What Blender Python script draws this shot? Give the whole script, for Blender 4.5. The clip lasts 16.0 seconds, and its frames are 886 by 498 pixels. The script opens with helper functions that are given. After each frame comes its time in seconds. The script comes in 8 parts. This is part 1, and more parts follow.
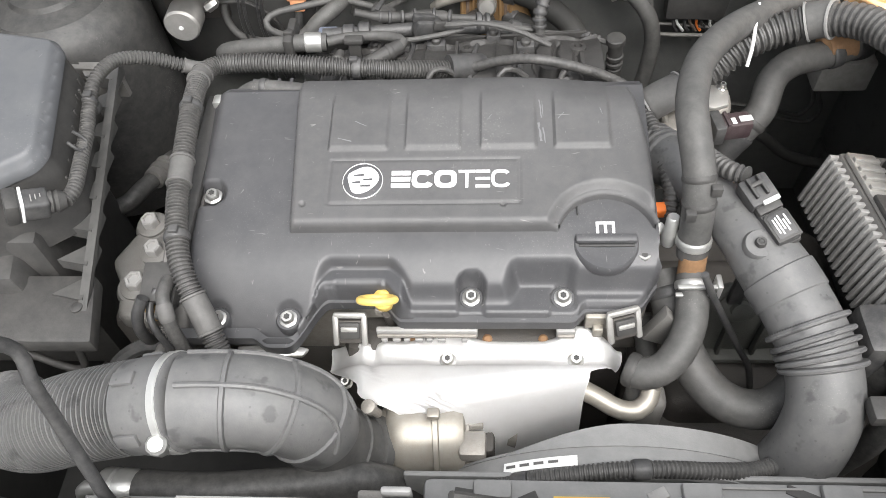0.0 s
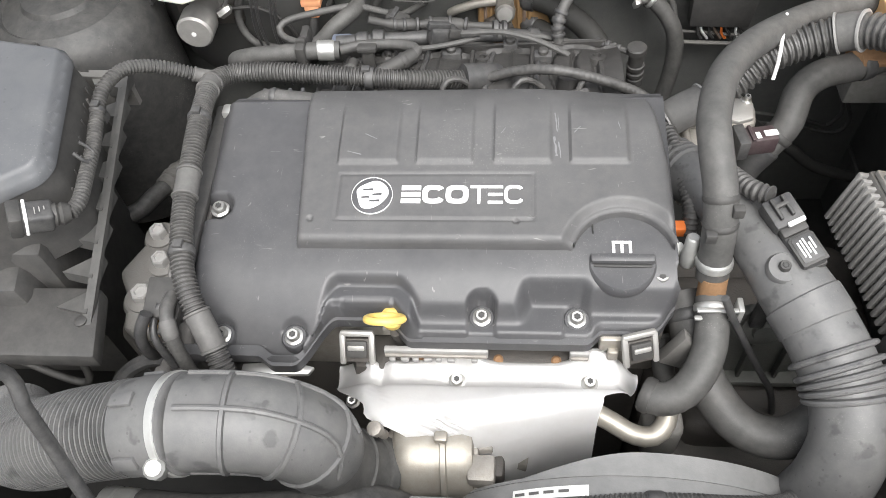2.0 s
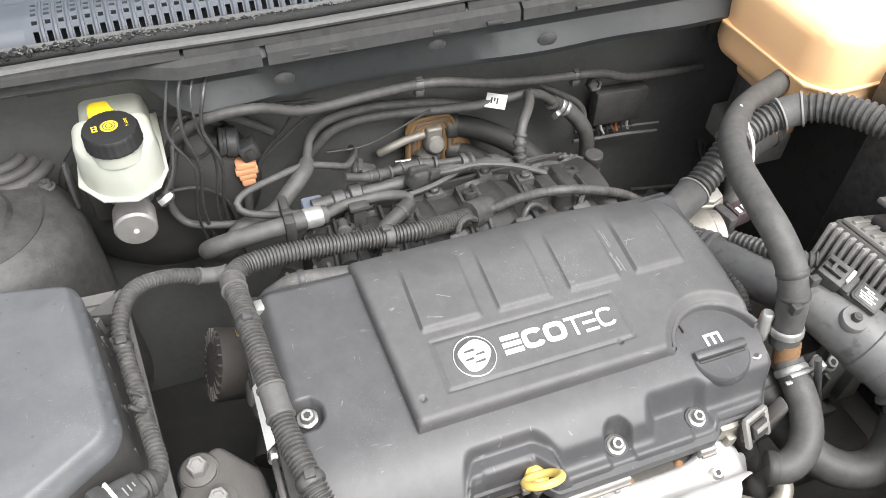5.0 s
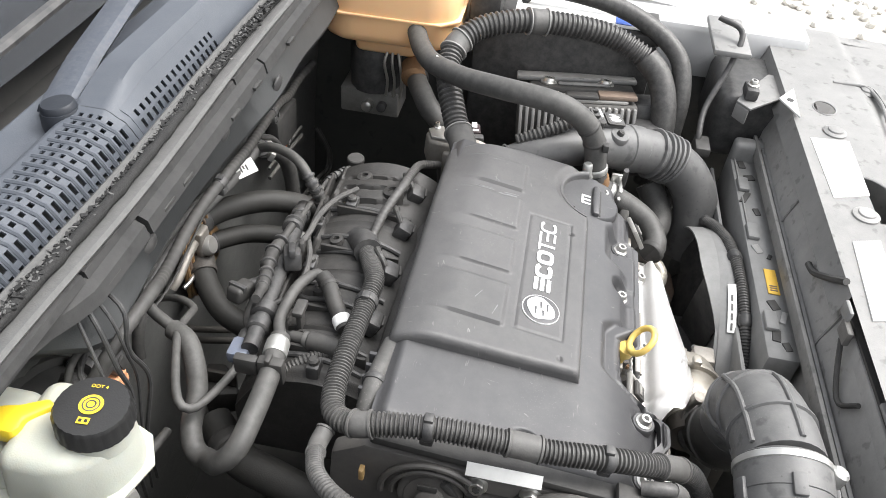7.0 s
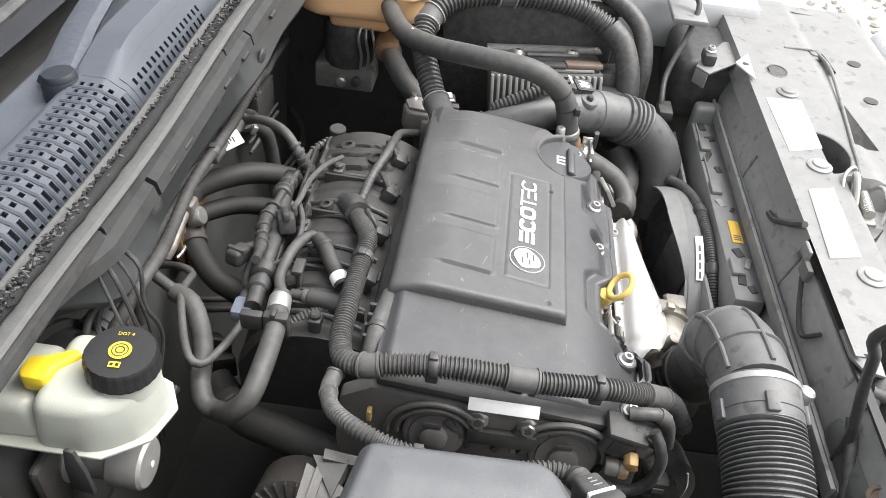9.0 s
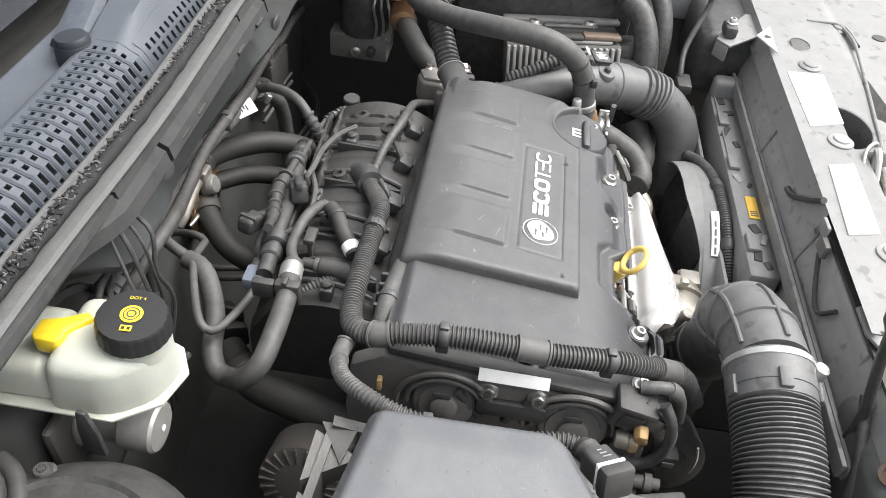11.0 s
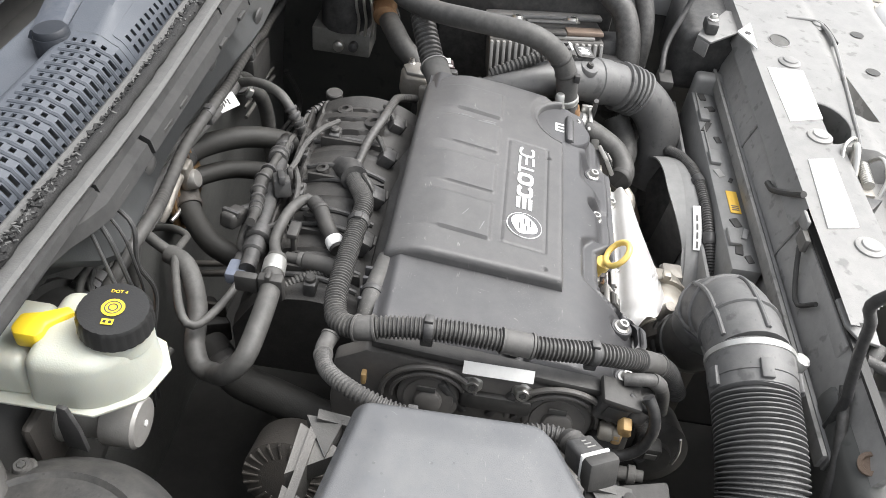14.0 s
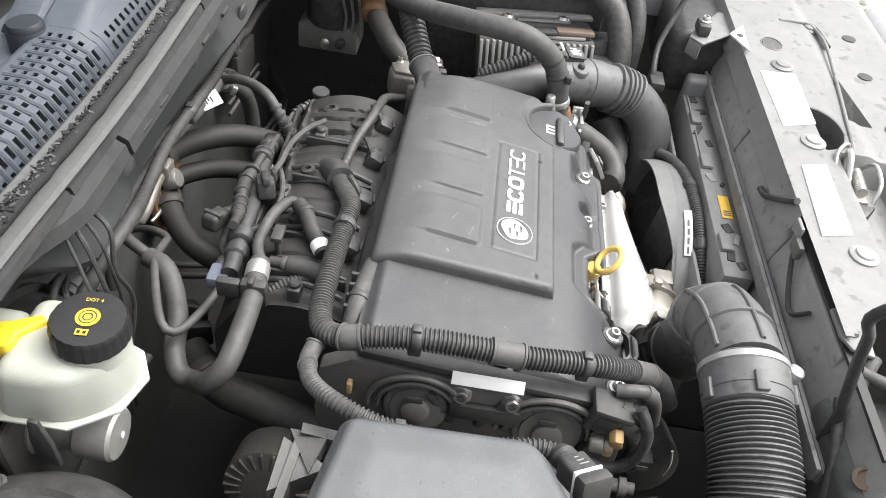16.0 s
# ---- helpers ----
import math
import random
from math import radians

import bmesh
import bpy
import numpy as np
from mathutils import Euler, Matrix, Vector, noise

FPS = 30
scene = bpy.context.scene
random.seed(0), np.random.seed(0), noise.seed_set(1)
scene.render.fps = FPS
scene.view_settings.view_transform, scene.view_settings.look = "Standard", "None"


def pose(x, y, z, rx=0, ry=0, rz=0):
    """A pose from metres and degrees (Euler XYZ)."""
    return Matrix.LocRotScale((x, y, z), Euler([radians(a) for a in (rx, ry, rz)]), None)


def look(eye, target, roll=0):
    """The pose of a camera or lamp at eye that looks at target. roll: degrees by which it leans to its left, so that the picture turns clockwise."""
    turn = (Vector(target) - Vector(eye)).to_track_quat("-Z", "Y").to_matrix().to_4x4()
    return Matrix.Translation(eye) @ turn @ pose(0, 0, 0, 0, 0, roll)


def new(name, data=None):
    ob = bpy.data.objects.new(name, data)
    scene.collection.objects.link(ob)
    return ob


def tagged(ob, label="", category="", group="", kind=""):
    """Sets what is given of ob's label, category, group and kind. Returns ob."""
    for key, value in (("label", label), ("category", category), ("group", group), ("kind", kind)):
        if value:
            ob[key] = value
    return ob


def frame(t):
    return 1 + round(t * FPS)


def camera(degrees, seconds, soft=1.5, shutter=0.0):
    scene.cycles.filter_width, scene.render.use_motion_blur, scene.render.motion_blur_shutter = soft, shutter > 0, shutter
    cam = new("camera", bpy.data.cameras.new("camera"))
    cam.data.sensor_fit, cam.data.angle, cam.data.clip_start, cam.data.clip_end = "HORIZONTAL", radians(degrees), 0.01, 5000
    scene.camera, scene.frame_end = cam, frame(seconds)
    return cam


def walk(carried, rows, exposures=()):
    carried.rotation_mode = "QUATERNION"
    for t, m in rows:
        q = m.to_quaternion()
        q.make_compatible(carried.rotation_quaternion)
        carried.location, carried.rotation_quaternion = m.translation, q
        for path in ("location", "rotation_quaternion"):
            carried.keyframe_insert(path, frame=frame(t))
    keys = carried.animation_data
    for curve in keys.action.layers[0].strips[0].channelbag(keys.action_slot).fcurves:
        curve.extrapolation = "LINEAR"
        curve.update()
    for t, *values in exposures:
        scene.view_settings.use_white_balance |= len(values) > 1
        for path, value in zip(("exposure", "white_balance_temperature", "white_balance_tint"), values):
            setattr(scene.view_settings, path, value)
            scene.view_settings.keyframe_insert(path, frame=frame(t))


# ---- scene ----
cam = camera(60.3, 16.0, soft=0.9)
PATH = [
    (0, (0.054, -0.531, 1.396), (-0.085, 0.659, -0.206), -5.6),
    (0.5, (0.06, -0.508, 1.385), (-0.108, 0.654, -0.234), -6.6),
    (1, (0.066, -0.504, 1.389), (-0.12, 0.671, -0.219), -7.1),
    (1.5, (0.063, -0.504, 1.391), (-0.139, 0.68, -0.209), -7.5),
    (2, (0.063, -0.503, 1.389), (-0.133, 0.68, -0.212), -7.1),
    (2.5, (0.062, -0.5, 1.388), (-0.132, 0.685, -0.211), -6.9),
    (3, (0.06, -0.496, 1.388), (-0.134, 0.697, -0.206), -6.7),
    (3.5, (0.057, -0.495, 1.388), (-0.133, 0.722, -0.188), -6.5),
    (4, (0.037, -0.495, 1.394), (-0.102, 0.814, -0.111), -4.9),
    (4.2, (0.009, -0.503, 1.4), (-0.027, 0.86, -0.063), -2.1),
    (6.3, (-0.642, -0.076, 1.411), (0.704, 0.461, 0.033), 4.6),
    (6.5, (-0.638, -0.044, 1.401), (0.801, 0.349, 0.068), 5.8),
    (7, (-0.639, 0.005, 1.398), (0.858, 0.174, 0.082), 5.7),
    (7.5, (-0.681, 0.06, 1.393), (0.805, 0.023, 0.055), 6.8),
    (8, (-0.697, 0.042, 1.396), (0.805, 0.04, 0.076), 5.8),
    (8.5, (-0.704, 0.032, 1.397), (0.79, 0.069, 0.068), 6.9),
    (9, (-0.701, 0.033, 1.397), (0.795, 0.085, 0.071), 6.6),
    (11.5, (-0.701, 0.029, 1.388), (0.744, 0.108, 0.006), 6.8),
    (12, (-0.699, 0.027, 1.387), (0.752, 0.093, 0.012), 7.3),
    (12.5, (-0.699, 0.03, 1.386), (0.752, 0.085, 0.01), 7.8),
    (13, (-0.701, 0.031, 1.386), (0.751, 0.083, 0.011), 7.9),
    (13.5, (-0.703, 0.031, 1.388), (0.75, 0.079, 0.014), 7.7),
    (14, (-0.704, 0.032, 1.386), (0.748, 0.064, 0.012), 7.8),
    (14.5, (-0.701, 0.034, 1.385), (0.751, 0.043, 0.009), 8.5),
    (15, (-0.696, 0.035, 1.382), (0.751, 0.04, 0.001), 8.5),
    (15.5, (-0.688, 0.037, 1.38), (0.761, 0.028, 0.001), 9.2),
    (16, (-0.683, 0.038, 1.379), (0.766, 0.028, 0.001), 9.4),
]
walk(cam, [(t, look(eye, target, roll)) for t, eye, target, roll in PATH], exposures=((0.0, 1.20), (3.4, 1.20), (4.2, 1.29), (6.4, 1.48), (7.2, 1.36), (9.0, 1.36), (16.0, 1.36)))

# ---------------------------------------------------------------- world and light
world = bpy.data.worlds.new("overcast_sky")
scene.world = world
world.use_nodes = True
wn = world.node_tree.nodes
sky = wn.new("ShaderNodeTexSky")
sky.sky_type = "NISHITA"
sky.sun_disc = False
sky.sun_elevation = radians(52)
sky.sun_rotation = radians(160)
sky.air_density, sky.dust_density, sky.ozone_density = 1.0, 4.0, 1.0
soft_sky = wn.new("ShaderNodeHueSaturation")
soft_sky.inputs["Saturation"].default_value = 0.18
world.node_tree.links.new(sky.outputs["Color"], soft_sky.inputs["Color"])
world.node_tree.links.new(soft_sky.outputs["Color"], wn["Background"].inputs["Color"])
wn["Background"].inputs["Strength"].default_value = 0.15
sun_data = bpy.data.lights.new("sun", "SUN")
sun_data.energy, sun_data.angle, sun_data.color = 1.5, radians(40), (1.0, 0.985, 0.965)
sun = new("sun", sun_data)
sun.matrix_basis = look((0.3, -1.0, 3.2), (0, 0, 0.8))

# ---------------------------------------------------------------- materials


def material(name, color, rough=0.5, metal=0.0, spread=0.25, dust=0.0, dust_color=(0.30, 0.29, 0.27), scale=60.0,
             grain=700.0, bump=0.15, spots=0.0, subsurface=0.0, transmission=0.0, coat=0.0, rough_var=0.12, smudge=0.0, scratch=0.0, specks=0.0):
    """A surface with variation at two scales: broad stains or dust, and a fine grain with relief."""
    m = bpy.data.materials.new(name)
    m.use_nodes = True
    n, l = m.node_tree.nodes, m.node_tree.links
    p = n["Principled BSDF"]
    co = n.new("ShaderNodeTexCoord")
    broad = n.new("ShaderNodeTexNoise")
    broad.inputs["Scale"].default_value, broad.inputs["Detail"].default_value = scale * 0.4, 6.0
    fine = n.new("ShaderNodeTexNoise")
    fine.inputs["Scale"].default_value, fine.inputs["Detail"].default_value = grain, 2.0
    info = n.new("ShaderNodeObjectInfo")
    for tex in (broad, fine):
        l.new(co.outputs["Object"], tex.inputs["Vector"])
    base = n.new("ShaderNodeMixRGB")
    base.inputs[1].default_value = (*[c * (1 - spread) for c in color], 1)
    base.inputs[2].default_value = (*[min(1, c * (1 + spread)) for c in color], 1)
    l.new(broad.outputs["Fac"], base.inputs[0])
    out = base.outputs[0]
    if dust > 0:
        ramp = n.new("ShaderNodeValToRGB")
        ramp.color_ramp.elements[0].position, ramp.color_ramp.elements[1].position = 0.36, 0.86
        ramp.color_ramp.elements[1].color = (dust, dust, dust, 1)
        dusty = n.new("ShaderNodeTexNoise")
        dusty.inputs["Scale"].default_value, dusty.inputs["Detail"].default_value = scale * 2.4, 8.0
        dusty.inputs["Roughness"].default_value = 0.7
        l.new(co.outputs["Object"], dusty.inputs["Vector"])
        l.new(dusty.outputs["Fac"], ramp.inputs[0])
        mix = n.new("ShaderNodeMixRGB")
        mix.inputs[2].default_value = (*dust_color, 1)
        l.new(ramp.outputs[0], mix.inputs[0])
        l.new(out, mix.inputs[1])
        out = mix.outputs[0]
    if spots > 0:
        cells = n.new("ShaderNodeTexVoronoi")
        cells.inputs["Scale"].default_value = 90.0
        l.new(co.outputs["Object"], cells.inputs["Vector"])
        dot = n.new("ShaderNodeMath")
        dot.operation = "LESS_THAN"
        dot.inputs[1].default_value = 0.10
        l.new(cells.outputs["Distance"], dot.inputs[0])
        amount = n.new("ShaderNodeMath")
        amount.operation = "MULTIPLY"
        amount.inputs[1].default_value = spots
        l.new(dot.outputs[0], amount.inputs[0])
        mix = n.new("ShaderNodeMixRGB")
        mix.inputs[2].default_value = (*[c * 0.35 for c in color], 1)
        l.new(amount.outputs[0], mix.inputs[0])
        l.new(out, mix.inputs[1])
        out = mix.outputs[0]
    if smudge > 0:
        marks = n.new("ShaderNodeTexNoise")
        marks.inputs["Scale"].default_value, marks.inputs["Detail"].default_value = 55.0, 3.0
        l.new(co.outputs["Object"], marks.inputs["Vector"])
        cut = n.new("ShaderNodeMapRange")
        cut.inputs["From Min"].default_value, cut.inputs["From Max"].default_value = 0.60, 0.68
        cut.inputs["To Max"].default_value = smudge
        l.new(marks.outputs["Fac"], cut.inputs["Value"])
        mix = n.new("ShaderNodeMixRGB")
        mix.inputs[2].default_value = (*[c * 0.4 for c in color], 1)
        l.new(cut.outputs[0], mix.inputs[0])
        l.new(out, mix.inputs[1])
        out = mix.outputs[0]
    if scratch > 0:
        for turn, size in ((0.5, (60, 260, 60)), (-0.9, (260, 80, 80))):
            place = n.new("ShaderNodeMapping")
            place.inputs["Rotation"].default_value = (0, 0, turn)
            place.inputs["Scale"].default_value = size
            l.new(co.outputs["Object"], place.inputs["Vector"])
            lines = n.new("ShaderNodeTexNoise")
            lines.inputs["Scale"].default_value, lines.inputs["Detail"].default_value = 1.0, 1.0
            lines.inputs["Distortion"].default_value = 1.2
            l.new(place.outputs[0], lines.inputs["Vector"])
            cut = n.new("ShaderNodeMapRange")
            cut.inputs["From Min"].default_value, cut.inputs["From Max"].default_value = 0.74, 0.84
            cut.inputs["To Max"].default_value = scratch
            l.new(lines.outputs["Fac"], cut.inputs["Value"])
            mix = n.new("ShaderNodeMixRGB")
            mix.inputs[2].default_value = (0.34, 0.33, 0.32, 1)
            l.new(cut.outputs[0], mix.inputs[0])
            l.new(out, mix.inputs[1])
            out = mix.outputs[0]
    if specks > 0:
        for size, cover in ((170.0, 0.62), (420.0, 0.55)):
            flecks = n.new("ShaderNodeTexVoronoi")
            flecks.inputs["Scale"].default_value = size
            l.new(co.outputs["Object"], flecks.inputs["Vector"])
            near = n.new("ShaderNodeMapRange")
            near.inputs["From Min"].default_value, near.inputs["From Max"].default_value = 0.26, 0.10
            l.new(flecks.outputs["Distance"], near.inputs["Value"])
            area = n.new("ShaderNodeMapRange")
            area.inputs["From Min"].default_value, area.inputs["From Max"].default_value = cover, cover + 0.1
            area.inputs["To Max"].default_value = specks
            l.new(broad.outputs["Fac"], area.inputs["Value"])
            both = n.new("ShaderNodeMath")
            both.operation = "MULTIPLY"
            l.new(near.outputs[0], both.inputs[0])
            l.new(area.outputs[0], both.inputs[1])
            mix = n.new("ShaderNodeMixRGB")
            mix.inputs[2].default_value = (0.30, 0.29, 0.27, 1)
            l.new(both.outputs[0], mix.inputs[0])
            l.new(out, mix.inputs[1])
            out = mix.outputs[0]
    l.new(out, p.inputs["Base Color"])
    ro = n.new("ShaderNodeMapRange")
    ro.inputs["To Min"].default_value, ro.inputs["To Max"].default_value = max(0.03, rough - rough_var), min(1, rough + rough_var)
    l.new(broad.outputs["Fac"], ro.inputs["Value"])
    l.new(ro.outputs[0], p.inputs["Roughness"])
    p.inputs["Metallic"].default_value = metal
    p.inputs["Subsurface Weight"].default_value = subsurface
    p.inputs["Subsurface Radius"].default_value = (0.02, 0.015, 0.01)
    p.inputs["Transmission Weight"].default_value = transmission
    p.inputs["Coat Weight"].default_value = coat
    if bump > 0:
        b = n.new("ShaderNodeBump")
        b.inputs["Strength"].default_value, b.inputs["Distance"].default_value = bump, 0.001
        l.new(fine.outputs["Fac"], b.inputs["Height"])
        l.new(b.outputs[0], p.inputs["Normal"])
    return m


COVER = material("grained_cover_plastic", (0.072, 0.071, 0.072), 0.50, dust=0.12, scale=25, grain=1500, bump=0.25, scratch=0.45, specks=0.2)
VALVE = material("satin_black_plastic", (0.052, 0.052, 0.055), 0.42, dust=0.10, scale=18, grain=1200, bump=0.10, scratch=0.35, specks=0.14)
RUBBER = material("dusty_rubber", (0.056, 0.055, 0.053), 0.60, dust=0.22, scale=35, grain=900, bump=0.10, specks=0.3)
ELBOW = material("grey_moulded_rubber", (0.100, 0.100, 0.100), 0.50, dust=0.25, scale=22, spots=0.4, bump=0.12, smudge=0.55, specks=0.3)
CONDUIT = material("black_conduit", (0.044, 0.043, 0.042), 0.50, dust=0.30, scale=50)
WARM_CAST = material("warm_cast_housing", (0.36, 0.34, 0.30), 0.45, metal=0.55, dust=0.5, dust_color=(0.24, 0.19, 0.14), scale=50, bump=0.10)
# firewall tone brightened against the shade under the lip
FIREWALL_LIFT = material("shade_lifted_firewall", (0.110, 0.112, 0.107), 0.85, dust=0.6, dust_color=(0.165, 0.162, 0.153), scale=30, bump=0.5)
TAPE = material("grey_tape", (0.085, 0.083, 0.080), 0.60, dust=0.2)
PLASTIC = material("black_plastic", (0.035, 0.035, 0.036), 0.50, dust=0.28, scale=30)
DUSTY = material("dusty_black_plastic", (0.036, 0.035, 0.034), 0.62, dust=0.45, dust_color=(0.12, 0.115, 0.105), scale=24)
MANIFOLD = material("brown_dusted_plastic", (0.028, 0.027, 0.026), 0.58, dust=0.5, dust_color=(0.092, 0.087, 0.080), scale=34, bump=0.3)
LID = material("slate_lid_plastic", (0.070, 0.073, 0.079), 0.45, dust=0.15, scale=12, spots=0.35, grain=1400, scratch=0.3, specks=0.5)
STEEL = material("zinc_steel", (0.62, 0.61, 0.58), 0.34, metal=0.9, dust=0.2, scale=80)
WHITE_METAL = material("bright_plated_clamp", (0.55, 0.55, 0.53), 0.36, metal=0.7, dust=0.3, dust_color=(0.30, 0.29, 0.27), scale=60)
WING = material("grimy_wing_paint", (0.075, 0.077, 0.074), 0.6, dust=0.6, dust_color=(0.115, 0.112, 0.104), scale=12, smudge=0.4)
GUIDE = material("dusty_air_guide", (0.185, 0.183, 0.177), 0.62, dust=0.7, dust_color=(0.34, 0.33, 0.315), scale=16, smudge=0.5, spots=0.3)
SHROUD = material("dusty_grey_shroud", (0.19, 0.19, 0.187), 0.55, dust=0.5, dust_color=(0.33, 0.325, 0.315), scale=22)
STAY = material("black_stay_paint", (0.030, 0.030, 0.031), 0.40, spread=0.1, dust=0.2)
MOUNT = material("grey_cast_mount", (0.14, 0.136, 0.128), 0.60, dust=0.5, dust_color=(0.095, 0.085, 0.075), scale=45, bump=0.35)
BROWN = material("faded_brown_bracket", (0.17, 0.125, 0.095), 0.65, dust=0.4, dust_color=(0.24, 0.20, 0.17), scale=50)
SHIELD = material("pressed_aluminium", (0.87, 0.855, 0.835), 0.40, metal=0.25, dust=0.22, dust_color=(0.58, 0.52, 0.46), scale=18, grain=500, bump=0.10)
CASTING = material("grimy_cast_aluminium", (0.34, 0.32, 0.29), 0.55, metal=0.5, dust=0.5, dust_color=(0.13, 0.11, 0.09), scale=45, bump=0.4)
RUST = material("rusty_iron", (0.24, 0.135, 0.065), 0.80, dust=0.5, dust_color=(0.10, 0.055, 0.03), scale=90, bump=0.5)
TAN_STEEL = material("tan_rusted_sheet", (0.30, 0.185, 0.085), 0.6, metal=0.2, dust=0.5, dust_color=(0.17, 0.10, 0.05), scale=40, bump=0.2)
LIP = material("dusty_lip_paint", (0.030, 0.032, 0.033), 0.55, dust=0.30, dust_color=(0.060, 0.060, 0.058), scale=16, smudge=0.3)
STRIP = material("grey_rubber_strip", (0.027, 0.027, 0.027), 0.82, dust=0.45, dust_color=(0.072, 0.070, 0.067), scale=30, smudge=0.4)
DARK = material("dark_bay_paint", (0.034, 0.034, 0.033), 0.62, dust=0.5, dust_color=(0.078, 0.074, 0.069), scale=14)
IRON = material("oily_dark_iron", (0.070, 0.065, 0.060), 0.60, metal=0.2, dust=0.5, dust_color=(0.11, 0.095, 0.08), scale=40, bump=0.4)
PANEL = material("dusty_grey_panel", (0.185, 0.184, 0.180), 0.50, dust=0.45, dust_color=(0.32, 0.31, 0.295), scale=14, spots=0.15, smudge=0.5)
CHANNEL = material("grey_radiator_plastic", (0.27, 0.266, 0.258), 0.6, dust=0.6, dust_color=(0.42, 0.41, 0.39), scale=20, smudge=0.5)
COWL = material("slate_cowl_plastic", (0.060, 0.068, 0.082), 0.52, dust=0.3, dust_color=(0.115, 0.12, 0.13), scale=16, spots=0.1, specks=0.3)
TANK = material("amber_tank_plastic", (0.87, 0.545, 0.285), 0.42, spread=0.12, subsurface=0.5, scale=10, dust=0.1, dust_color=(0.95, 0.82, 0.64))
MILKY = material("milky_reservoir_plastic", (0.45, 0.465, 0.41), 0.40, spread=0.06, subsurface=0.4, scale=10, dust=0.25, dust_color=(0.36, 0.34, 0.27))
YELLOW = material("yellow_plastic", (0.80, 0.58, 0.03), 0.42, spread=0.15)
AMBER = material("clear_yellow_handle", (0.74, 0.54, 0.15), 0.35, spread=0.15, subsurface=0.2)
WIPER_CAP = material("blue_black_cap", (0.012, 0.015, 0.021), 0.55, spread=0.1)
WHITE = material("white_print", (0.80, 0.80, 0.79), 0.5, spread=0.05, bump=0.0)
PAPER = material("white_paper_label", (0.78, 0.78, 0.76), 0.6, spread=0.08, dust=0.15)
ORANGE = material("orange_plastic", (0.80, 0.20, 0.04), 0.45)
PEACH = material("faded_orange_connector", (0.75, 0.36, 0.19), 0.5)
HEATER = material("dull_olive_rubber", (0.028, 0.0275, 0.0255), 0.66, dust=0.25, dust_color=(0.075, 0.072, 0.066), scale=40, bump=0.2)
BLUE_GREY = material("faded_blue_plug", (0.13, 0.15, 0.20), 0.5, dust=0.3)
BROWN_IRON = material("rust_brown_casting", (0.16, 0.115, 0.085), 0.72, dust=0.5, dust_color=(0.26, 0.20, 0.16), scale=70, bump=0.5)
FIN_ALLOY = material("dull_fin_alloy", (0.36, 0.355, 0.345), 0.55, metal=0.35, dust=0.5, dust_color=(0.24, 0.23, 0.215), scale=50)
YLABEL = material("yellow_paper_label", (0.82, 0.50, 0.06), 0.6, dust=0.2)
GREEN = material("green_sticker", (0.30, 0.45, 0.22), 0.5)
BLUE = material("blue_label", (0.05, 0.12, 0.45), 0.4)
ECU_METAL = material("dull_module_alloy", (0.42, 0.41, 0.39), 0.45, metal=0.55, dust=0.4, dust_color=(0.2, 0.19, 0.17), scale=30)
GLASS_BLACK = material("dark_windscreen", (0.03, 0.034, 0.04), 0.06, spread=0.1, bump=0.0, rough_var=0.02, coat=1.0)
GROUND = material("pale_gravel_bed", (0.42, 0.40, 0.36), 0.85, spread=0.4, dust=0.6, dust_color=(0.6, 0.58, 0.54), scale=60, grain=90, bump=0.8)
STONE = material("pale_gravel_stone", (0.55, 0.53, 0.49), 0.8, spread=0.3, dust=0.5, dust_color=(0.7, 0.68, 0.63), scale=30, grain=200)
CAR_PAINT = material("silver_car_paint", (0.55, 0.55, 0.55), 0.25, spread=0.05, coat=0.5, bump=0.0)

# ---------------------------------------------------------------- mesh helpers


def V(*a):
    return Vector(a)


def finish(bm, name, mat, smooth=38):
    mesh = bpy.data.meshes.new(name)
    bmesh.ops.recalc_face_normals(bm, faces=bm.faces)
    bm.to_mesh(mesh)
    bm.free()
    mesh.materials.append(mat)
    if smooth:
        mesh.polygons.foreach_set("use_smooth", [True] * len(mesh.polygons))
        mesh.set_sharp_from_angle(angle=radians(smooth))
    return mesh


def thing(name, base, label, category, group="", kind=""):
    """An Empty at the thing's base, to which its parts belong."""
    ob = new(name)
    ob.empty_display_size = 0.02
    ob.location = base
    ob["at"] = list(base)
    return tagged(ob, label, category, group, kind)


def part(name, bm, mat, parent, label="", smooth=38):
    """One mesh object under a thing or under a part; its vertices are given in the world."""
    ob = new(name, finish(bm, name, mat, smooth))
    ob.parent = parent
    if parent.type == "EMPTY":
        ob.matrix_parent_inverse = Matrix.Translation([-c for c in parent["at"]])
    return tagged(ob, label)


def solo(name, bm, mat, label, category, group="", kind="", smooth=38):
    """A thing of one mesh, with its origin at the middle of its base."""
    vs = [v.co for v in bm.verts]
    lo = [min(v[i] for v in vs) for i in range(3)]
    hi = [max(v[i] for v in vs) for i in range(3)]
    base = Vector(((lo[0] + hi[0]) / 2, (lo[1] + hi[1]) / 2, lo[2]))
    bmesh.ops.translate(bm, verts=bm.verts, vec=-base)
    ob = new(name, finish(bm, name, mat, smooth))
    ob.location = base
    return tagged(ob, label, category, group, kind)


def join(*bms):
    """Several bmeshes in one."""
    out = bms[0]
    for b in bms[1:]:
        me = bpy.data.meshes.new("t")
        b.to_mesh(me)
        b.free()
        out.from_mesh(me)
        bpy.data.meshes.remove(me)
    return out


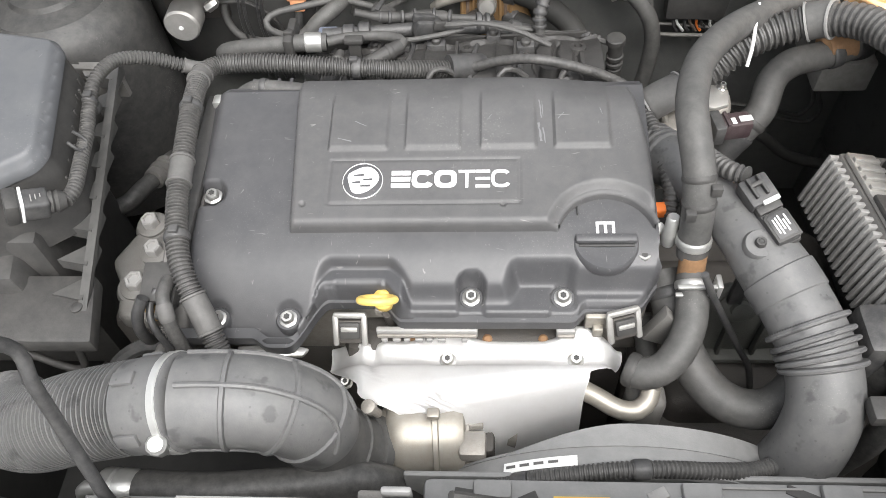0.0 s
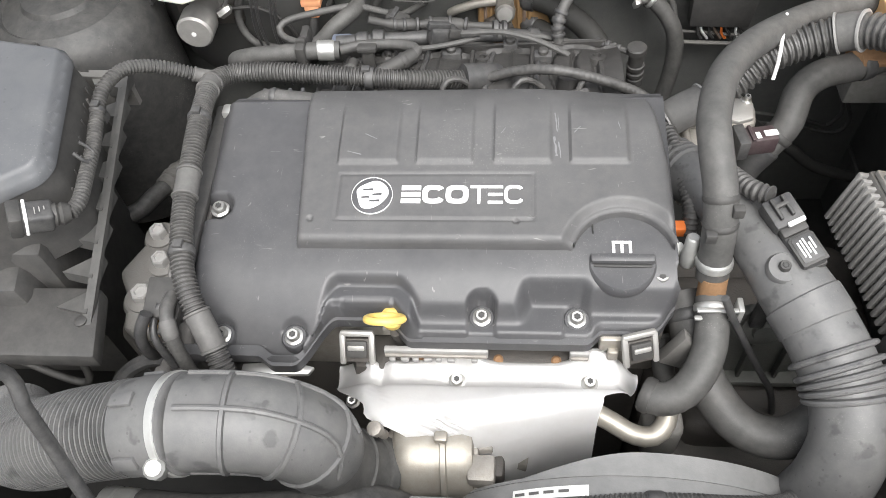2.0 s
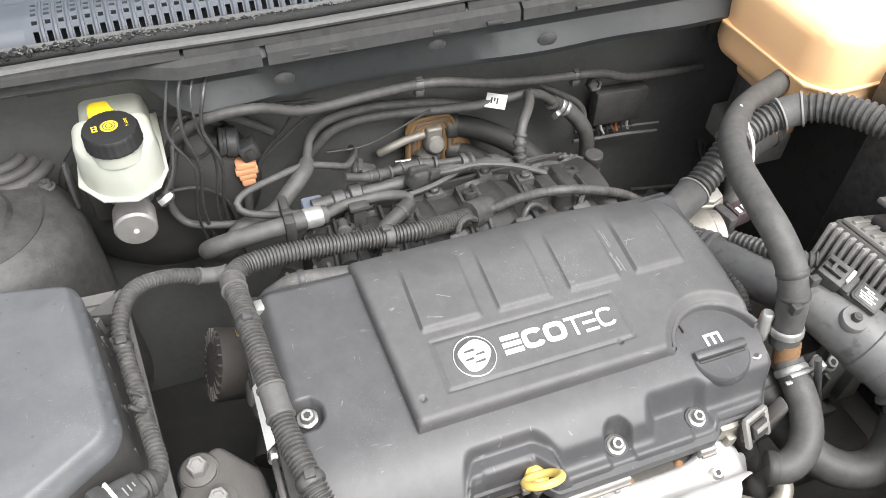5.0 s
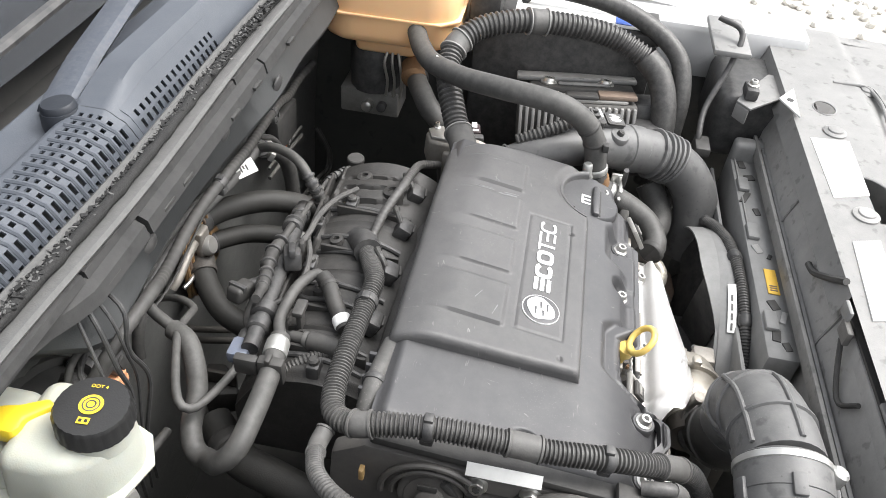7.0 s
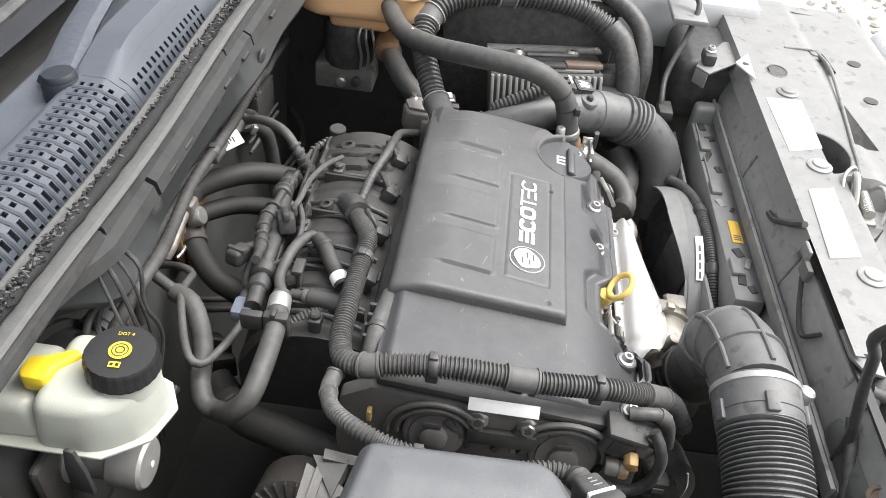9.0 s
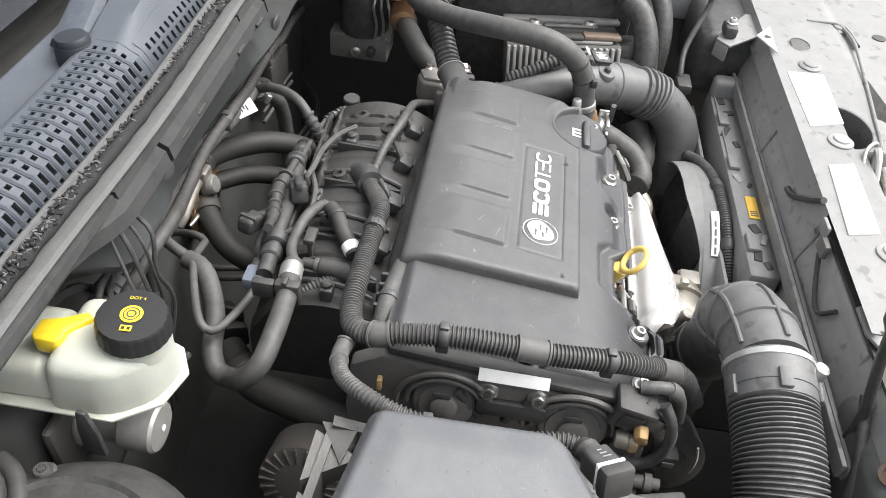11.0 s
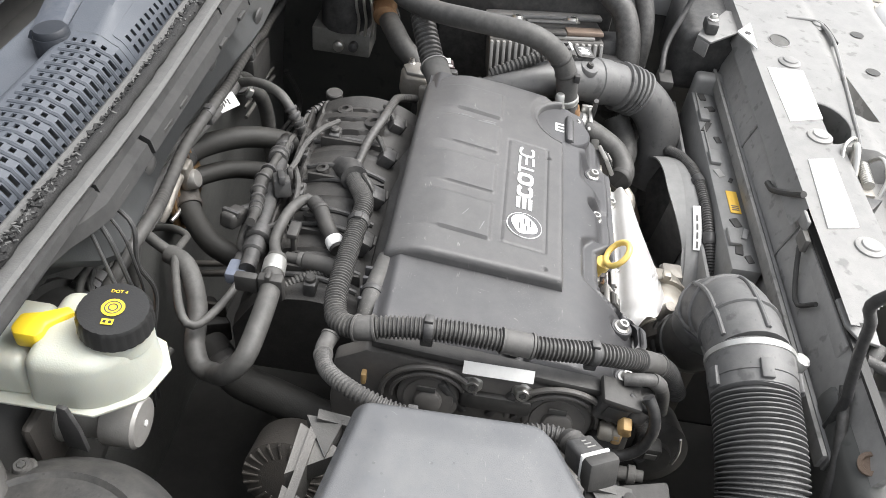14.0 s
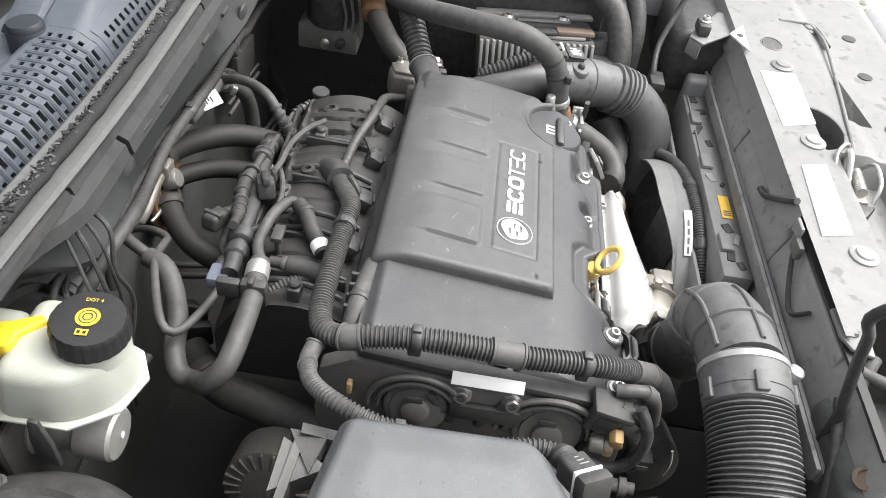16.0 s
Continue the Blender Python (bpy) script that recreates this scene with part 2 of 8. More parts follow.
def spline(points, step):
    """A smooth line through the points, with a point every step."""
    p = [Vector(q) for q in points]
    p = [p[0] * 2 - p[1]] + p + [p[-1] * 2 - p[-2]]
    line = []
    for i in range(1, len(p) - 2):
        a, b, c, d = p[i - 1:i + 3]
        n = max(2, int((c - b).length / step * 1.5) + 2)
        for k in range(n):
            t = k / n
            line.append(0.5 * ((2 * b) + (c - a) * t + (2 * a - 5 * b + 4 * c - d) * t * t + (3 * b - a - 3 * c + d) * t ** 3))
    line.append(p[-2])
    length = [0.0]
    for a, b in zip(line, line[1:]):
        length.append(length[-1] + (b - a).length)
    count = max(2, int(round(length[-1] / step)))
    out, j = [], 0
    for k in range(count + 1):
        s = length[-1] * k / count
        while j < len(line) - 2 and length[j + 1] < s:
            j += 1
        f = (s - length[j]) / max(1e-9, length[j + 1] - length[j])
        out.append(line[j].lerp(line[j + 1], f))
    return out, length[-1]


def sweep(line, radius, seg=12, squash=1.0, caps=True):
    """A tube along a line; radius: a number, or a function of the share of the way and of the index."""
    bm = bmesh.new()
    rings = []
    up = Vector((0.13, 0.21, 0.97))
    for i, c in enumerate(line):
        d = (line[min(i + 1, len(line) - 1)] - line[max(i - 1, 0)]).normalized()
        up = (up - d * up.dot(d)).normalized()
        side = d.cross(up)
        r = radius(i / (len(line) - 1), i) if callable(radius) else radius
        rings.append([bm.verts.new(c + (up * math.sin(a) * squash + side * math.cos(a)) * r)
                      for a in (2 * math.pi * k / seg for k in range(seg))])
    for a, b in zip(rings, rings[1:]):
        for k in range(seg):
            bm.faces.new((a[k], a[(k + 1) % seg], b[(k + 1) % seg], b[k]))
    if caps:
        bm.faces.new(rings[0][::-1])
        bm.faces.new(rings[-1])
    return bm


def tube(points, r, seg=14, step=0.008, **k):
    return sweep(spline(points, step)[0], r, seg, **k)


def ribbed(points, r, pitch=0.005, depth=0.14, seg=14, ends=0):
    """A corrugated tube."""
    line, length = spline(points, pitch / 4)
    wave = (1.0, 1.0, 1 - depth, 1 - depth)
    n = len(line)
    return sweep(line, lambda f, i: r * (wave[i % 4] if ends <= i <= n - ends else 1.0), seg)


def along(points, f, step=0.004):
    """Place and direction at a share of the way along a smooth line."""
    line, _ = spline(points, step)
    i = min(len(line) - 2, max(0, int(f * (len(line) - 1))))
    return line[i], (line[i + 1] - line[i]).normalized()


def band(points, f0, f1, r, seg=18, step=0.002):
    """A sleeve round a smooth line, between two shares of the way."""
    line, _ = spline(points, step)
    n = len(line) - 1
    line = line[int(f0 * n):max(int(f1 * n) + 1, int(f0 * n) + 3)]
    last = len(line) - 1
    return sweep(line, lambda f, i: r * (0.93 if i in (0, last) else 1.0), seg)


def turned(profile, at, axis=(0, 0, 1), seg=28, wobble=None):
    """A lathed form: profile of (radius, height), along an axis from a place."""
    q = Vector(axis).to_track_quat("Z", "Y").to_matrix().to_4x4()
    m = Matrix.Translation(at) @ q
    bm = bmesh.new()
    rings = []
    for r, h in profile:
        rings.append([bm.verts.new(m @ Vector((math.cos(a) * r * (wobble(k) if wobble else 1), math.sin(a) * r * (wobble(k) if wobble else 1), h)))
                      for k, a in ((k, 2 * math.pi * k / seg) for k in range(seg))])
    for a, b in zip(rings, rings[1:]):
        for k in range(seg):
            bm.faces.new((a[k], a[(k + 1) % seg], b[(k + 1) % seg], b[k]))
    bm.faces.new(rings[0][::-1])
    bm.faces.new(rings[-1])
    return bm


def bevel(bm, width, segments=2, angle=30):
    bm.normal_update()
    edges = [e for e in bm.edges if len(e.link_faces) == 2 and e.calc_face_angle(0) > radians(angle)]
    bmesh.ops.bevel(bm, geom=edges, offset=width, segments=segments, profile=0.5, affect="EDGES", clamp_overlap=True)
    return bm


def block(lo, hi, edge=0.003, m=None, taper=0.0, segments=2):
    """A box with rounded edges between two corners; taper draws the top in."""
    bm = bmesh.new()
    bmesh.ops.create_cube(bm, size=1.0)
    size = [h - l for l, h in zip(lo, hi)]
    mid = [(h + l) / 2 for l, h in zip(lo, hi)]
    for v in bm.verts:
        k = 1 - taper if v.co.z > 0 else 1
        v.co = Vector((v.co.x * size[0] * k + mid[0], v.co.y * size[1] * k + mid[1], v.co.z * size[2] + mid[2]))
    if edge:
        bevel(bm, edge, segments)
    if m:
        bmesh.ops.transform(bm, matrix=m, verts=bm.verts)
    return bm


def prism(outline, z0, z1, edge=0.003, top=1.0, m=None, segments=2):
    """An upright form on an outline in plan; top scales the upper outline about its middle."""
    bm = bmesh.new()
    cx = sum(p[0] for p in outline) / len(outline)
    cy = sum(p[1] for p in outline) / len(outline)
    low = [bm.verts.new((x, y, z0)) for x, y in outline]
    high = [bm.verts.new((cx + (x - cx) * top, cy + (y - cy) * top, z1)) for x, y in outline]
    n = len(outline)
    bm.faces.new(low[::-1])
    bm.faces.new(high)
    for k in range(n):
        bm.faces.new((low[k], low[(k + 1) % n], high[(k + 1) % n], high[k]))
    if edge:
        bevel(bm, edge, segments)
    if m:
        bmesh.ops.transform(bm, matrix=m, verts=bm.verts)
    return bm


def field(x0, x1, y0, y1, step, height, keep=None, floor=None, edge=None):
    """A moulded skin over a plan, by a height for each place; floor closes its sides downward."""
    nx, ny = int(round((x1 - x0) / step)), int(round((y1 - y0) / step))
    bm = bmesh.new()
    grid = {}
    for i in range(nx + 1):
        for j in range(ny + 1):
            x, y = x0 + (x1 - x0) * i / nx, y0 + (y1 - y0) * j / ny
            grid[i, j] = bm.verts.new((x, y, height(x, y)))
    for i in range(nx):
        for j in range(ny):
            if keep is None or keep(x0 + (x1 - x0) * (i + 0.5) / nx, y0 + (y1 - y0) * (j + 0.5) / ny):
                bm.faces.new((grid[i, j], grid[i + 1, j], grid[i + 1, j + 1], grid[i, j + 1]))
    bmesh.ops.delete(bm, geom=[v for v in bm.verts if not v.link_faces], context="VERTS")
    if edge is not None:
        # draw the rim onto the true outline
        for v in {v for e in bm.edges if len(e.link_faces) == 1 for v in e.verts}:
            for turn in range(3):
                x, y, h = v.co.x, v.co.y, 0.0004
                d = edge(x, y)
                gx, gy = (edge(x + h, y) - edge(x - h, y)) / (2 * h), (edge(x, y + h) - edge(x, y - h)) / (2 * h)
                g = gx * gx + gy * gy
                if g < 1e-6 or abs(d) > 2.5 * step * math.sqrt(g):
                    break
                v.co.x, v.co.y = x - gx * d / g, y - gy * d / g
            v.co.z = height(v.co.x, v.co.y)
    if floor is not None:
        rim = [e for e in bm.edges if len(e.link_faces) == 1]
        low = {}
        for e in rim:
            for v in e.verts:
                if v not in low:
                    low[v] = bm.verts.new((v.co.x, v.co.y, floor))
        for e in rim:
            a, b = e.verts
            bm.faces.new((a, b, low[b], low[a]))
    return bm


def ease(a, b, x):
    t = min(1.0, max(0.0, (x - a) / (b - a)))
    return t * t * (3 - 2 * t)


def hexagon(r):
    return [(r * math.cos(math.pi * k / 3), r * math.sin(math.pi * k / 3)) for k in range(6)]


def screw(parent, at, axis=(0, 0, 1), r=0.0055, name="bolt", mat=None, flange=1.7, label=""):
    """A flanged bolt with a dark socket in its head."""
    bm = turned([(r * flange, 0), (r * flange, 0.0018), (r * 1.25, 0.003), (r * 1.12, 0.0072), (r * 0.98, 0.0084), (r * 0.60, 0.0084), (r * 0.55, 0.0060)],
                at, axis, 18, lambda k: 1.0 if k % 3 else 0.95)
    ob = part(name, bm, mat or STEEL, parent, label)
    way = Vector(axis).normalized()
    if parent.type == "EMPTY":
        part("socket", turned([(r * 0.62, 0.0), (r * 0.60, 0.0004)], Vector(at) + way * 0.0085, axis, 12, lambda k: 1.0 if k % 2 else 0.72), DARK, ob)
    return ob


# ---------------------------------------------------------------- ground and car body
ground = field(-60, 60, -60, 60, 6.0, lambda x, y: 0.0)
solo("ground", ground, GROUND, "pale loose gravel ground reaching to the horizon", "ground", kind="structure")
rng = random.Random(4)
stones = bmesh.new()
for k in range(2600):
    x, y = rng.uniform(1.2, 6.5), rng.uniform(-5.0, -0.9)
    r = rng.uniform(0.012, 0.032)
    m = pose(x, y, r * 0.35, rng.uniform(0, 40), rng.uniform(0, 40), rng.uniform(0, 360)) @ Matrix.Diagonal((r, r * rng.uniform(0.6, 1), r * rng.uniform(0.45, 0.8), 1))
    bmesh.ops.create_icosphere(stones, subdivisions=1, radius=1.0, matrix=m)
solo("gravel_stones", stones, STONE, "loose pale grey gravel stones on the ground beside the car", "gravel", kind="stuff", smooth=0)

# side walls of the engine bay and its undertray
solo("bay_floor", join(block((-0.66, -0.60, 0.26), (0.12, 0.46, 0.28), 0.004), block((0.121, -0.60, 0.26), (0.66, 0.46, 0.28), 0.004)), DARK, "dark undertray below the engine bay", "undertray", kind="structure")


def inner_wing(name, side):
    """A side wall of the bay with the wing's edge on it."""
    lo, hi = sorted((0.61 * side, 0.66 * side))
    bm = block((lo, -0.45, 0.42 if side > 0 else 0.18), (hi, 0.55, 0.80 if side > 0 else 0.90), 0.01)
    if side > 0:
        join(bm, block((lo, -0.45, 0.20), (hi, 0.55, 0.419), 0.004))
    # the left wall's colour is lighter, to lift it out of shade
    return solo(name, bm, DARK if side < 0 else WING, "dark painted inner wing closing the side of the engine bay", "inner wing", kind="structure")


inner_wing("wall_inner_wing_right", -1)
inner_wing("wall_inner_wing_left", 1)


def fender(name, side):
    """The outer wing: a curved panel that falls away to the ground side."""
    bm = bmesh.new()
    rows = []
    for i in range(13):
        y = -0.62 + 1.3 * i / 12
        rise = 0.06 * ease(-0.62, 0.3, y)
        rows.append([bm.verts.new((side * (0.66 + 0.20 * math.sin(a)), y, 0.86 + rise - 0.55 * (1 - math.cos(a)))) for a in (math.pi / 2 * k / 8 for k in range(9))])
    for a, b in zip(rows, rows[1:]):
        for k in range(8):
            bm.faces.new((a[k], a[k + 1], b[k + 1], b[k]))
    bmesh.ops.solidify(bm, geom=bm.faces[:], thickness=0.004)
    return solo(name, bm, CAR_PAINT, "silver painted front wing of the car", "car wing", kind="structure")


solo("wing_rail", block((0.60, -0.42, 0.79), (0.70, 0.50, 0.885), 0.012), CAR_PAINT, "silver painted edge rail of the front wing", "wing rail", kind="structure")
fender("wall_fender_right", -1)
fender("wall_fender_left", 1)

# firewall, plenum lip, cowl
def lip_edge(x):
    """How far forward the lip's lower edge stands."""
    return 0.317 + 0.015 * math.exp(-((x + 0.06) / 0.10) ** 2) + 0.002 * math.sin(x * 31)


bulk = bmesh.new()
ringN = []
for k in range(65):
    x = -0.64 + 1.28 * k / 64
    e = lip_edge(x)
    up = 1 - ease(-0.33, -0.26, x)
    prof = [(0.345, 0.972), (0.330, 0.966), (0.322 + 0.024 * up, 0.955 + 0.004 * up), (0.330 + 0.022 * up, 0.932 + 0.018 * up), (e + 0.044 * up, 0.905 + 0.035 * up), (e + 0.004 + 0.044 * up, 0.896 + 0.040 * up), (e + 0.030 + 0.025 * up, 0.890 + 0.040 * up), (0.385, 0.868 + 0.05 * up), (0.405, 0.84), (0.425, 0.60), (0.44, 0.18), (0.47, 0.18), (0.47, 0.95), (0.37, 0.972)]
    ringN.append([bulk.verts.new((x, y, z)) for y, z in prof])
for a, b in zip(ringN, ringN[1:]):
    for k in range(len(prof)):
        j = (k + 1) % len(prof)
        bulk.faces.new((a[k], a[j], b[j], b[k]))
bulk.faces.new(ringN[0])
bulk.faces.new(ringN[-1][::-1])
solo("wall_firewall", bulk, LIP, "dark painted firewall with a rolled upper lip", "firewall", kind="structure")
wall = bpy.data.objects["wall_firewall"]
# lighter colour painted below the lip, to lift the wall's deep shade
wall.data.materials.append(FIREWALL_LIFT)
for f in wall.data.polygons:
    spot = f.center + wall.location
    if spot.z < 0.885 and spot.y < 0.45:
        f.material_index = 1
cover_strip = thing("lip_cover_strip", (0, 0.33, 0.95), "stepped grey rubber strip clipped along the firewall lip", "trim strip")


def strip_piece(x0, x1, line, back=0.0):
    bm = bmesh.new()
    rows = []
    n = max(2, int((x1 - x0) / 0.02))
    for k in range(n + 1):
        x = x0 + (x1 - x0) * k / n
        bow = 0.003 * math.sin(x * 5) + back * (1 - ease(-0.33, -0.26, x))
        rows.append([bm.verts.new((x, y + bow, z)) for y, z in line])
    m = len(line)
    for a, b in zip(rows, rows[1:]):
        for k in range(m):
            bm.faces.new((a[k], a[(k + 1) % m], b[(k + 1) % m], b[k]))
    bm.faces.new(rows[0])
    bm.faces.new(rows[-1][::-1])
    return bm


for x0, x1 in ((-0.62, -0.262), (-0.258, 0.052), (0.056, 0.30), (0.304, 0.62)):
    part("upper_band", strip_piece(x0, x1, ((0.345, 0.979), (0.327, 0.976), (0.325, 0.969), (0.345, 0.970))), STRIP, cover_strip)
for x0, x1 in ((-0.62, -0.182), (-0.176, 0.118), (0.122, 0.62)):
    part("lower_band", strip_piece(x0, x1, ((0.328, 0.970), (0.317, 0.964), (0.314, 0.951), (0.317, 0.949), (0.327, 0.958)), 0.022), STRIP, cover_strip)
for x in (-0.24, -0.14, -0.10, 0.02, 0.085, 0.20):
    part("clip_slot", block((x - 0.010, 0.3125, 0.9535), (x + 0.010, 0.3170, 0.9575), 0.0005), DARK, cover_strip)
for x, z in ((-0.16, 0.918), (0.02, 0.925), (0.16, 0.915)):
    part("grommet", turned([(0.013, 0), (0.013, 0.002), (0.009, 0.005), (0.001, 0.006)], (x, lip_edge(x) + 0.007, z), (0, -1, -0.3), 20), PLASTIC, cover_strip)

# rubber seal along the lip
seal_path = [(-0.64, 0.350, 0.975), (-0.37, 0.347, 0.984), (-0.15, 0.340, 0.987), (0.16, 0.349, 0.985), (0.62, 0.352, 0.972)]
seal = thing("weather_seal", (0, 0.345, 0.975), "weathered black rubber bonnet seal along the cowl edge", "weather seal")
SEAL_PALE = material("bleached_seal_rubber", (0.085, 0.085, 0.084), 0.82, dust=0.5, dust_color=(0.155, 0.152, 0.146), scale=60, bump=0.4)
part("base_strip", sweep(spline([(x, y - 0.010, z - 0.006) for x, y, z in seal_path], 0.02)[0], 0.0095, 8, 0.5), SEAL_PALE, seal)
SEAL_DARK = material("crumbled_black_foam", (0.008, 0.008, 0.008), 0.8, dust=0.30, dust_color=(0.06, 0.058, 0.056), scale=200, bump=0.8)
crumbs = bmesh.new()
crumb_rng = random.Random(9)
for k in range(1300):
    x = crumb_rng.uniform(-0.60, 0.35)
    gap = 0.5 + 0.5 * math.sin(x * 37) * math.sin(x * 83 + 1)
    if crumb_rng.random() > 0.35 + 0.65 * gap:
        continue
    m = pose(x, 0.3465 + crumb_rng.gauss(0, 0.0026), 0.9895 + crumb_rng.uniform(-0.0015, 0.002), crumb_rng.uniform(-25, 25), crumb_rng.uniform(-25, 25), crumb_rng.uniform(0, 180))
    a = crumb_rng.uniform(0.0012, 0.0034)
    join(crumbs, block((-a, -a * 0.6, -0.0007), (a, a * 0.6, 0.0007), 0, m))
chips = bmesh.new()
for k in range(420):
    x = crumb_rng.uniform(-0.60, 0.35)
    m = pose(x, 0.3465 + crumb_rng.gauss(0, 0.0030), 0.9910 + crumb_rng.uniform(-0.0015, 0.0015), crumb_rng.uniform(-25, 25), crumb_rng.uniform(-25, 25), crumb_rng.uniform(0, 180))
    a = crumb_rng.uniform(0.0010, 0.0026)
    join(chips, block((-a, -a * 0.35, -0.0005), (a, a * 0.35, 0.0005), 0, m))
tagged(part("flake_litter", chips, SEAL_PALE, seal, "pale flakes of old rubber", smooth=0), kind="stuff")
tagged(part("crumbled_foam", crumbs, SEAL_DARK, seal, "crumbling black foam flakes", smooth=0), kind="stuff")
part("rear_lip", sweep(spline([(x, y + 0.010, z + 0.002) for x, y, z in seal_path], 0.01)[0], 0.0042, 8), SEAL_PALE, seal)
part("bulb", sweep(spline(seal_path, 0.01)[0], lambda f, i: 0.0052 + 0.0010 * math.sin(i * 1.7) * math.sin(i * 0.37), 10), SEAL_DARK, seal)

# cowl panel with its grille
cowl = thing("cowl_panel", (0, 0.42, 0.96), "slate grey plastic cowl panel with a slotted air grille", "cowl panel")


def cowl_skin(x, y):
    """Height of the cowl: a gutter behind the seal, a raised air ridge, and the shelf under the wipers."""
    z = 0.962 + 0.030 * ease(0.362, 0.385, y) + 0.006 * ease(0.385, 0.40, y)
    ridge = ease(-0.10, 0.0, x)
    z += 0.020 * ridge * ease(0.38, 0.40, y) * (1 - ease(0.43, 0.45, y))
    z -= 0.018 * ease(0.43, 0.45, y)
    return z + 0.012 * ease(0.45, 0.54, y)


def in_grille(x, y):
    return (-0.40 < x < -0.075 and 0.366 < y < 0.424) or (-0.06 < x < 0.13 and 0.364 < y < 0.386)


part("skin", field(-0.62, 0.62, 0.352, 0.484, 0.006, cowl_skin, lambda x, y: not in_grille(x, y)), COWL, cowl)
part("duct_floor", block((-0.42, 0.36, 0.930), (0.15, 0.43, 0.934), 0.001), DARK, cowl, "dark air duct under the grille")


def grille_plate(columns, rows, half):
    """A pierced plate that follows the panel: a column of small holes at each place in x."""
    xs = [columns[0] - 0.011]
    for x in columns:
        xs += [x - half, x + half]
    xs.append(columns[-1] + 0.011)
    ys = [rows[0][0] - 0.006]
    for a, b in rows:
        ys += [a, b]
    ys.append(rows[-1][1] + 0.008)
    bm = bmesh.new()
    grid = [[bm.verts.new((x, y, cowl_skin(x, y) + 0.0008)) for y in ys] for x in xs]
    for i in range(len(xs) - 1):
        for j in range(len(ys) - 1):
            if not (i % 2 and j % 2):
                bm.faces.new((grid[i][j], grid[i + 1][j], grid[i + 1][j + 1], grid[i][j + 1]))
    bmesh.ops.recalc_face_normals(bm, faces=bm.faces)
    bmesh.ops.solidify(bm, geom=bm.faces[:], thickness=0.0022)
    return bm


part("grille_plate", grille_plate([-0.392 + 0.0127 * k for k in range(25)], ((0.3675, 0.3725), (0.3750, 0.3805), (0.3878, 0.3920), (0.3970, 0.4012), (0.4062, 0.4104), (0.4154, 0.4196)), 0.0026), COWL, cowl, "pierced air grille", smooth=25)
part("grille_plate", grille_plate([-0.055 + 0.0116 * k for k in range(16)], ((0.3665, 0.3702), (0.3722, 0.3764), (0.3784, 0.3826)), 0.0024), COWL, cowl, "pierced air grille", smooth=25)

for k in range(24):
    x = -0.392 + 0.0127 * (k + 0.5)
    part("grille_rib", sweep([V(x, y, cowl_skin(x, y) + 0.0006) for y in (0.364, 0.370, 0.376, 0.382, 0.387, 0.395, 0.405, 0.415, 0.423)], 0.0024, 6), COWL, cowl)
part("rear_gap", block((-0.62, 0.48, 0.93), (0.62, 0.56, 0.94), 0.001), DARK, cowl, "dark sheet in the gap under the windscreen edge")
part("rear_edge", block((-0.62, 0.482, 0.962), (0.62, 0.488, 0.984), 0.002), COWL, cowl)

solo("wall_scuttle", block((-0.66, 0.557, 0.30), (0.66, 0.60, 0.974), 0.004), DARK, "dark scuttle wall under the windscreen edge", "scuttle", kind="structure")

# wiper
wiper = thing("wiper_arm", (-0.084, 0.445, 0.975), "dark grey wiper arm with a domed black pivot cap", "wiper")
part("pivot_cap", turned([(0.0195, -0.03), (0.0195, -0.004), (0.0185, 0.004), (0.0172, 0.008), (0.0166, 0.0082), (0.0162, 0.0125), (0.0145, 0.0148), (0.006, 0.0158), (0.0005, 0.0160)], (-0.084, 0.440, 0.992), (0, 0.1, 1), 36), WIPER_CAP, wiper)
arm = sweep([V(-0.075, 0.450, 0.992), V(0.0, 0.462, 1.005), V(0.10, 0.472, 1.018), V(0.30, 0.486, 1.03), V(0.50, 0.50, 1.035)], lambda f, i: 0.021 - 0.004 * f, 8, 0.5)
part("arm", arm, material("slate_wiper_paint", (0.045, 0.053, 0.07), 0.45, dust=0.2), wiper)
blade = sweep([V(-0.45, 0.520, 1.000), V(-0.1, 0.525, 1.020), V(0.25, 0.525, 1.035), V(0.5, 0.52, 1.04)], 0.007, 8)
part("blade", blade, PLASTIC, wiper)

# windscreen
ws = bmesh.new()
rows = []
for i in range(9):
    v = i / 8
    rows.append([ws.verts.new((-0.66 + 1.32 * k / 12, 0.53 + 0.75 * v - 0.05 * (2 * k / 12 - 1) ** 2 * -1, 0.985 + 0.45 * v)) for k in range(13)])
for a, b in zip(rows, rows[1:]):
    for k in range(12):
        ws.faces.new((a[k], a[k + 1], b[k + 1], b[k]))
bmesh.ops.solidify(ws, geom=ws.faces[:], thickness=0.005)
screen = solo("windscreen", ws, GLASS_BLACK, "raked dark windscreen reflecting the bright sky", "windscreen", kind="structure")

# ---------------------------------------------------------------- front panel and radiator
slam = thing("slam_panel", (0.05, -0.45, 0.80), "dusty light grey front panel with bolts and holes", "front panel")


def slam_skin(x, y):
    z = 0.889 - 0.006 * ease(-0.455, -0.475, y) + 0.0008 * math.sin(x * 6)
    z -= 0.030 * ease(-0.339, -0.331, y)
    z -= 0.05 * ease(-0.58, -0.66, y)
    well = max(abs(x - 0.02) - 0.085, abs(y + 0.455) - 0.035)
    return z - 0.035 * (1 - ease(-0.010, 0.006, well))


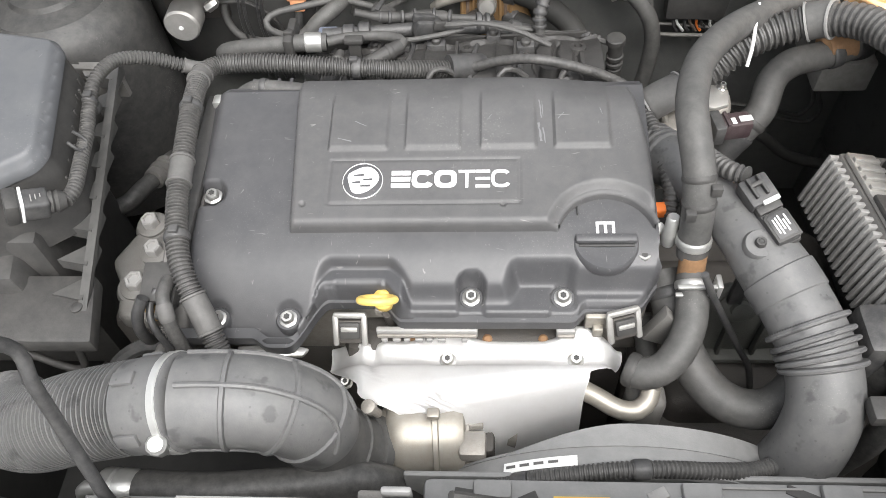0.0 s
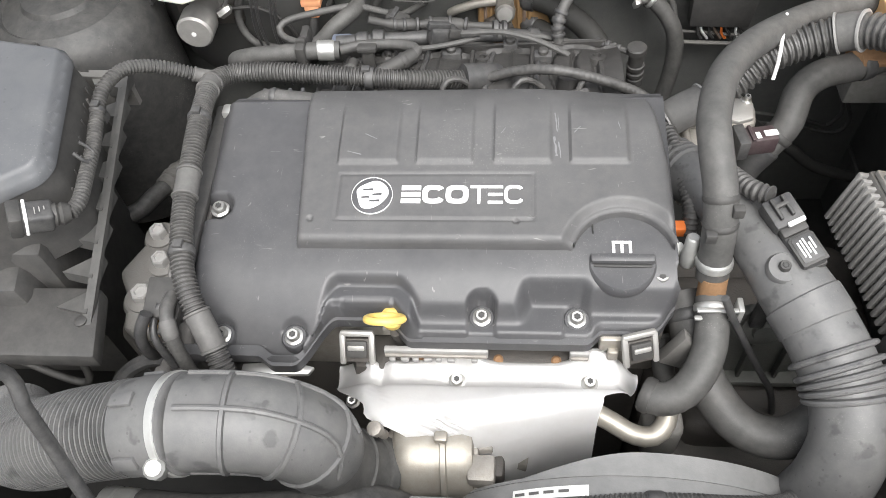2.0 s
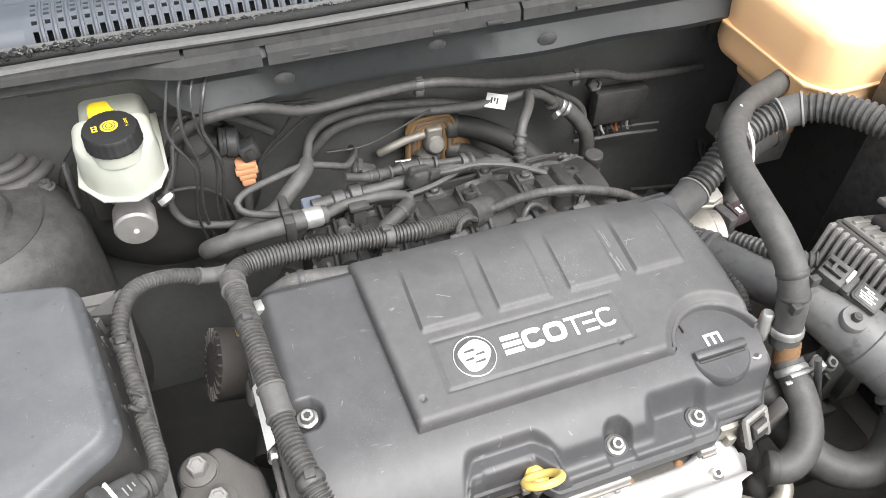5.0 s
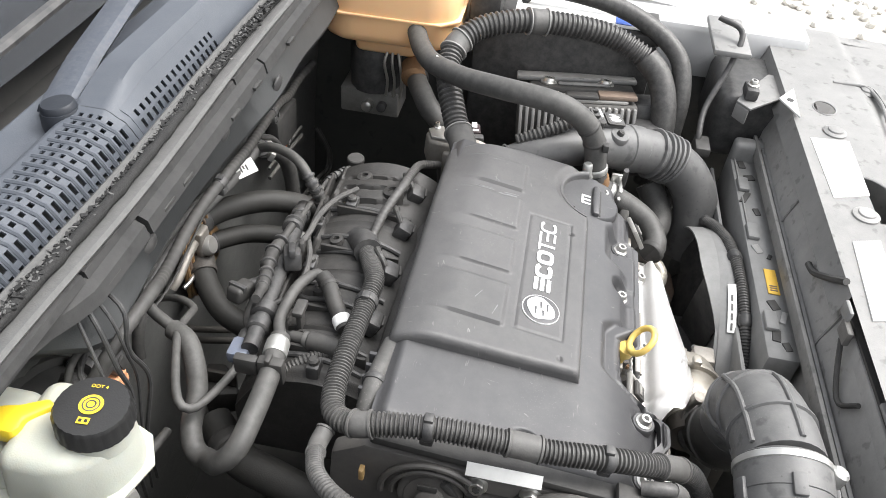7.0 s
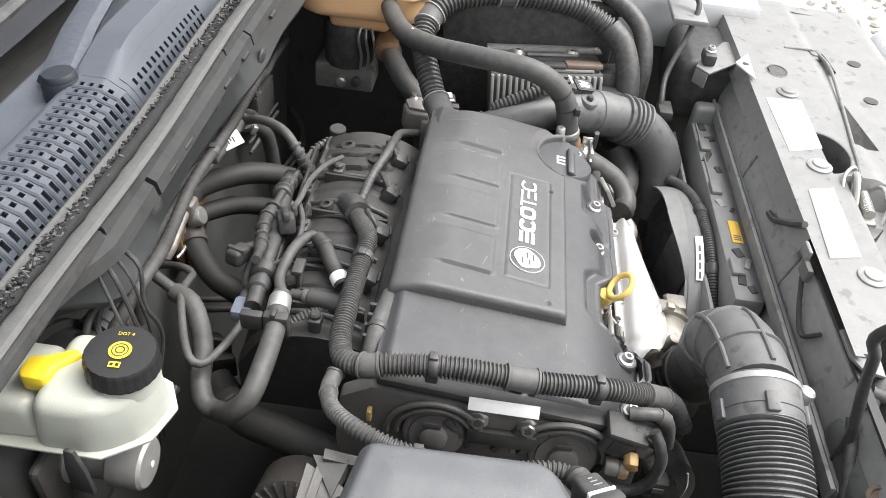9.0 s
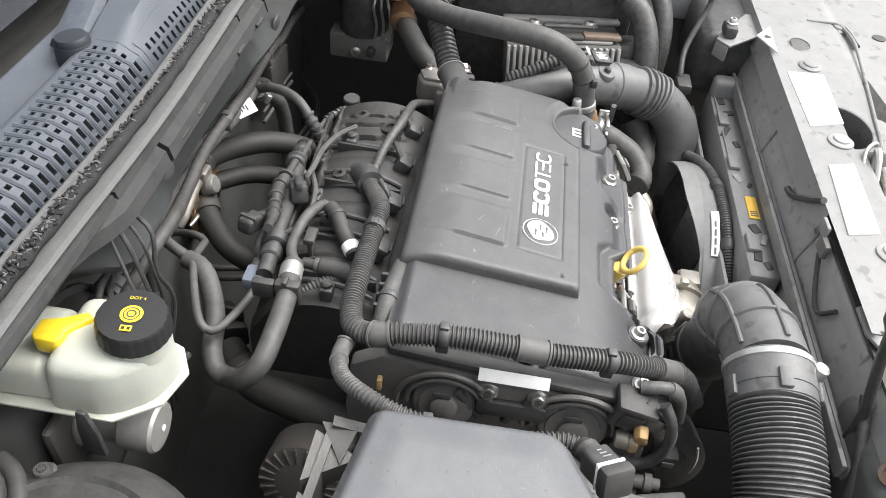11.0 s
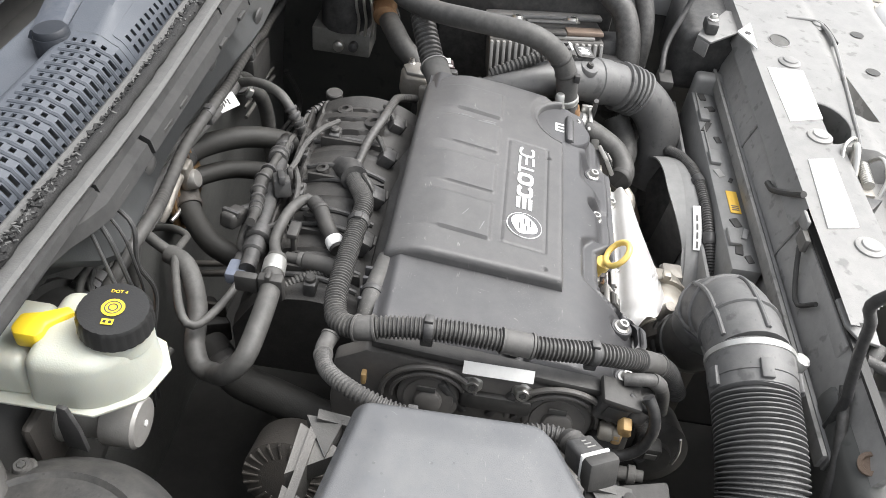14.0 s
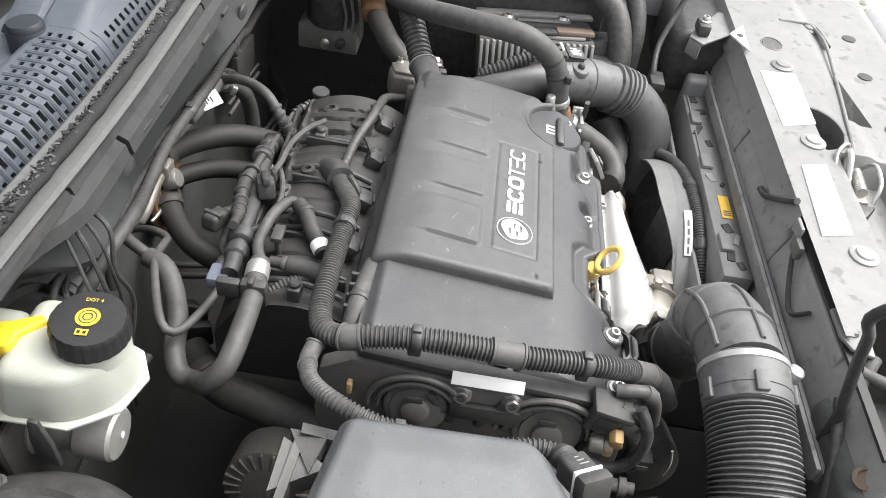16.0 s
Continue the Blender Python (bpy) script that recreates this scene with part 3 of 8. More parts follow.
def slam_keep(x, y):
    if x < -0.03 and y > -0.337:
        return False
    if x < -0.207 + 1.0 * max(0.0, -0.342 - y) and y > -0.40:
        return False
    if math.hypot((x - 0.160) / 0.050, (y + 0.400) / 0.038) < 1 and y < -0.402:
        return False
    if 0.190 < x < 0.36 and -0.485 + 0.12 * (x - 0.219) < y < -0.446 - 0.13 * (x - 0.142):
        return False
    return (x - 0.378) ** 2 / 0.020 ** 2 + (y + 0.389) ** 2 / 0.016 ** 2 > 1


def slam_edge(x, y):
    """Signed distance to the half-round and oval openings."""
    half = 0.042 * (math.hypot((x - 0.160) / 0.050, (y + 0.400) / 0.038) - 1) if y < -0.396 else 1.0
    oval = 0.018 * (math.hypot((x - 0.378) / 0.020, (y + 0.389) / 0.016) - 1)
    gap = max(-0.485 + 0.12 * (x - 0.219) - y, y + 0.446 + 0.13 * (x - 0.142), 0.190 - x, x - 0.36)
    return min(half, oval, gap)


part("sheet", field(-0.62, 0.66, -0.68, -0.330, 0.0045, slam_skin, slam_keep, edge=slam_edge), PANEL, slam)
ringh = [V(0.378 + 0.020 * math.cos(a), -0.389 + 0.016 * math.sin(a), slam_skin(0.378, -0.389)) for a in (2 * math.pi * k / 24 for k in range(25))]
part("hole_rim", sweep(ringh, 0.0012, 8), PANEL, slam)
# black sheets painted in for the shade below the hole and the gap
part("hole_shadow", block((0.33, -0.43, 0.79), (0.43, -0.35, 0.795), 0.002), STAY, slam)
part("gap_shadow", block((0.15, -0.52, 0.81), (0.42, -0.40, 0.815), 0.002), STAY, slam, "black sheet for the shade under the panel gap")
part("inner_lip", block((-0.215, -0.346, 0.80), (0.62, -0.341, 0.868), 0.002), CHANNEL, slam, "inner lip of the panel")
for x, y in ((0.311, -0.390), (0.122, -0.388), (-0.085, -0.392), (0.46, -0.47)):
    z = slam_skin(x, y)
    part("rubber_buffer", turned([(0.016, 0), (0.016, 0.002), (0.012, 0.004), (0.011, 0.004), (0.010, 0.006), (0.004, 0.007)], (x, y, z), (0, 0, 1), 20), CHANNEL if x < 0.3 else PANEL, slam)
# the first white patch paints the panel's overexposed sheen; the second is a sticker
part("label", prism([(0.287, -0.353), (0.292, -0.405), (0.167, -0.403), (0.149, -0.356)], 0.8885, 0.8908, 0.0003), PAPER, slam, "white patch for sheen and paper sticker")
part("label", prism([(0.066, -0.360), (0.076, -0.393), (-0.053, -0.389), (-0.063, -0.352)], 0.8885, 0.8908, 0.0003), PAPER, slam, "white patch for sheen and paper sticker")
SEAM = [(0.467, -0.420, 0.889), (0.466, -0.462, 0.890), (0.452, -0.473, 0.890), (0.396, -0.4765, 0.891), (0.263, -0.4590, 0.891), (0.185, -0.4480, 0.891), (0.142, -0.4425, 0.890), (0.112, -0.4380, 0.888)]
part("seam_ridge", sweep(spline(SEAM, 0.008)[0], 0.0026, 8), PANEL, slam, "raised edge along the panel")
# dark strip paints the shade in the gap beside the raised edge
part("seam_shadow", sweep(spline([(x + 0.002, y - 0.005, z - 0.002) for x, y, z in SEAM[:4]], 0.008)[0], 0.0032, 8), DARK, slam, "dark strip for the shade along the panel")
hole_edge = [V(0.160 + 0.050 * math.cos(a), -0.400 + 0.038 * math.sin(a), 0.888) for a in (math.pi + math.pi * k / 24 for k in range(25))]
hw = bmesh.new()
ra = [hw.verts.new(p) for p in hole_edge]
rb = [hw.verts.new((p.x, p.y + 0.004, 0.854)) for p in hole_edge]
for k in range(24):
    hw.faces.new((ra[k], ra[k + 1], rb[k + 1], rb[k]))
bmesh.ops.solidify(hw, geom=hw.faces[:], thickness=0.001)
part("hollow_side", hw, GUIDE, slam)
# filler block added so no bright ground shows through the dark opening
part("under_guard", block((-0.62, -0.62, 0.70), (-0.20, -0.34, 0.73), 0.004), WING, slam, "filler block added under the panel's corner")
part("hollow_wall", sweep(hole_edge, 0.0014, 8), PANEL, slam)
part("corner_tab", prism([(-0.165, -0.338), (-0.150, -0.372), (-0.222, -0.366), (-0.216, -0.346), (-0.200, -0.338)], 0.878, 0.882, 0.001), PANEL, slam, "pointed corner tab with a hole")
part("tab_hole", turned([(0.005, 0), (0.005, 0.0008)], (-0.196, -0.352, 0.8822), (0, 0, 1), 14), DARK, slam)
for dx, dy in ((0.33, -0.52), (0.19, -0.515), (0.45, -0.53)):
    part("oval_slot", turned([(0.010, 0), (0.0105, 0.001), (0.004, 0.0012)], (dx, dy, slam_skin(dx, dy) + 0.0005), (0, 0, 1), 16), DARK, slam)
solo("bumper_cover", block((-0.75, -0.80, 0.30), (0.75, -0.66, 0.84), 0.05, segments=4), CAR_PAINT, "silver painted front bumper cover", "bumper", kind="structure")

hood_cable = thing("bonnet_cable", (0.0, -0.325, 0.80), "dusty black cable with a steel clip on the panel's inner wall", "cable")
part("hook", tube([(0.103, -0.3270, 0.818), (0.083, -0.3275, 0.823), (0.052, -0.330, 0.843), (0.022, -0.334, 0.866)], 0.0042, 8), DUSTY, hood_cable)
part("clip", block((-0.046, -0.333, 0.836), (-0.022, -0.326, 0.854), 0.002), MOUNT, hood_cable, "small steel clip")
part("clip_stem", block((-0.028, -0.332, 0.850), (-0.006, -0.327, 0.866), 0.002), SHROUD, hood_cable)
part("cable", tube([(-0.034, -0.329, 0.836), (-0.063, -0.328, 0.812), (-0.093, -0.327, 0.802), (-0.115, -0.332, 0.827)], 0.0028, 8), DUSTY, hood_cable)

hood_cable.location += Vector((0.0, -0.020, 0.004))

latch = thing("bonnet_latch", (0.0, -0.46, 0.84), "grimy steel bonnet latch in a well of the front panel", "latch")
part("latch_plate", block((-0.03, -0.475, 0.853), (0.05, -0.445, 0.866), 0.003), CASTING, latch)
part("striker_hook", tube([(0.03, -0.46, 0.866), (0.035, -0.455, 0.892), (0.015, -0.45, 0.896), (-0.005, -0.452, 0.870)], 0.004), STEEL, latch)
part("pocket", prism([(-0.045, -0.475), (-0.045, -0.435), (-0.070, -0.455)], 0.840, 0.874, 0.003), STAY, latch, "dark pointed catch pocket")
part("guide_wire", tube([(0.052, -0.468, 0.866), (0.056, -0.462, 0.890), (0.030, -0.440, 0.892), (0.0, -0.436, 0.872)], 0.0022, 8), STEEL, latch, "bright bent wire")
part("guide_wire", tube([(0.040, -0.482, 0.866), (0.020, -0.486, 0.888), (-0.015, -0.484, 0.884), (-0.03, -0.478, 0.866)], 0.0026, 8), STEEL, latch, "bright bent wire")
part("spring", ribbed([(-0.02, -0.465, 0.872), (0.02, -0.468, 0.874)], 0.007, 0.004, 0.3), STEEL, latch)

slam.location += Vector((0.031, -0.017, -0.021))
latch.location += Vector((0.100, 0.012, -0.017))

rad = thing("radiator", (0.1, -0.30, 0.40), "grey plastic radiator top with rails and dust", "radiator")
part("top_tank", block((-0.008, -0.342, 0.70), (0.42, -0.303, 0.768), 0.006), SHROUD, rad)
part("core", block((-0.008, -0.325, 0.30), (0.42, -0.295, 0.70), 0.003), IRON, rad)
for y, z in ((-0.336, 0.797), (-0.344, 0.793)):
    part("rail", block((-0.28, y - 0.0025, z - 0.02), (0.43, y + 0.0025, z), 0.001), GUIDE if y > -0.340 else SHROUD, rad)
part("end_bracket", block((0.396, -0.350, 0.74), (0.424, -0.304, 0.796), 0.008, segments=3), SHROUD, rad)
part("front_duct", strip_piece(-0.32, 0.46, ((-0.3465, 0.700), (-0.3490, 0.800), (-0.3620, 0.850), (-0.3650, 0.850), (-0.3530, 0.700))), CHANNEL, rad, "dusty air guide in front of the radiator")
for k in range(3):
    x = -0.22 + 0.22 * k
    part("guide_rib", strip_piece(x, x + 0.003, ((-0.3440, 0.780), (-0.3570, 0.846), (-0.3610, 0.848), (-0.3500, 0.780))), GUIDE, rad)
# edge shadow between guide and panel, put in as a dark strip
part("guide_edge", strip_piece(-0.30, 0.46, ((-0.3570, 0.8500), (-0.3570, 0.8540), (-0.3660, 0.8540), (-0.3660, 0.8500))), DARK, rad, "dark strip for the shade along the air guide's top")
for x in (0.33, 0.22, 0.05):
    part("clip", block((x - 0.016, -0.322, 0.766), (x + 0.016, -0.306, 0.774), 0.003), SHROUD, rad)
part("yellow_label", block((0.100, -0.3330, 0.7683), (0.146, -0.3185, 0.7697), 0.0004), YLABEL, rad, "yellow printed warning sticker")
for k in range(3):
    part("print_bar", block((0.105 + 0.004 * k, -0.3305, 0.7698), (0.107 + 0.004 * k, -0.3210, 0.7701), 0), BROWN, rad, "dark printed bar")
rad_rng = random.Random(21)
for x, y, w, d in ((0.385, -0.318, 0.012, 0.007), (0.352, -0.326, 0.008, 0.010), (0.300, -0.314, 0.016, 0.006), (0.268, -0.326, 0.009, 0.006), (0.185, -0.316, 0.010, 0.007), (0.172, -0.330, 0.006, 0.004), (0.080, -0.322, 0.010, 0.008), (0.060, -0.331, 0.014, 0.005), (0.028, -0.318, 0.012, 0.007), (0.012, -0.328, 0.008, 0.006)):
    part("foam_patch", block((-w * 0.8, -d * 0.7, -0.002), (w * 0.8, d * 0.7, 0.0018), 0.0008, pose(x, y, 0.7680, rad_rng.uniform(-6, 6), rad_rng.uniform(-6, 6), rad_rng.uniform(-25, 25))), DUSTY if rad_rng.random() < 0.7 else CHANNEL, rad, "torn foam patch")
for x0, x1 in ((0.33, 0.40), (0.22, 0.30)):
    part("seam_line", block((x0, -0.3105, 0.767), (x1, -0.3085, 0.7705), 0.0005), GUIDE, rad)

shroud = thing("fan_shroud", (0.1, -0.26, 0.40), "black plastic fan shroud with a round rim", "fan shroud")
cx, cz, R = 0.165, 0.548, 0.205
rim = bmesh.new()
rows = []
for k in range(49):
    a = math.pi * 2 * k / 48
    s, c = math.sin(a), math.cos(a)
    rows.append([rim.verts.new((cx + c * r, y, cz + s * r)) for r, y in ((R - 0.008, -0.268), (R - 0.002, -0.264), (R, -0.268), (R + 0.004, -0.292), (R - 0.004, -0.294), (R - 0.010, -0.272))])
for a, b in zip(rows, rows[1:]):
    for k in range(6):
        rim.faces.new((a[k], a[(k + 1) % 6], b[(k + 1) % 6], b[k]))
bmesh.ops.remove_doubles(rim, verts=rim.verts, dist=0.0003)
part("rim", rim, SHROUD, shroud)
lip = bmesh.new()
rows = []
for k in range(49):
    a = math.pi * 2 * k / 48
    s, c = math.sin(a), math.cos(a)
    rows.append([lip.verts.new((cx + c * r, y, cz + s * r)) for r, y in ((R - 0.009, -0.270), (R - 0.026, -0.280), (R - 0.028, -0.283), (R - 0.009, -0.276))])
for a, b in zip(rows, rows[1:]):
    for k in range(4):
        lip.faces.new((a[k], a[(k + 1) % 4], b[(k + 1) % 4], b[k]))
bmesh.ops.remove_doubles(lip, verts=lip.verts, dist=0.0003)
part("inner_lip", lip, SHROUD, shroud)
sleeve = bmesh.new()
rows = []
for k in range(41):
    a = radians(25 + 110 * k / 40)
    deep = 0.021 * ease(25, 50, math.degrees(a)) * (1 - ease(88, 128, math.degrees(a)))
    s, c = math.sin(a), math.cos(a)
    rows.append([sleeve.verts.new((cx + c * r, y, cz + s * r)) for r, y in ((R + 0.001, -0.268), (R - 0.002, -0.267 + deep), (R - 0.0045, -0.267 + deep), (R - 0.003, -0.268))])
for a, b in zip(rows, rows[1:]):
    for k in range(4):
        sleeve.faces.new((a[k], a[(k + 1) % 4], b[(k + 1) % 4], b[k]))
part("sleeve", sleeve, SHROUD, shroud)
back = bmesh.new()
outer = [back.verts.new((cx + math.cos(a) * (R + 0.003), -0.286, cz + math.sin(a) * (R + 0.003))) for a in (math.pi * 2 * k / 48 for k in range(48))]
back.faces.new(outer)
part("backing", back, IRON, shroud)
part("plate", block((-0.03, -0.291, 0.36), (0.42, -0.285, 0.735), 0.004), SHROUD, shroud)
part("hub", turned([(0.07, 0), (0.07, 0.03), (0.06, 0.038), (0.01, 0.04)], (cx, -0.284, cz), (0, 1, 0)), PLASTIC, shroud)
for k in range(7):
    a = math.pi * 2 * k / 7
    m = Matrix.Translation((cx, -0.262, cz)) @ Matrix.Rotation(-a, 4, "Y")
    part("fan_blade", block((0.06, -0.010, -0.03), (0.19, -0.006, 0.03), 0.002, m @ Matrix.Rotation(0.45, 4, "X")), PLASTIC, shroud)
for a0, a1, y0, y1 in ((120.0, 101.5, -0.2765, -0.2865), (116.0, 110.0, -0.2990, -0.3030)):
    strip = bmesh.new()
    rows = []
    for k in range(13):
        a = radians(a0 + (a1 - a0) * k / 12)
        rows.append([strip.verts.new((cx + math.cos(a) * r, y, cz + math.sin(a) * r)) for r, y in ((R + 0.0042, y0), (R + 0.0060, y1), (R + 0.0052, y1), (R + 0.0034, y0))])
    for p, q in zip(rows, rows[1:]):
        for k in range(4):
            strip.faces.new((p[k], p[(k + 1) % 4], q[(k + 1) % 4], q[k]))
    strip.faces.new(rows[0])
    strip.faces.new(rows[-1][::-1])
    label = part("label", strip, PAPER, shroud, "white printed sticker")
    for k in range(4 if a0 > 118 else 0):
        a = radians(118.0 - 3.6 * k)
        part("print_bar", block((-0.0045, -0.0012, 0.0), (0.0045, 0.0012, 0.0004), 0, Matrix.Translation((cx + math.cos(a) * (R + 0.0056), -0.2812, cz + math.sin(a) * (R + 0.0056))) @ Matrix.Rotation(math.pi / 2 - a, 4, "Y")), TAPE, label, "grey printed bar")

loom = [(0.345, -0.250, 0.690), (0.318, -0.262, 0.708), (0.280, -0.278, 0.727), (0.240, -0.285, 0.742), (0.205, -0.288, 0.752), (0.159, -0.291, 0.757), (0.111, -0.2945, 0.751), (0.071, -0.297, 0.738), (0.035, -0.299, 0.716), (0.0, -0.300, 0.688), (-0.04, -0.298, 0.655)]
fan_loom = thing("fan_wiring_loom", (0.05, -0.27, 0.79), "dusty corrugated black wiring conduit along the radiator top", "wiring conduit")
part("conduit", ribbed(loom, 0.0078, 0.0040, 0.18), CONDUIT, fan_loom)
for f in (0.12, 0.42, 0.66):
    part("tape_band", band(loom, f, f + 0.03, 0.0090), PLASTIC, fan_loom)

# lamp adjuster tower at the far front corner
tower = thing("headlamp_bracket", (0.42, -0.30, 0.80), "light grey pressed bracket with a bolt at the headlamp", "bracket")
part("arm", prism([(0.373, -0.293), (0.393, -0.276), (0.425, -0.290), (0.457, -0.312), (0.494, -0.335), (0.494, -0.350), (0.457, -0.362), (0.420, -0.343)], 0.868, 0.872, 0.001), PANEL, tower)
part("arm_side", prism([(0.373, -0.291), (0.393, -0.276), (0.425, -0.290), (0.42, -0.296), (0.393, -0.284), (0.378, -0.294)], 0.845, 0.868, 0.001), PANEL, tower)
part("stud_block", block((0.395, -0.305, 0.872), (0.428, -0.286, 0.890), 0.004), PLASTIC, tower)
screw(tower, (0.412, -0.296, 0.890), (0, 0, 1), 0.005)
part("gusset", prism([(0.388, -0.330), (0.424, -0.356), (0.341, -0.352)], 0.886, 0.889, 0.0006), PAPER, tower, "pale triangular gusset")
part("gusset_hole", turned([(0.005, 0), (0.005, 0.0006)], (0.385, -0.345, 0.8892), (0, 0, 1), 12), DARK, tower)
tower.location += Vector((0.020, -0.010, -0.014))
# ---------------------------------------------------------------- engine
engine = thing("engine_block", (0, 0, 0.20), "grimy cast engine block under the black valve cover", "engine")
part("block", block((-0.235, -0.115, 0.24), (0.20, 0.11, 0.66), 0.012), IRON, engine)
part("cylinder_head", block((-0.245, -0.118, 0.655), (0.205, 0.105, 0.768), 0.006), CASTING, engine)
part("exhaust_flange", block((-0.09, -0.128, 0.735), (0.13, -0.115, 0.764), 0.003), CASTING, engine)
for k in range(7):
    x = -0.065 + 0.018 * k
    part("casting_lug", block((x, -0.140, 0.757), (x + 0.011, -0.118, 0.768), 0.002), CASTING, engine)
part("gearbox", block((0.205, -0.20, 0.26), (0.50, 0.14, 0.56), 0.04, segments=4), IRON, engine, "grimy gearbox housing")
part("gearbox_top", block((0.24, -0.16, 0.50), (0.42, 0.05, 0.60), 0.02, segments=3), IRON, engine)

VC_Z = 0.836


def vc_front(x):
    """Front edge of the valve cover's upper deck."""
    y = -0.166
    y += 0.052 * ease(-0.128, -0.104, x)
    y -= 0.022 * ease(-0.050, -0.026, x)
    y += 0.021 * ease(0.062, 0.074, x)
    y -= 0.008 * ease(0.12, 0.13, x)
    return y


def vc_flange(x):
    """Front edge of its lower flange."""
    y = -0.172 - 0.010 * ease(-0.178, -0.160, x)
    y += 0.050 * ease(-0.142, -0.108, x)
    y -= 0.022 * ease(-0.060, -0.035, x)
    y += 0.012 * ease(0.125, 0.14, x)
    return y + 0.030 * ease(0.175, 0.212, x) ** 2


VC_EDGE = [(-0.255 + 0.0015 * k, vc_front(-0.255 + 0.0015 * k)) for k in range(313)]
VC_BOLTS = [(-0.213, -0.157), (-0.144, -0.157), (0.030, -0.133), (0.117, -0.133)]


def vc_height(x, y):
    deck = VC_Z + 0.17 * y - 0.35 * max(0.0, -0.075 - y) ** 2 / 0.10 - 0.10 * ease(-0.10, -0.19, y) * 0.12
    deck -= 0.012 * (1 - ease(-0.252, -0.232, x)) ** 2
    low = 0.783 + 0.02 * (y + 0.15)
    edge = vc_front(x)
    d = y - edge
    if abs(d) < 0.075:
        near = min((x - q) ** 2 + (y - f) ** 2 for q, f in VC_EDGE if abs(q - x) < 0.024)
        d = math.copysign(min(abs(d), math.sqrt(near)), d)
    inside = d
    z = low + (deck - low) * ease(-0.008, 0.008, d)
    for bx, by in VC_BOLTS:
        d = math.hypot((x - bx), max(0.0, y - by) if y > by else 0.0)
        if y > by - 0.02:
            z = min(z, low - 0.003 + (deck - low + 0.003) * ease(0.0115, 0.0150, d))
    d = math.hypot(x + 0.230, y + 0.038)
    if x < -0.225:
        d = abs(y + 0.038)
    z = min(z, max(low, deck - 0.014 * (1 - ease(0.011, 0.015, d)) * (1 - ease(-0.222, -0.212, x))))
    # concentric ledge inside the recess
    if -0.135 < x < -0.025 and y < edge + 0.01:
        z = max(z, low + 0.017 * ease(-0.019, -0.010, inside) * ease(-0.135, -0.112, x) * (1 - ease(-0.036, -0.026, x)))
    # raised rail between the recesses
    if -0.106 < x < -0.046 and edge - 0.022 < y < edge + 0.004:
        z = max(z, low + 0.016 * ease(-0.106, -0.098, x) * (1 - ease(-0.055, -0.046, x)) * ease(edge - 0.022, edge - 0.015, y))
    z -= 0.010 * ease(0.085, 0.100, y)
    rim = 0.006 * (1 - ease(0.0, 0.006, y - vc_flange(x)))
    return z - rim


def vc_keep(x, y):
    return y > vc_flange(x) and -0.250 < x < 0.206 - 0.02 * max(0, -0.08 - y)


valve = thing("valve_cover", (0, -0.02, 0.765), "satin black plastic valve cover bolted on the engine", "valve cover")
part("body", field(-0.252, 0.212, -0.192, 0.100, 0.0018, vc_height, vc_keep, floor=0.768, edge=lambda x, y: (y - vc_flange(x)) if y < -0.09 else 1.0), VALVE, valve, smooth=85)
gasket = bmesh.new()
prev = None
for k in range(120):
    x = -0.250 + 0.458 * k / 119
    y = vc_flange(x) - 0.003
    ring = [gasket.verts.new((x, y + dy, dz)) for dy, dz in ((0, 0.764), (0, 0.776), (0.01, 0.778), (0.01, 0.764))]
    if prev:
        for j in range(4):
            gasket.faces.new((prev[j], prev[(j + 1) % 4], ring[(j + 1) % 4], ring[j]))
    prev = ring
part("flange_lip", gasket, VALVE, valve)
for bx, by in VC_BOLTS:
    part("bolt_boss", turned([(0.0125, -0.01), (0.0125, 0.0), (0.011, 0.002)], (bx, by, 0.780), (0, -0.15, 1), 20), VALVE, valve)
    screw(valve, (bx, by, 0.781), (0, -0.2, 1), 0.0052)
screw(valve, (-0.231, -0.038, 0.822), (0, -0.1, 1), 0.0055)
screw(valve, (0.192, -0.104, 0.806), (0, -0.2, 1), 0.0058)
for k in range(4):
    part("rear_fin", block((-0.215 + 0.014 * k, 0.075, 0.80), (-0.211 + 0.014 * k, 0.118, 0.842), 0.001), VALVE, valve)

part("head_bracket", prism([(-0.195, -0.188), (-0.13, -0.186), (-0.125, -0.178), (-0.15, -0.172), (-0.195, -0.176)], 0.757, 0.763, 0.002), STEEL, engine)
part("head_plug", block((-0.175, -0.190, 0.748), (-0.150, -0.172, 0.760), 0.003), CASTING, engine)

# beauty cover
PADS = ((-0.113, -0.055), (-0.036, 0.018), (0.039, 0.093), (0.112, 0.166))


def cover_left(y):
    return -0.1495 - 0.06 * y * 1.0


def cover_right(y):
    return 0.2045 - 0.13 * max(0.0, y)


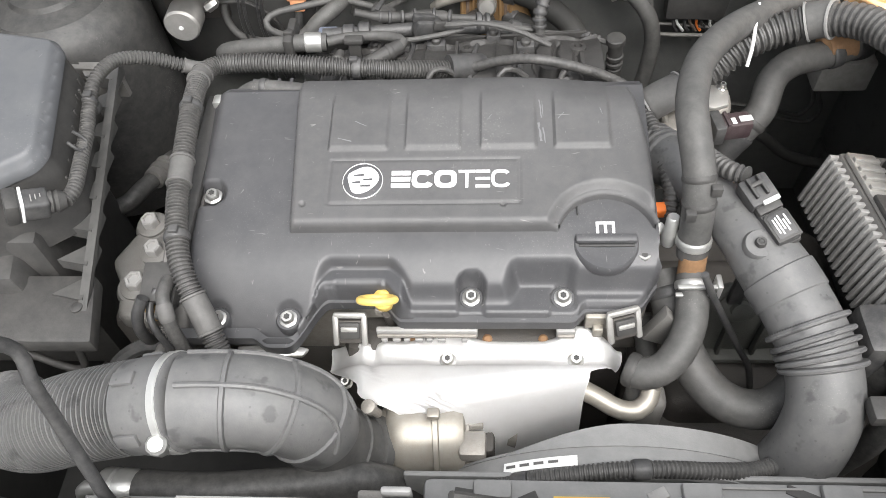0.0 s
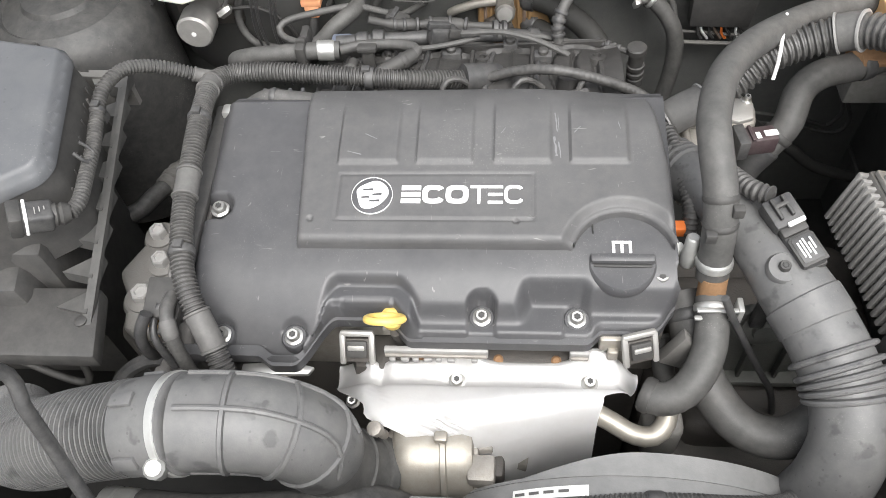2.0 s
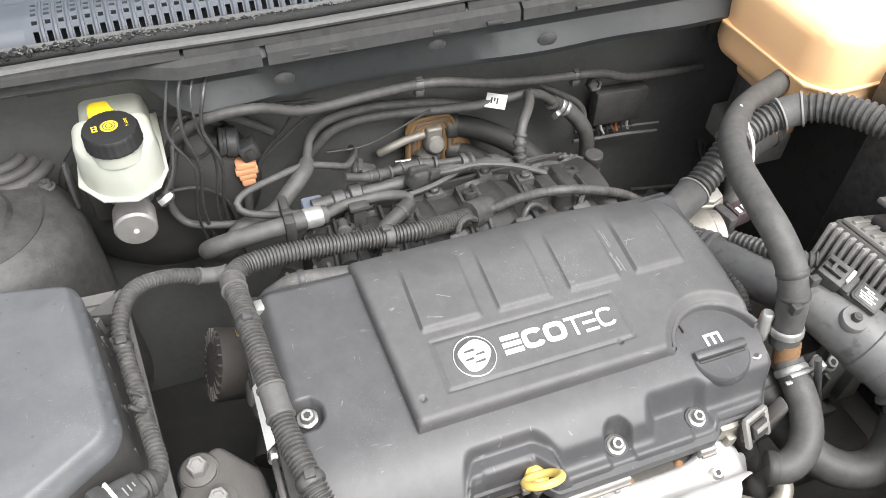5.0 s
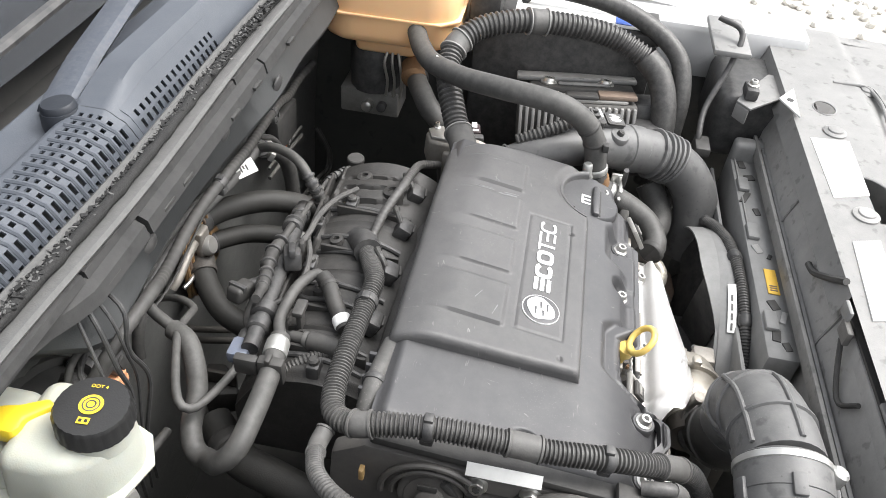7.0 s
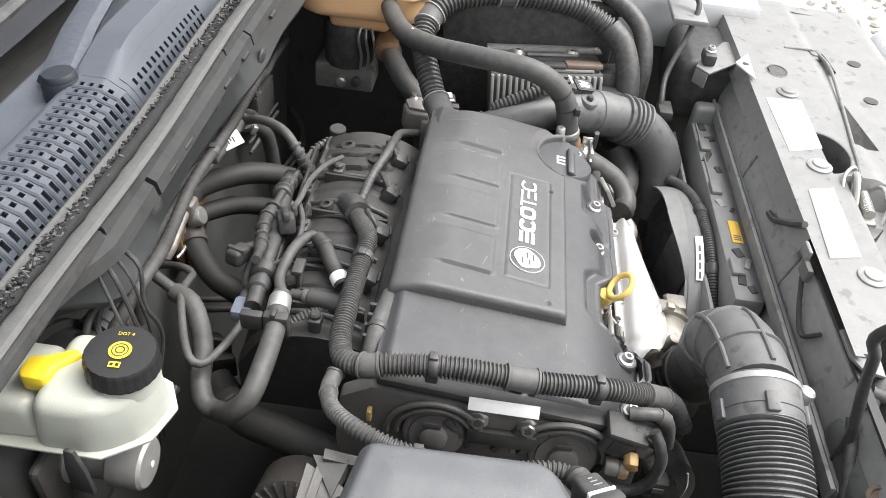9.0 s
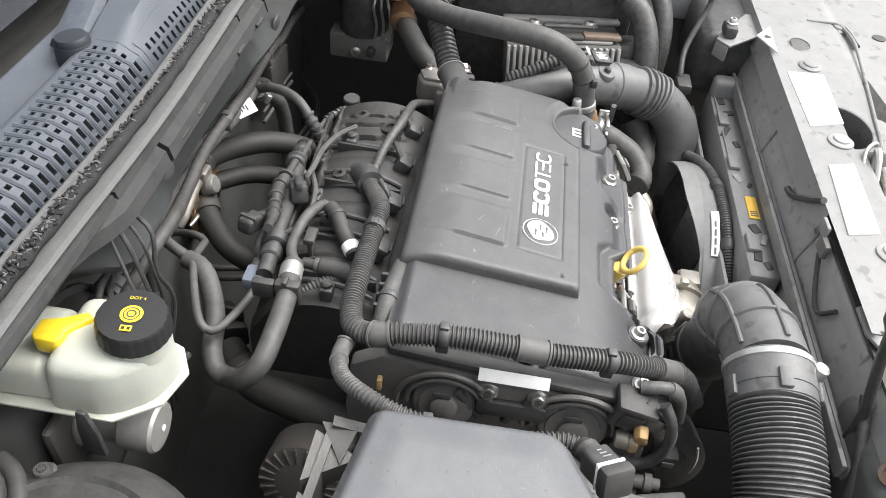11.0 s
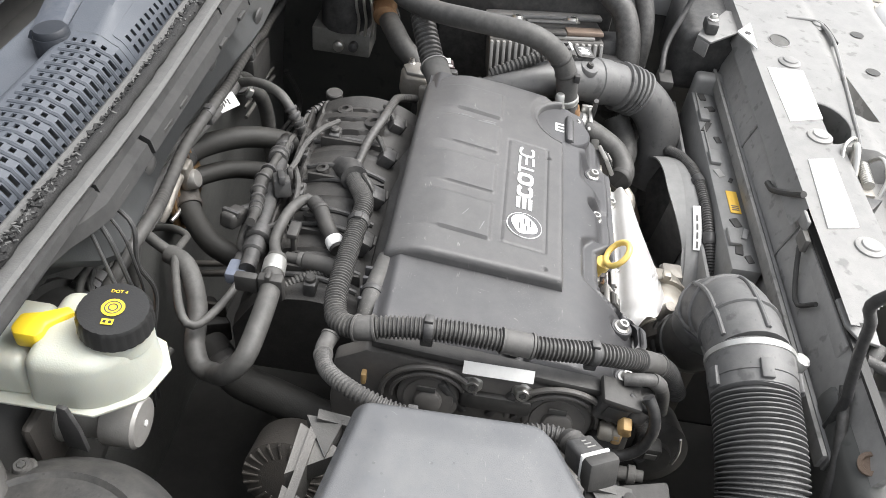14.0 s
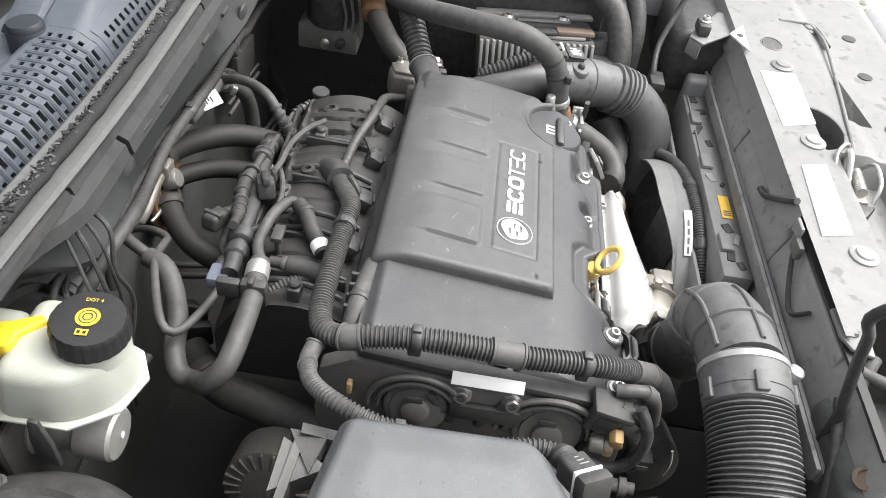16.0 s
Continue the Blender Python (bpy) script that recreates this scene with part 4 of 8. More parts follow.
def cover_height(x, y):
    z = 0.850 + 0.17 * y - 0.015 * (max(0.0, y - 0.056) / 0.045) ** 2 - 0.010 * ease(0.06, 0.20, x) * ease(0.04, 0.10, y)
    for a, b in PADS:
        side = ease(a - 0.0015, a + 0.0015, x) * (1 - ease(b - 0.0015, b + 0.003, x))
        z += 0.0034 * side * ease(-0.0035, 0.0015, y) * (1 - ease(0.045, 0.080, y))
    # fine line round the badge
    q = max(abs(x + 0.016) - 0.093, abs(y + 0.038) - 0.0245)
    z -= 0.0011 * (1 - ease(0.0006, 0.0022, abs(q)))
    for dx, dy in ((-0.133, -0.062), (0.061, -0.064)):
        z -= 0.0025 * (1 - ease(0.0015, 0.0035, math.hypot(x - dx, y - dy)))
    # rounded rims
    for d in (x - cover_left(y), cover_right(y) - x, y + 0.084, 0.104 - y):
        if d < 0.007:
            z -= 0.007 - math.sqrt(max(0.0, 0.007 ** 2 - (0.007 - max(0.0, d)) ** 2))
    d = math.hypot(x - 0.158, y + 0.096) - 0.0475
    z -= 0.006 * (1 - ease(0.002, 0.012, d))
    return z


def cover_keep(x, y):
    return cover_left(y) <= x <= cover_right(y) and math.hypot(x - 0.158, y + 0.096) > 0.0475


cover = thing("engine_cover", (0.02, 0.01, 0.80), "grained dark grey plastic engine cover with four raised pads", "engine cover")
shell = field(-0.158, 0.2065, -0.084, 0.104, 0.0015, cover_height, cover_keep, edge=lambda x, y: min(x - cover_left(y), cover_right(y) - x, math.hypot(x - 0.158, y + 0.096) - 0.0475))
rim_edges = [e for e in shell.edges if len(e.link_faces) == 1]
drop = {}
for e in rim_edges:
    for v in e.verts:
        if v not in drop:
            drop[v] = shell.verts.new((v.co.x, v.co.y, min(v.co.z - 0.004, 0.8205 + 0.14 * v.co.y)))
for e in rim_edges:
    a, b = e.verts
    shell.faces.new((a, b, drop[b], drop[a]))
part("shell", shell, COVER, cover, smooth=42)


arc = bmesh.new()
prev = None
for k in range(97):
    a = -0.6 + (math.pi + 1.2) * k / 96
    px, py = 0.158 + 0.0475 * math.cos(a), -0.096 + 0.0475 * math.sin(a)
    if py < -0.0835 or px > 0.2045:
        prev = None
        continue
    ring = []
    for r, dz in ((0.0460, None), (0.0460, -0.0085), (0.0475, -0.0055), (0.0505, -0.0047), (0.0505, -0.0075)):
        qx, qy = 0.158 + r * math.cos(a), -0.096 + r * math.sin(a)
        ring.append(arc.verts.new((qx, qy, 0.800 if dz is None else 0.850 + 0.17 * py + dz)))
    if prev:
        for j in range(4):
            arc.faces.new((prev[j], prev[j + 1], ring[j + 1], ring[j]))
    prev = ring
part("cap_cutout", arc, COVER, cover, smooth=60)


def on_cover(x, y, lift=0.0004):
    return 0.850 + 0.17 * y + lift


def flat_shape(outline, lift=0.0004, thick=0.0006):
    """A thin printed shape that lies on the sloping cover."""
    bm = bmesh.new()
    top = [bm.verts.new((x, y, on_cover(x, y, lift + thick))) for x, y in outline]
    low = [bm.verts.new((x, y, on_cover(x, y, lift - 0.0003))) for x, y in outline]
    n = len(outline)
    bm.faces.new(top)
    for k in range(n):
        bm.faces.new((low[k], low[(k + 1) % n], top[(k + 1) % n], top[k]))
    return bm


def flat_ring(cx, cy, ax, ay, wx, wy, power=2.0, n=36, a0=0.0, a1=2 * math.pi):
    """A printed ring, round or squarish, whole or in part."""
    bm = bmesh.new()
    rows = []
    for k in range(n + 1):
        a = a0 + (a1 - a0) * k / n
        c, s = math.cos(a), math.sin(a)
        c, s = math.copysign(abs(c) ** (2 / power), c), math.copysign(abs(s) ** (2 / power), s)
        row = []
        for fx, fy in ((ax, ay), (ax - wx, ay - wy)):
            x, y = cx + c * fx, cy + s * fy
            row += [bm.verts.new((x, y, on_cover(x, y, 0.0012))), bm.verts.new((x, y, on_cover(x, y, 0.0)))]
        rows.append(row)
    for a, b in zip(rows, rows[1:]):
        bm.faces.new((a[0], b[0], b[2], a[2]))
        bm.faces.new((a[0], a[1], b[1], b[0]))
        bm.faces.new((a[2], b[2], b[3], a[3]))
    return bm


badge = part("badge_disc", turned([(0.0195, -0.001), (0.0195, 0.0012), (0.0185, 0.0015)], (-0.0755, -0.038, 0.8435), (0, -0.17, 1), 40), VALVE, cover, "round dark badge")
part("badge_ring", flat_ring(-0.0755, -0.038, 0.0198, 0.0198, 0.0026, 0.0026), WHITE, badge, "white ring")
blob = [(-0.0755 + 0.0150 * math.cos(a) * (1 + 0.10 * math.sin(3 * a + 0.5)), -0.038 + 0.0145 * math.sin(a) * (1 + 0.14 * math.sin(2 * a))) for a in (2 * math.pi * k / 30 for k in range(30))]
part("badge_shape", flat_shape(blob, 0.0016, 0.0006), WHITE, badge, "plain white shape")
for dx, dy, w, h in ((-0.004, 0.005, 0.010, 0.0014), (0.005, 0.0, 0.009, 0.0014), (-0.006, -0.003, 0.008, 0.0014), (0.003, -0.007, 0.010, 0.0014)):
    x, y = -0.0755 + dx, -0.038 + dy
    part("badge_bar", flat_shape([(x - w / 2, y - h / 2), (x + w / 2, y - h / 2), (x + w / 2, y + h / 2 + 0.001), (x - w / 2, y + h / 2)], 0.0024, 0.0003), VALVE, badge, "dark bar")
# six white letters built of bars and rings, spelling ECOTEC
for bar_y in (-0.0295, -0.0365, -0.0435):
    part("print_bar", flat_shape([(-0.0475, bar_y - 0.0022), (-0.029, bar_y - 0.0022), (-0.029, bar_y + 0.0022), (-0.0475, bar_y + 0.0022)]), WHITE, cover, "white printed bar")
part("print_ring", flat_ring(-0.0170, -0.0365, 0.0105, 0.0095, 0.0050, 0.0042, 3.2, 30, 0.5, 5.8), WHITE, cover, "white printed letter")
part("print_ring", flat_ring(0.0055, -0.0365, 0.0108, 0.0095, 0.0050, 0.0042, 3.2), WHITE, cover, "white printed letter")
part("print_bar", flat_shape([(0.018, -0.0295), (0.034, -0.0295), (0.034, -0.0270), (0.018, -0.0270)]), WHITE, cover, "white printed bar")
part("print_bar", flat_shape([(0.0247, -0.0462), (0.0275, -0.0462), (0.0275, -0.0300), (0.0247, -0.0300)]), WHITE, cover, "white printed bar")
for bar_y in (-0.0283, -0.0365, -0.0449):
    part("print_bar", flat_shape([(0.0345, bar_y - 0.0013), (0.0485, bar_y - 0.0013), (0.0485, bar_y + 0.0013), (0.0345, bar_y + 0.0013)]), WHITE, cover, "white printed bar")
part("print_ring", flat_ring(0.0590, -0.0365, 0.0092, 0.0095, 0.0028, 0.0026, 3.0, 30, 0.6, 5.7), WHITE, cover, "white printed letter")

SCUFF = material("pale_worn_plastic", (0.17, 0.17, 0.174), 0.6, spread=0.25, dust=0.4, dust_color=(0.13, 0.13, 0.135), scale=260)
scuff_rng = random.Random(31)


def scuff(x0, y0, x1, y1, w, lift=0.0001):
    """A thin ragged worn mark between two places of the cover."""
    d = Vector((x1 - x0, y1 - y0))
    side = Vector((-d.y, d.x)).normalized() * w
    n = 7
    one = [Vector((x0, y0)) + d * k / n + side * scuff_rng.uniform(0.15, 1.0) for k in range(n + 1)]
    two = [Vector((x0, y0)) + d * k / n - side * scuff_rng.uniform(0.15, 1.0) for k in range(n, -1, -1)]
    part("scuff", flat_shape([(p.x, p.y) for p in one + two], lift, 0.00008), SCUFF, cover, "pale worn mark")


for mark in ((0.0985, 0.056, 0.1000, 0.034, 0.0010), (0.1010, 0.054, 0.1015, 0.036, 0.0005), (0.0965, 0.028, 0.0990, 0.006, 0.0017), (0.1010, 0.022, 0.1030, 0.004, 0.0008), (0.0935, 0.010, 0.0905, 0.004, 0.0008)):
    scuff(*mark)
for mark in ((0.116, 0.030, 0.122, 0.037, 0.0006), (0.158, 0.042, 0.160, 0.034, 0.0005), (-0.104, 0.010, -0.090, 0.006, 0.0007), (-0.088, 0.030, -0.076, 0.024, 0.0006), (0.046, 0.030, 0.050, 0.036, 0.0004)):
    scuff(*mark, 0.0035)

# oil filler cap
cap = thing("oil_filler_cap", (0.157, -0.092, 0.806), "black plastic oil filler cap with a grip bar", "oil cap")
ax = Vector((0, -0.17, 1)).normalized()
c0 = Vector((0.157, -0.091, 0.808))
part("pedestal", turned([(0.036, -0.03), (0.036, -0.016), (0.0345, -0.010), (0.032, -0.006)], c0, ax, 48), VALVE, cap)
part("disc", turned([(0.032, 0), (0.0325, 0.004), (0.031, 0.010), (0.029, 0.012), (0.012, 0.011), (0.001, 0.011)], c0, ax, 40), VALVE, cap)
mcap = Matrix.Translation(c0 + ax * 0.011) @ pose(0, 0, 0, -9.6 * -1, 0, 0)
part("grip", block((-0.029, -0.0045, -0.002), (0.029, 0.0045, 0.007), 0.003, mcap), VALVE, cap)
for dx in (-0.0075, 0.0, 0.0075):
    part("print_bar", block((dx - 0.0013, 0.0068, 0.0004), (dx + 0.0013, 0.0165, 0.0020), 0, mcap), WHITE, cap, "white printed mark")
part("print_bar", block((-0.0088, 0.0162, 0.0004), (0.0088, 0.0188, 0.0020), 0, mcap), WHITE, cap, "white printed mark")
part("grip_groove", block((-0.026, -0.0075, -0.001), (0.026, -0.0045, 0.0022), 0.001, mcap), DARK, cap)
part("index_line", block((-0.026, 0.024, -0.004), (-0.0248, 0.040, 0.020), 0.0003, Matrix.Translation(c0)), DARK, cap)

# dipstick
dip = thing("oil_dipstick", (-0.052, -0.140, 0.76), "yellow ring handle of the oil dipstick", "dipstick")
part("stem", turned([(0.006, 0), (0.0075, 0.004), (0.0075, 0.014), (0.0105, 0.016), (0.0105, 0.024), (0.006, 0.028)], (-0.053, -0.132, 0.766), (-0.02, -0.30, 1)), AMBER, dip)
ring_c, ring_d = V(-0.056, -0.151, 0.806), V(0, 0.65, -0.75)
ringp = [ring_c + V(1, 0, 0) * 0.0165 * math.cos(a) + ring_d * 0.0165 * math.sin(a) for a in (2 * math.pi * k / 16 for k in range(16))]
part("ring", sweep(ringp + [ringp[0]], 0.0036, 10), AMBER, dip)
part("tube", tube([(-0.052, -0.142, 0.768), (-0.05, -0.13, 0.70), (-0.05, -0.125, 0.60)], 0.005), IRON, dip)


def lifting_bracket(at, tilt, turn=0.0):
    """A pressed steel lifting eye with a window."""
    x, y, z = at
    ob = thing("lifting_bracket", (x, y, z - 0.03), "pressed grey steel engine lifting bracket", "bracket", "lifting brackets")
    m = pose(x, y, z, tilt, 0, turn)
    part("side", block((-0.017, -0.003, -0.022), (-0.011, 0.003, 0.010), 0.002, m), ECU_METAL, ob)
    part("side", block((0.011, -0.003, -0.022), (0.017, 0.003, 0.010), 0.002, m), ECU_METAL, ob)
    part("top_bar", block((-0.016, -0.003, 0.006), (0.016, 0.003, 0.012), 0.002, m), ECU_METAL, ob)
    part("foot_plate", block((-0.013, -0.001, -0.020), (0.013, 0.012, 0.004), 0.002, m), IRON, ob)
    part("rubber_pad", block((-0.010, -0.006, -0.014), (0.010, -0.001, 0.003), 0.002, m), DUSTY, ob)
    part("pad_bar", block((-0.008, -0.0078, -0.006), (0.008, -0.0055, -0.001), 0.001, m), ECU_METAL, ob, "bare metal bar")
    return ob


lifting_bracket((-0.088, -0.152, 0.764), -40)
lifting_bracket((0.173, -0.153, 0.774), -30, 16)
part("cast_lug", block((0.138, -0.150, 0.752), (0.164, -0.130, 0.772), 0.003), WARM_CAST, engine, "bright cast lug")
part("cast_lug", block((0.146, -0.156, 0.746), (0.156, -0.148, 0.760), 0.002), WARM_CAST, engine, "bright cast lug")

# exhaust heat shield
SHIELD_LINE = ((-0.149, 0.716), (-0.153, 0.733), (-0.159, 0.737), (-0.165, 0.731), (-0.177, 0.730), (-0.182, 0.738), (-0.197, 0.741), (-0.213, 0.738), (-0.228, 0.730), (-0.240, 0.714), (-0.2495, 0.688), (-0.258, 0.645), (-0.268, 0.560), (-0.275, 0.460))


SHIELD_CURVE = spline([(0.0, y, z) for y, z in SHIELD_LINE], 0.002)[0]


def shield_point(u, v):
    """u runs along the engine, v from the top edge down and outward."""
    k = v * (len(SHIELD_CURVE) - 1)
    i = min(int(k), len(SHIELD_CURVE) - 2)
    c = SHIELD_CURVE[i].lerp(SHIELD_CURVE[i + 1], k - i)
    y, z = c.y, c.z
    far = -y
    left = -0.119 + 0.040 * ease(0.180, 0.206, far) + 0.046 * ease(0.212, 0.235, far) + 0.040 * ease(0.232, 0.248, far) + 0.028 * ease(0.245, 0.256, far)
    right = 0.178 - 0.014 * ease(0.162, 0.190, far) - 0.022 * ease(0.188, 0.206, far) - 0.005 * ease(0.21, 0.247, far)
    x = left + (right - left) * u
    y = -0.180 - max(0.0, far - 0.180) * (1 - 0.62 * ease(-0.05, 0.17, x)) if far > 0.180 else y
    hump = math.exp(-((x - 0.006) / 0.021) ** 2) + math.exp(-((x - 0.136) / 0.021) ** 2)
    back = 1 - ease(0.160, 0.176, far)
    y += 0.010 * hump * back
    z += 0.014 * hump * back
    # the raised frame of the bolt ledge, and its two dips
    dip = math.exp(-((x - 0.006) / 0.014) ** 2) + math.exp(-((x - 0.131) / 0.014) ** 2)
    z -= 0.004 * dip * ease(0.160, 0.167, far) * (1 - ease(0.178, 0.184, far))
    # pillow at the turbine end, behind a crease
    end = 1 - ease(-0.120, -0.062, x)
    z -= 0.042 * end ** 2 + 0.006 * math.exp(-((x + 0.068) / 0.006) ** 2) * (1 - ease(0.180, 0.205, far))
    y += 0.014 * end ** 2
    z -= 0.020 * ease(0.150, 0.176, x) ** 2
    # wrinkles where the sheet folds into its lower half
    fold = math.exp(-((x + 0.004) / 0.022) ** 2) * math.exp(-((far - 0.219) / 0.011) ** 2)
    z += 0.0028 * math.sin((x * 0.75 - y) * 480) * fold
    z += 0.0012 * math.sin(x * 41 + far * 70) * ease(0.19, 0.21, far)
    return V(x, y, z)


sh = bmesh.new()
nu, nv = 120, 84
verts = [[sh.verts.new(shield_point(i / nu, j / nv)) for j in range(nv + 1)] for i in range(nu + 1)]
for i in range(nu):
    for j in range(nv):
        sh.faces.new((verts[i][j], verts[i + 1][j], verts[i + 1][j + 1], verts[i][j + 1]))
bmesh.ops.solidify(sh, geom=sh.faces[:], thickness=0.0015)
shield = thing("exhaust_heat_shield", (0.03, -0.19, 0.48), "bright pressed aluminium heat shield over the exhaust manifold", "heat shield")
part("sheet", sh, SHIELD, shield, smooth=75)
for x, y, z in ((0.006, -0.171, 0.7275), (0.131, -0.170, 0.7275), (-0.097, -0.186, 0.707)):
    screw(shield, (x, y, z), (0, -0.25, 1), 0.0050 if x > -0.05 else 0.0042)
gasket = thing("head_gasket_strip", (0.03, -0.150, 0.745), "bright steel gasket strip under the valve cover edge", "gasket")
for x0, x1 in ((-0.062, 0.036), (0.111, 0.129)):
    part("strip", block((x0, -0.160, 0.752), (x1, -0.154, 0.764), 0.0015), FIN_ALLOY, gasket)
    part("strip_lip", block((x0 + 0.001, -0.163, 0.756), (x1 - 0.001, -0.1601, 0.760), 0.001), CASTING, gasket)
for k, x in enumerate((-0.058, -0.047, -0.036, -0.025, -0.014, -0.003, 0.020)):
    part("tooth", block((x, -0.163, 0.747), (x + 0.006 + 0.002 * (k % 2), -0.155, 0.7525), 0.0012), FIN_ALLOY, gasket)
for x in (-0.03, 0.045, 0.10):
    part("stud", turned([(0.005, 0), (0.005, 0.014), (0.003, 0.016)], (x, -0.146, 0.722), (0, -0.4, 1), 10), RUST, gasket, "rusty stud")
solo("exhaust_manifold", block((-0.10, -0.165, 0.62), (0.14, -0.118, 0.735), 0.015), IRON, "dark cast iron exhaust manifold behind its heat shield", "manifold")

outlet = thing("turbine_outlet", (0.25, -0.225, 0.52), "rust-brown cast elbow at the end of the heat shield", "casting")
part("body", prism([(0.214, -0.203), (0.284, -0.201), (0.296, -0.222), (0.290, -0.250), (0.245, -0.254), (0.222, -0.248)], 0.52, 0.620, 0.006, 0.94, segments=3), BROWN_IRON, outlet)
part("boss", turned([(0.012, 0), (0.012, 0.010), (0.009, 0.013), (0.004, 0.013)], (0.255, -0.225, 0.618), (0, -0.1, 1), 16), BROWN_IRON, outlet)
part("flange", prism([(0.268, -0.208), (0.282, -0.206), (0.284, -0.240), (0.270, -0.242)], 0.619, 0.626, 0.002), BROWN_IRON, outlet)

# turbocharger
turbo = thing("turbocharger", (-0.02, -0.22, 0.58), "grimy cast turbocharger with a round compressor housing", "turbocharger")
tc_at, tc_ax = (-0.064, -0.230, 0.660), (1, 0.05, 0)
part("compressor", turned([(0.022, -0.014), (0.024, -0.012), (0.0265, -0.011), (0.0275, -0.007), (0.034, -0.005), (0.0395, -0.001), (0.0425, 0.006), (0.0430, 0.012), (0.0430, 0.028), (0.0415, 0.034), (0.0405, 0.038), (0.0405, 0.060), (0.0370, 0.068), (0.028, 0.070)], tc_at, tc_ax, 48), WARM_CAST, turbo)
part("clamp_ring", turned([(0.0405, 0.0385), (0.0455, 0.0395), (0.0455, 0.0440), (0.0405, 0.0450)], tc_at, tc_ax, 48), WARM_CAST, turbo)
part("clamp_tab", block((-0.029, -0.236, 0.708), (-0.017, -0.226, 0.716), 0.002), WARM_CAST, turbo)
part("inlet_pipe", turned([(0.025, -0.03), (0.025, 0.0)], (-0.066, -0.230, 0.660), tc_ax, 24), IRON, turbo)
part("centre_housing", turned([(0.026, 0), (0.026, 0.03), (0.034, 0.035), (0.034, 0.06)], (-0.005, -0.195, 0.640), (1, 0, -0.1), 20), CASTING, turbo)
part("actuator_rod", tube([(-0.01, -0.262, 0.665), (0.03, -0.262, 0.66), (0.06, -0.25, 0.65)], 0.0035), STEEL, turbo)
part("bolt", turned([(0.006, 0), (0.006, 0.03), (0.009, 0.031), (0.009, 0.038)], (-0.045, -0.262, 0.62), (0, -0.3, 1), 8), STEEL, turbo)

part("end_flange", turned([(0.020, 0.0), (0.0345, 0.001), (0.0345, 0.005), (0.030, 0.007)], (0.004, -0.228, 0.650), tc_ax, 40), CASTING, turbo)
for k in range(5):
    a = 0.35 + k * 0.62
    part("flange_bolt", turned([(0.0048, 0), (0.0048, 0.012), (0.003, 0.013)], (0.010, -0.228 - 0.029 * math.cos(a), 0.650 + 0.029 * math.sin(a)), tc_ax, 6), CASTING, turbo, smooth=20)
part("bearing_web", block((0.0, -0.262, 0.672), (0.026, -0.236, 0.690), 0.004), CASTING, turbo)
part("bearing_web", block((0.002, -0.250, 0.640), (0.034, -0.226, 0.668), 0.006), IRON, turbo)
part("actuator_arm", block((0.004, -0.268, 0.646), (0.050, -0.261, 0.653), 0.002), CASTING, turbo)
part("inlet_stud", turned([(0.0045, 0), (0.0045, 0.020), (0.0070, 0.021), (0.0070, 0.029), (0.0045, 0.030)], (-0.078, -0.222, 0.692), (-0.2, -0.2, 1), 10), CASTING, turbo, "dull stud")
turbo.location += Vector((0.018, -0.002, 0.026))

# intake elbow and corrugated air hose
ELB = [(-0.104, -0.2590, 0.742), (-0.106, -0.2595, 0.770), (-0.114, -0.2600, 0.797), (-0.141, -0.262, 0.821), (-0.172, -0.264, 0.829), (-0.205, -0.266, 0.831)]
BOOT = [(-0.062, -0.250, 0.690), (-0.076, -0.254, 0.702), (-0.090, -0.258, 0.718), (-0.100, -0.260, 0.738), (-0.105, -0.260, 0.760)]
elbow = thing("intake_elbow", (-0.13, -0.255, 0.70), "grey moulded rubber intake elbow with raised ribs", "intake elbow")


def elbow_r(f, i=0):
    return 0.0390 * (0.80 + 0.20 * math.sqrt(ease(-0.02, 0.22, f)))


part("body", sweep(spline(ELB, 0.004)[0], elbow_r, 28), ELBOW, elbow)
part("boot", sweep(spline(BOOT, 0.006)[0], lambda f, i: 0.031 + 0.006 * ease(0.1, 0.6, f), 28), RUBBER, elbow, "dark inlet boot")
part("boot_lip", band(BOOT, 0.02, 0.14, 0.0345, 28), RUBBER, elbow)
part("boot_lip", band(BOOT, 0.46, 0.53, 0.0385, 28), RUBBER, elbow)
for f in (0.30, 0.52, 0.76):
    c, d = along(ELB, f)
    r = elbow_r(f)
    part("rib", turned([(r - 0.001, -0.003), (r + 0.0025, -0.0015), (r + 0.0025, 0.0015), (r - 0.001, 0.003)], c, d, 32), ELBOW, elbow)
line, _ = spline(ELB, 0.006)
for a in (0.15, 1.25, 2.6, 4.4):
    pts = []
    for i, c in enumerate(line):
        f = i / (len(line) - 1)
        if 0.20 < f < 0.97:
            d = (line[min(i + 1, len(line) - 1)] - line[max(i - 1, 0)]).normalized()
            up = (V(0, -0.3, 1) - d * d.dot(V(0, -0.3, 1))).normalized()
            pts.append(c + (up * math.cos(a) + d.cross(up) * math.sin(a)) * (elbow_r(f) + 0.0005))
    part("long_rib", sweep(pts, 0.0026, 8), ELBOW, elbow)
HOSE = [(-0.200, -0.266, 0.831), (-0.254, -0.267, 0.819), (-0.301, -0.269, 0.805), (-0.35, -0.268, 0.780), (-0.40, -0.25, 0.745), (-0.44, -0.215, 0.70)]
part("cuff", band(HOSE, 0.0, 0.125, 0.0412, 32), ELBOW, elbow)
clamp = part("clamp_band", band(HOSE, 0.008, 0.042, 0.0424, 36), WHITE_METAL, elbow, "bright steel hose clamp")
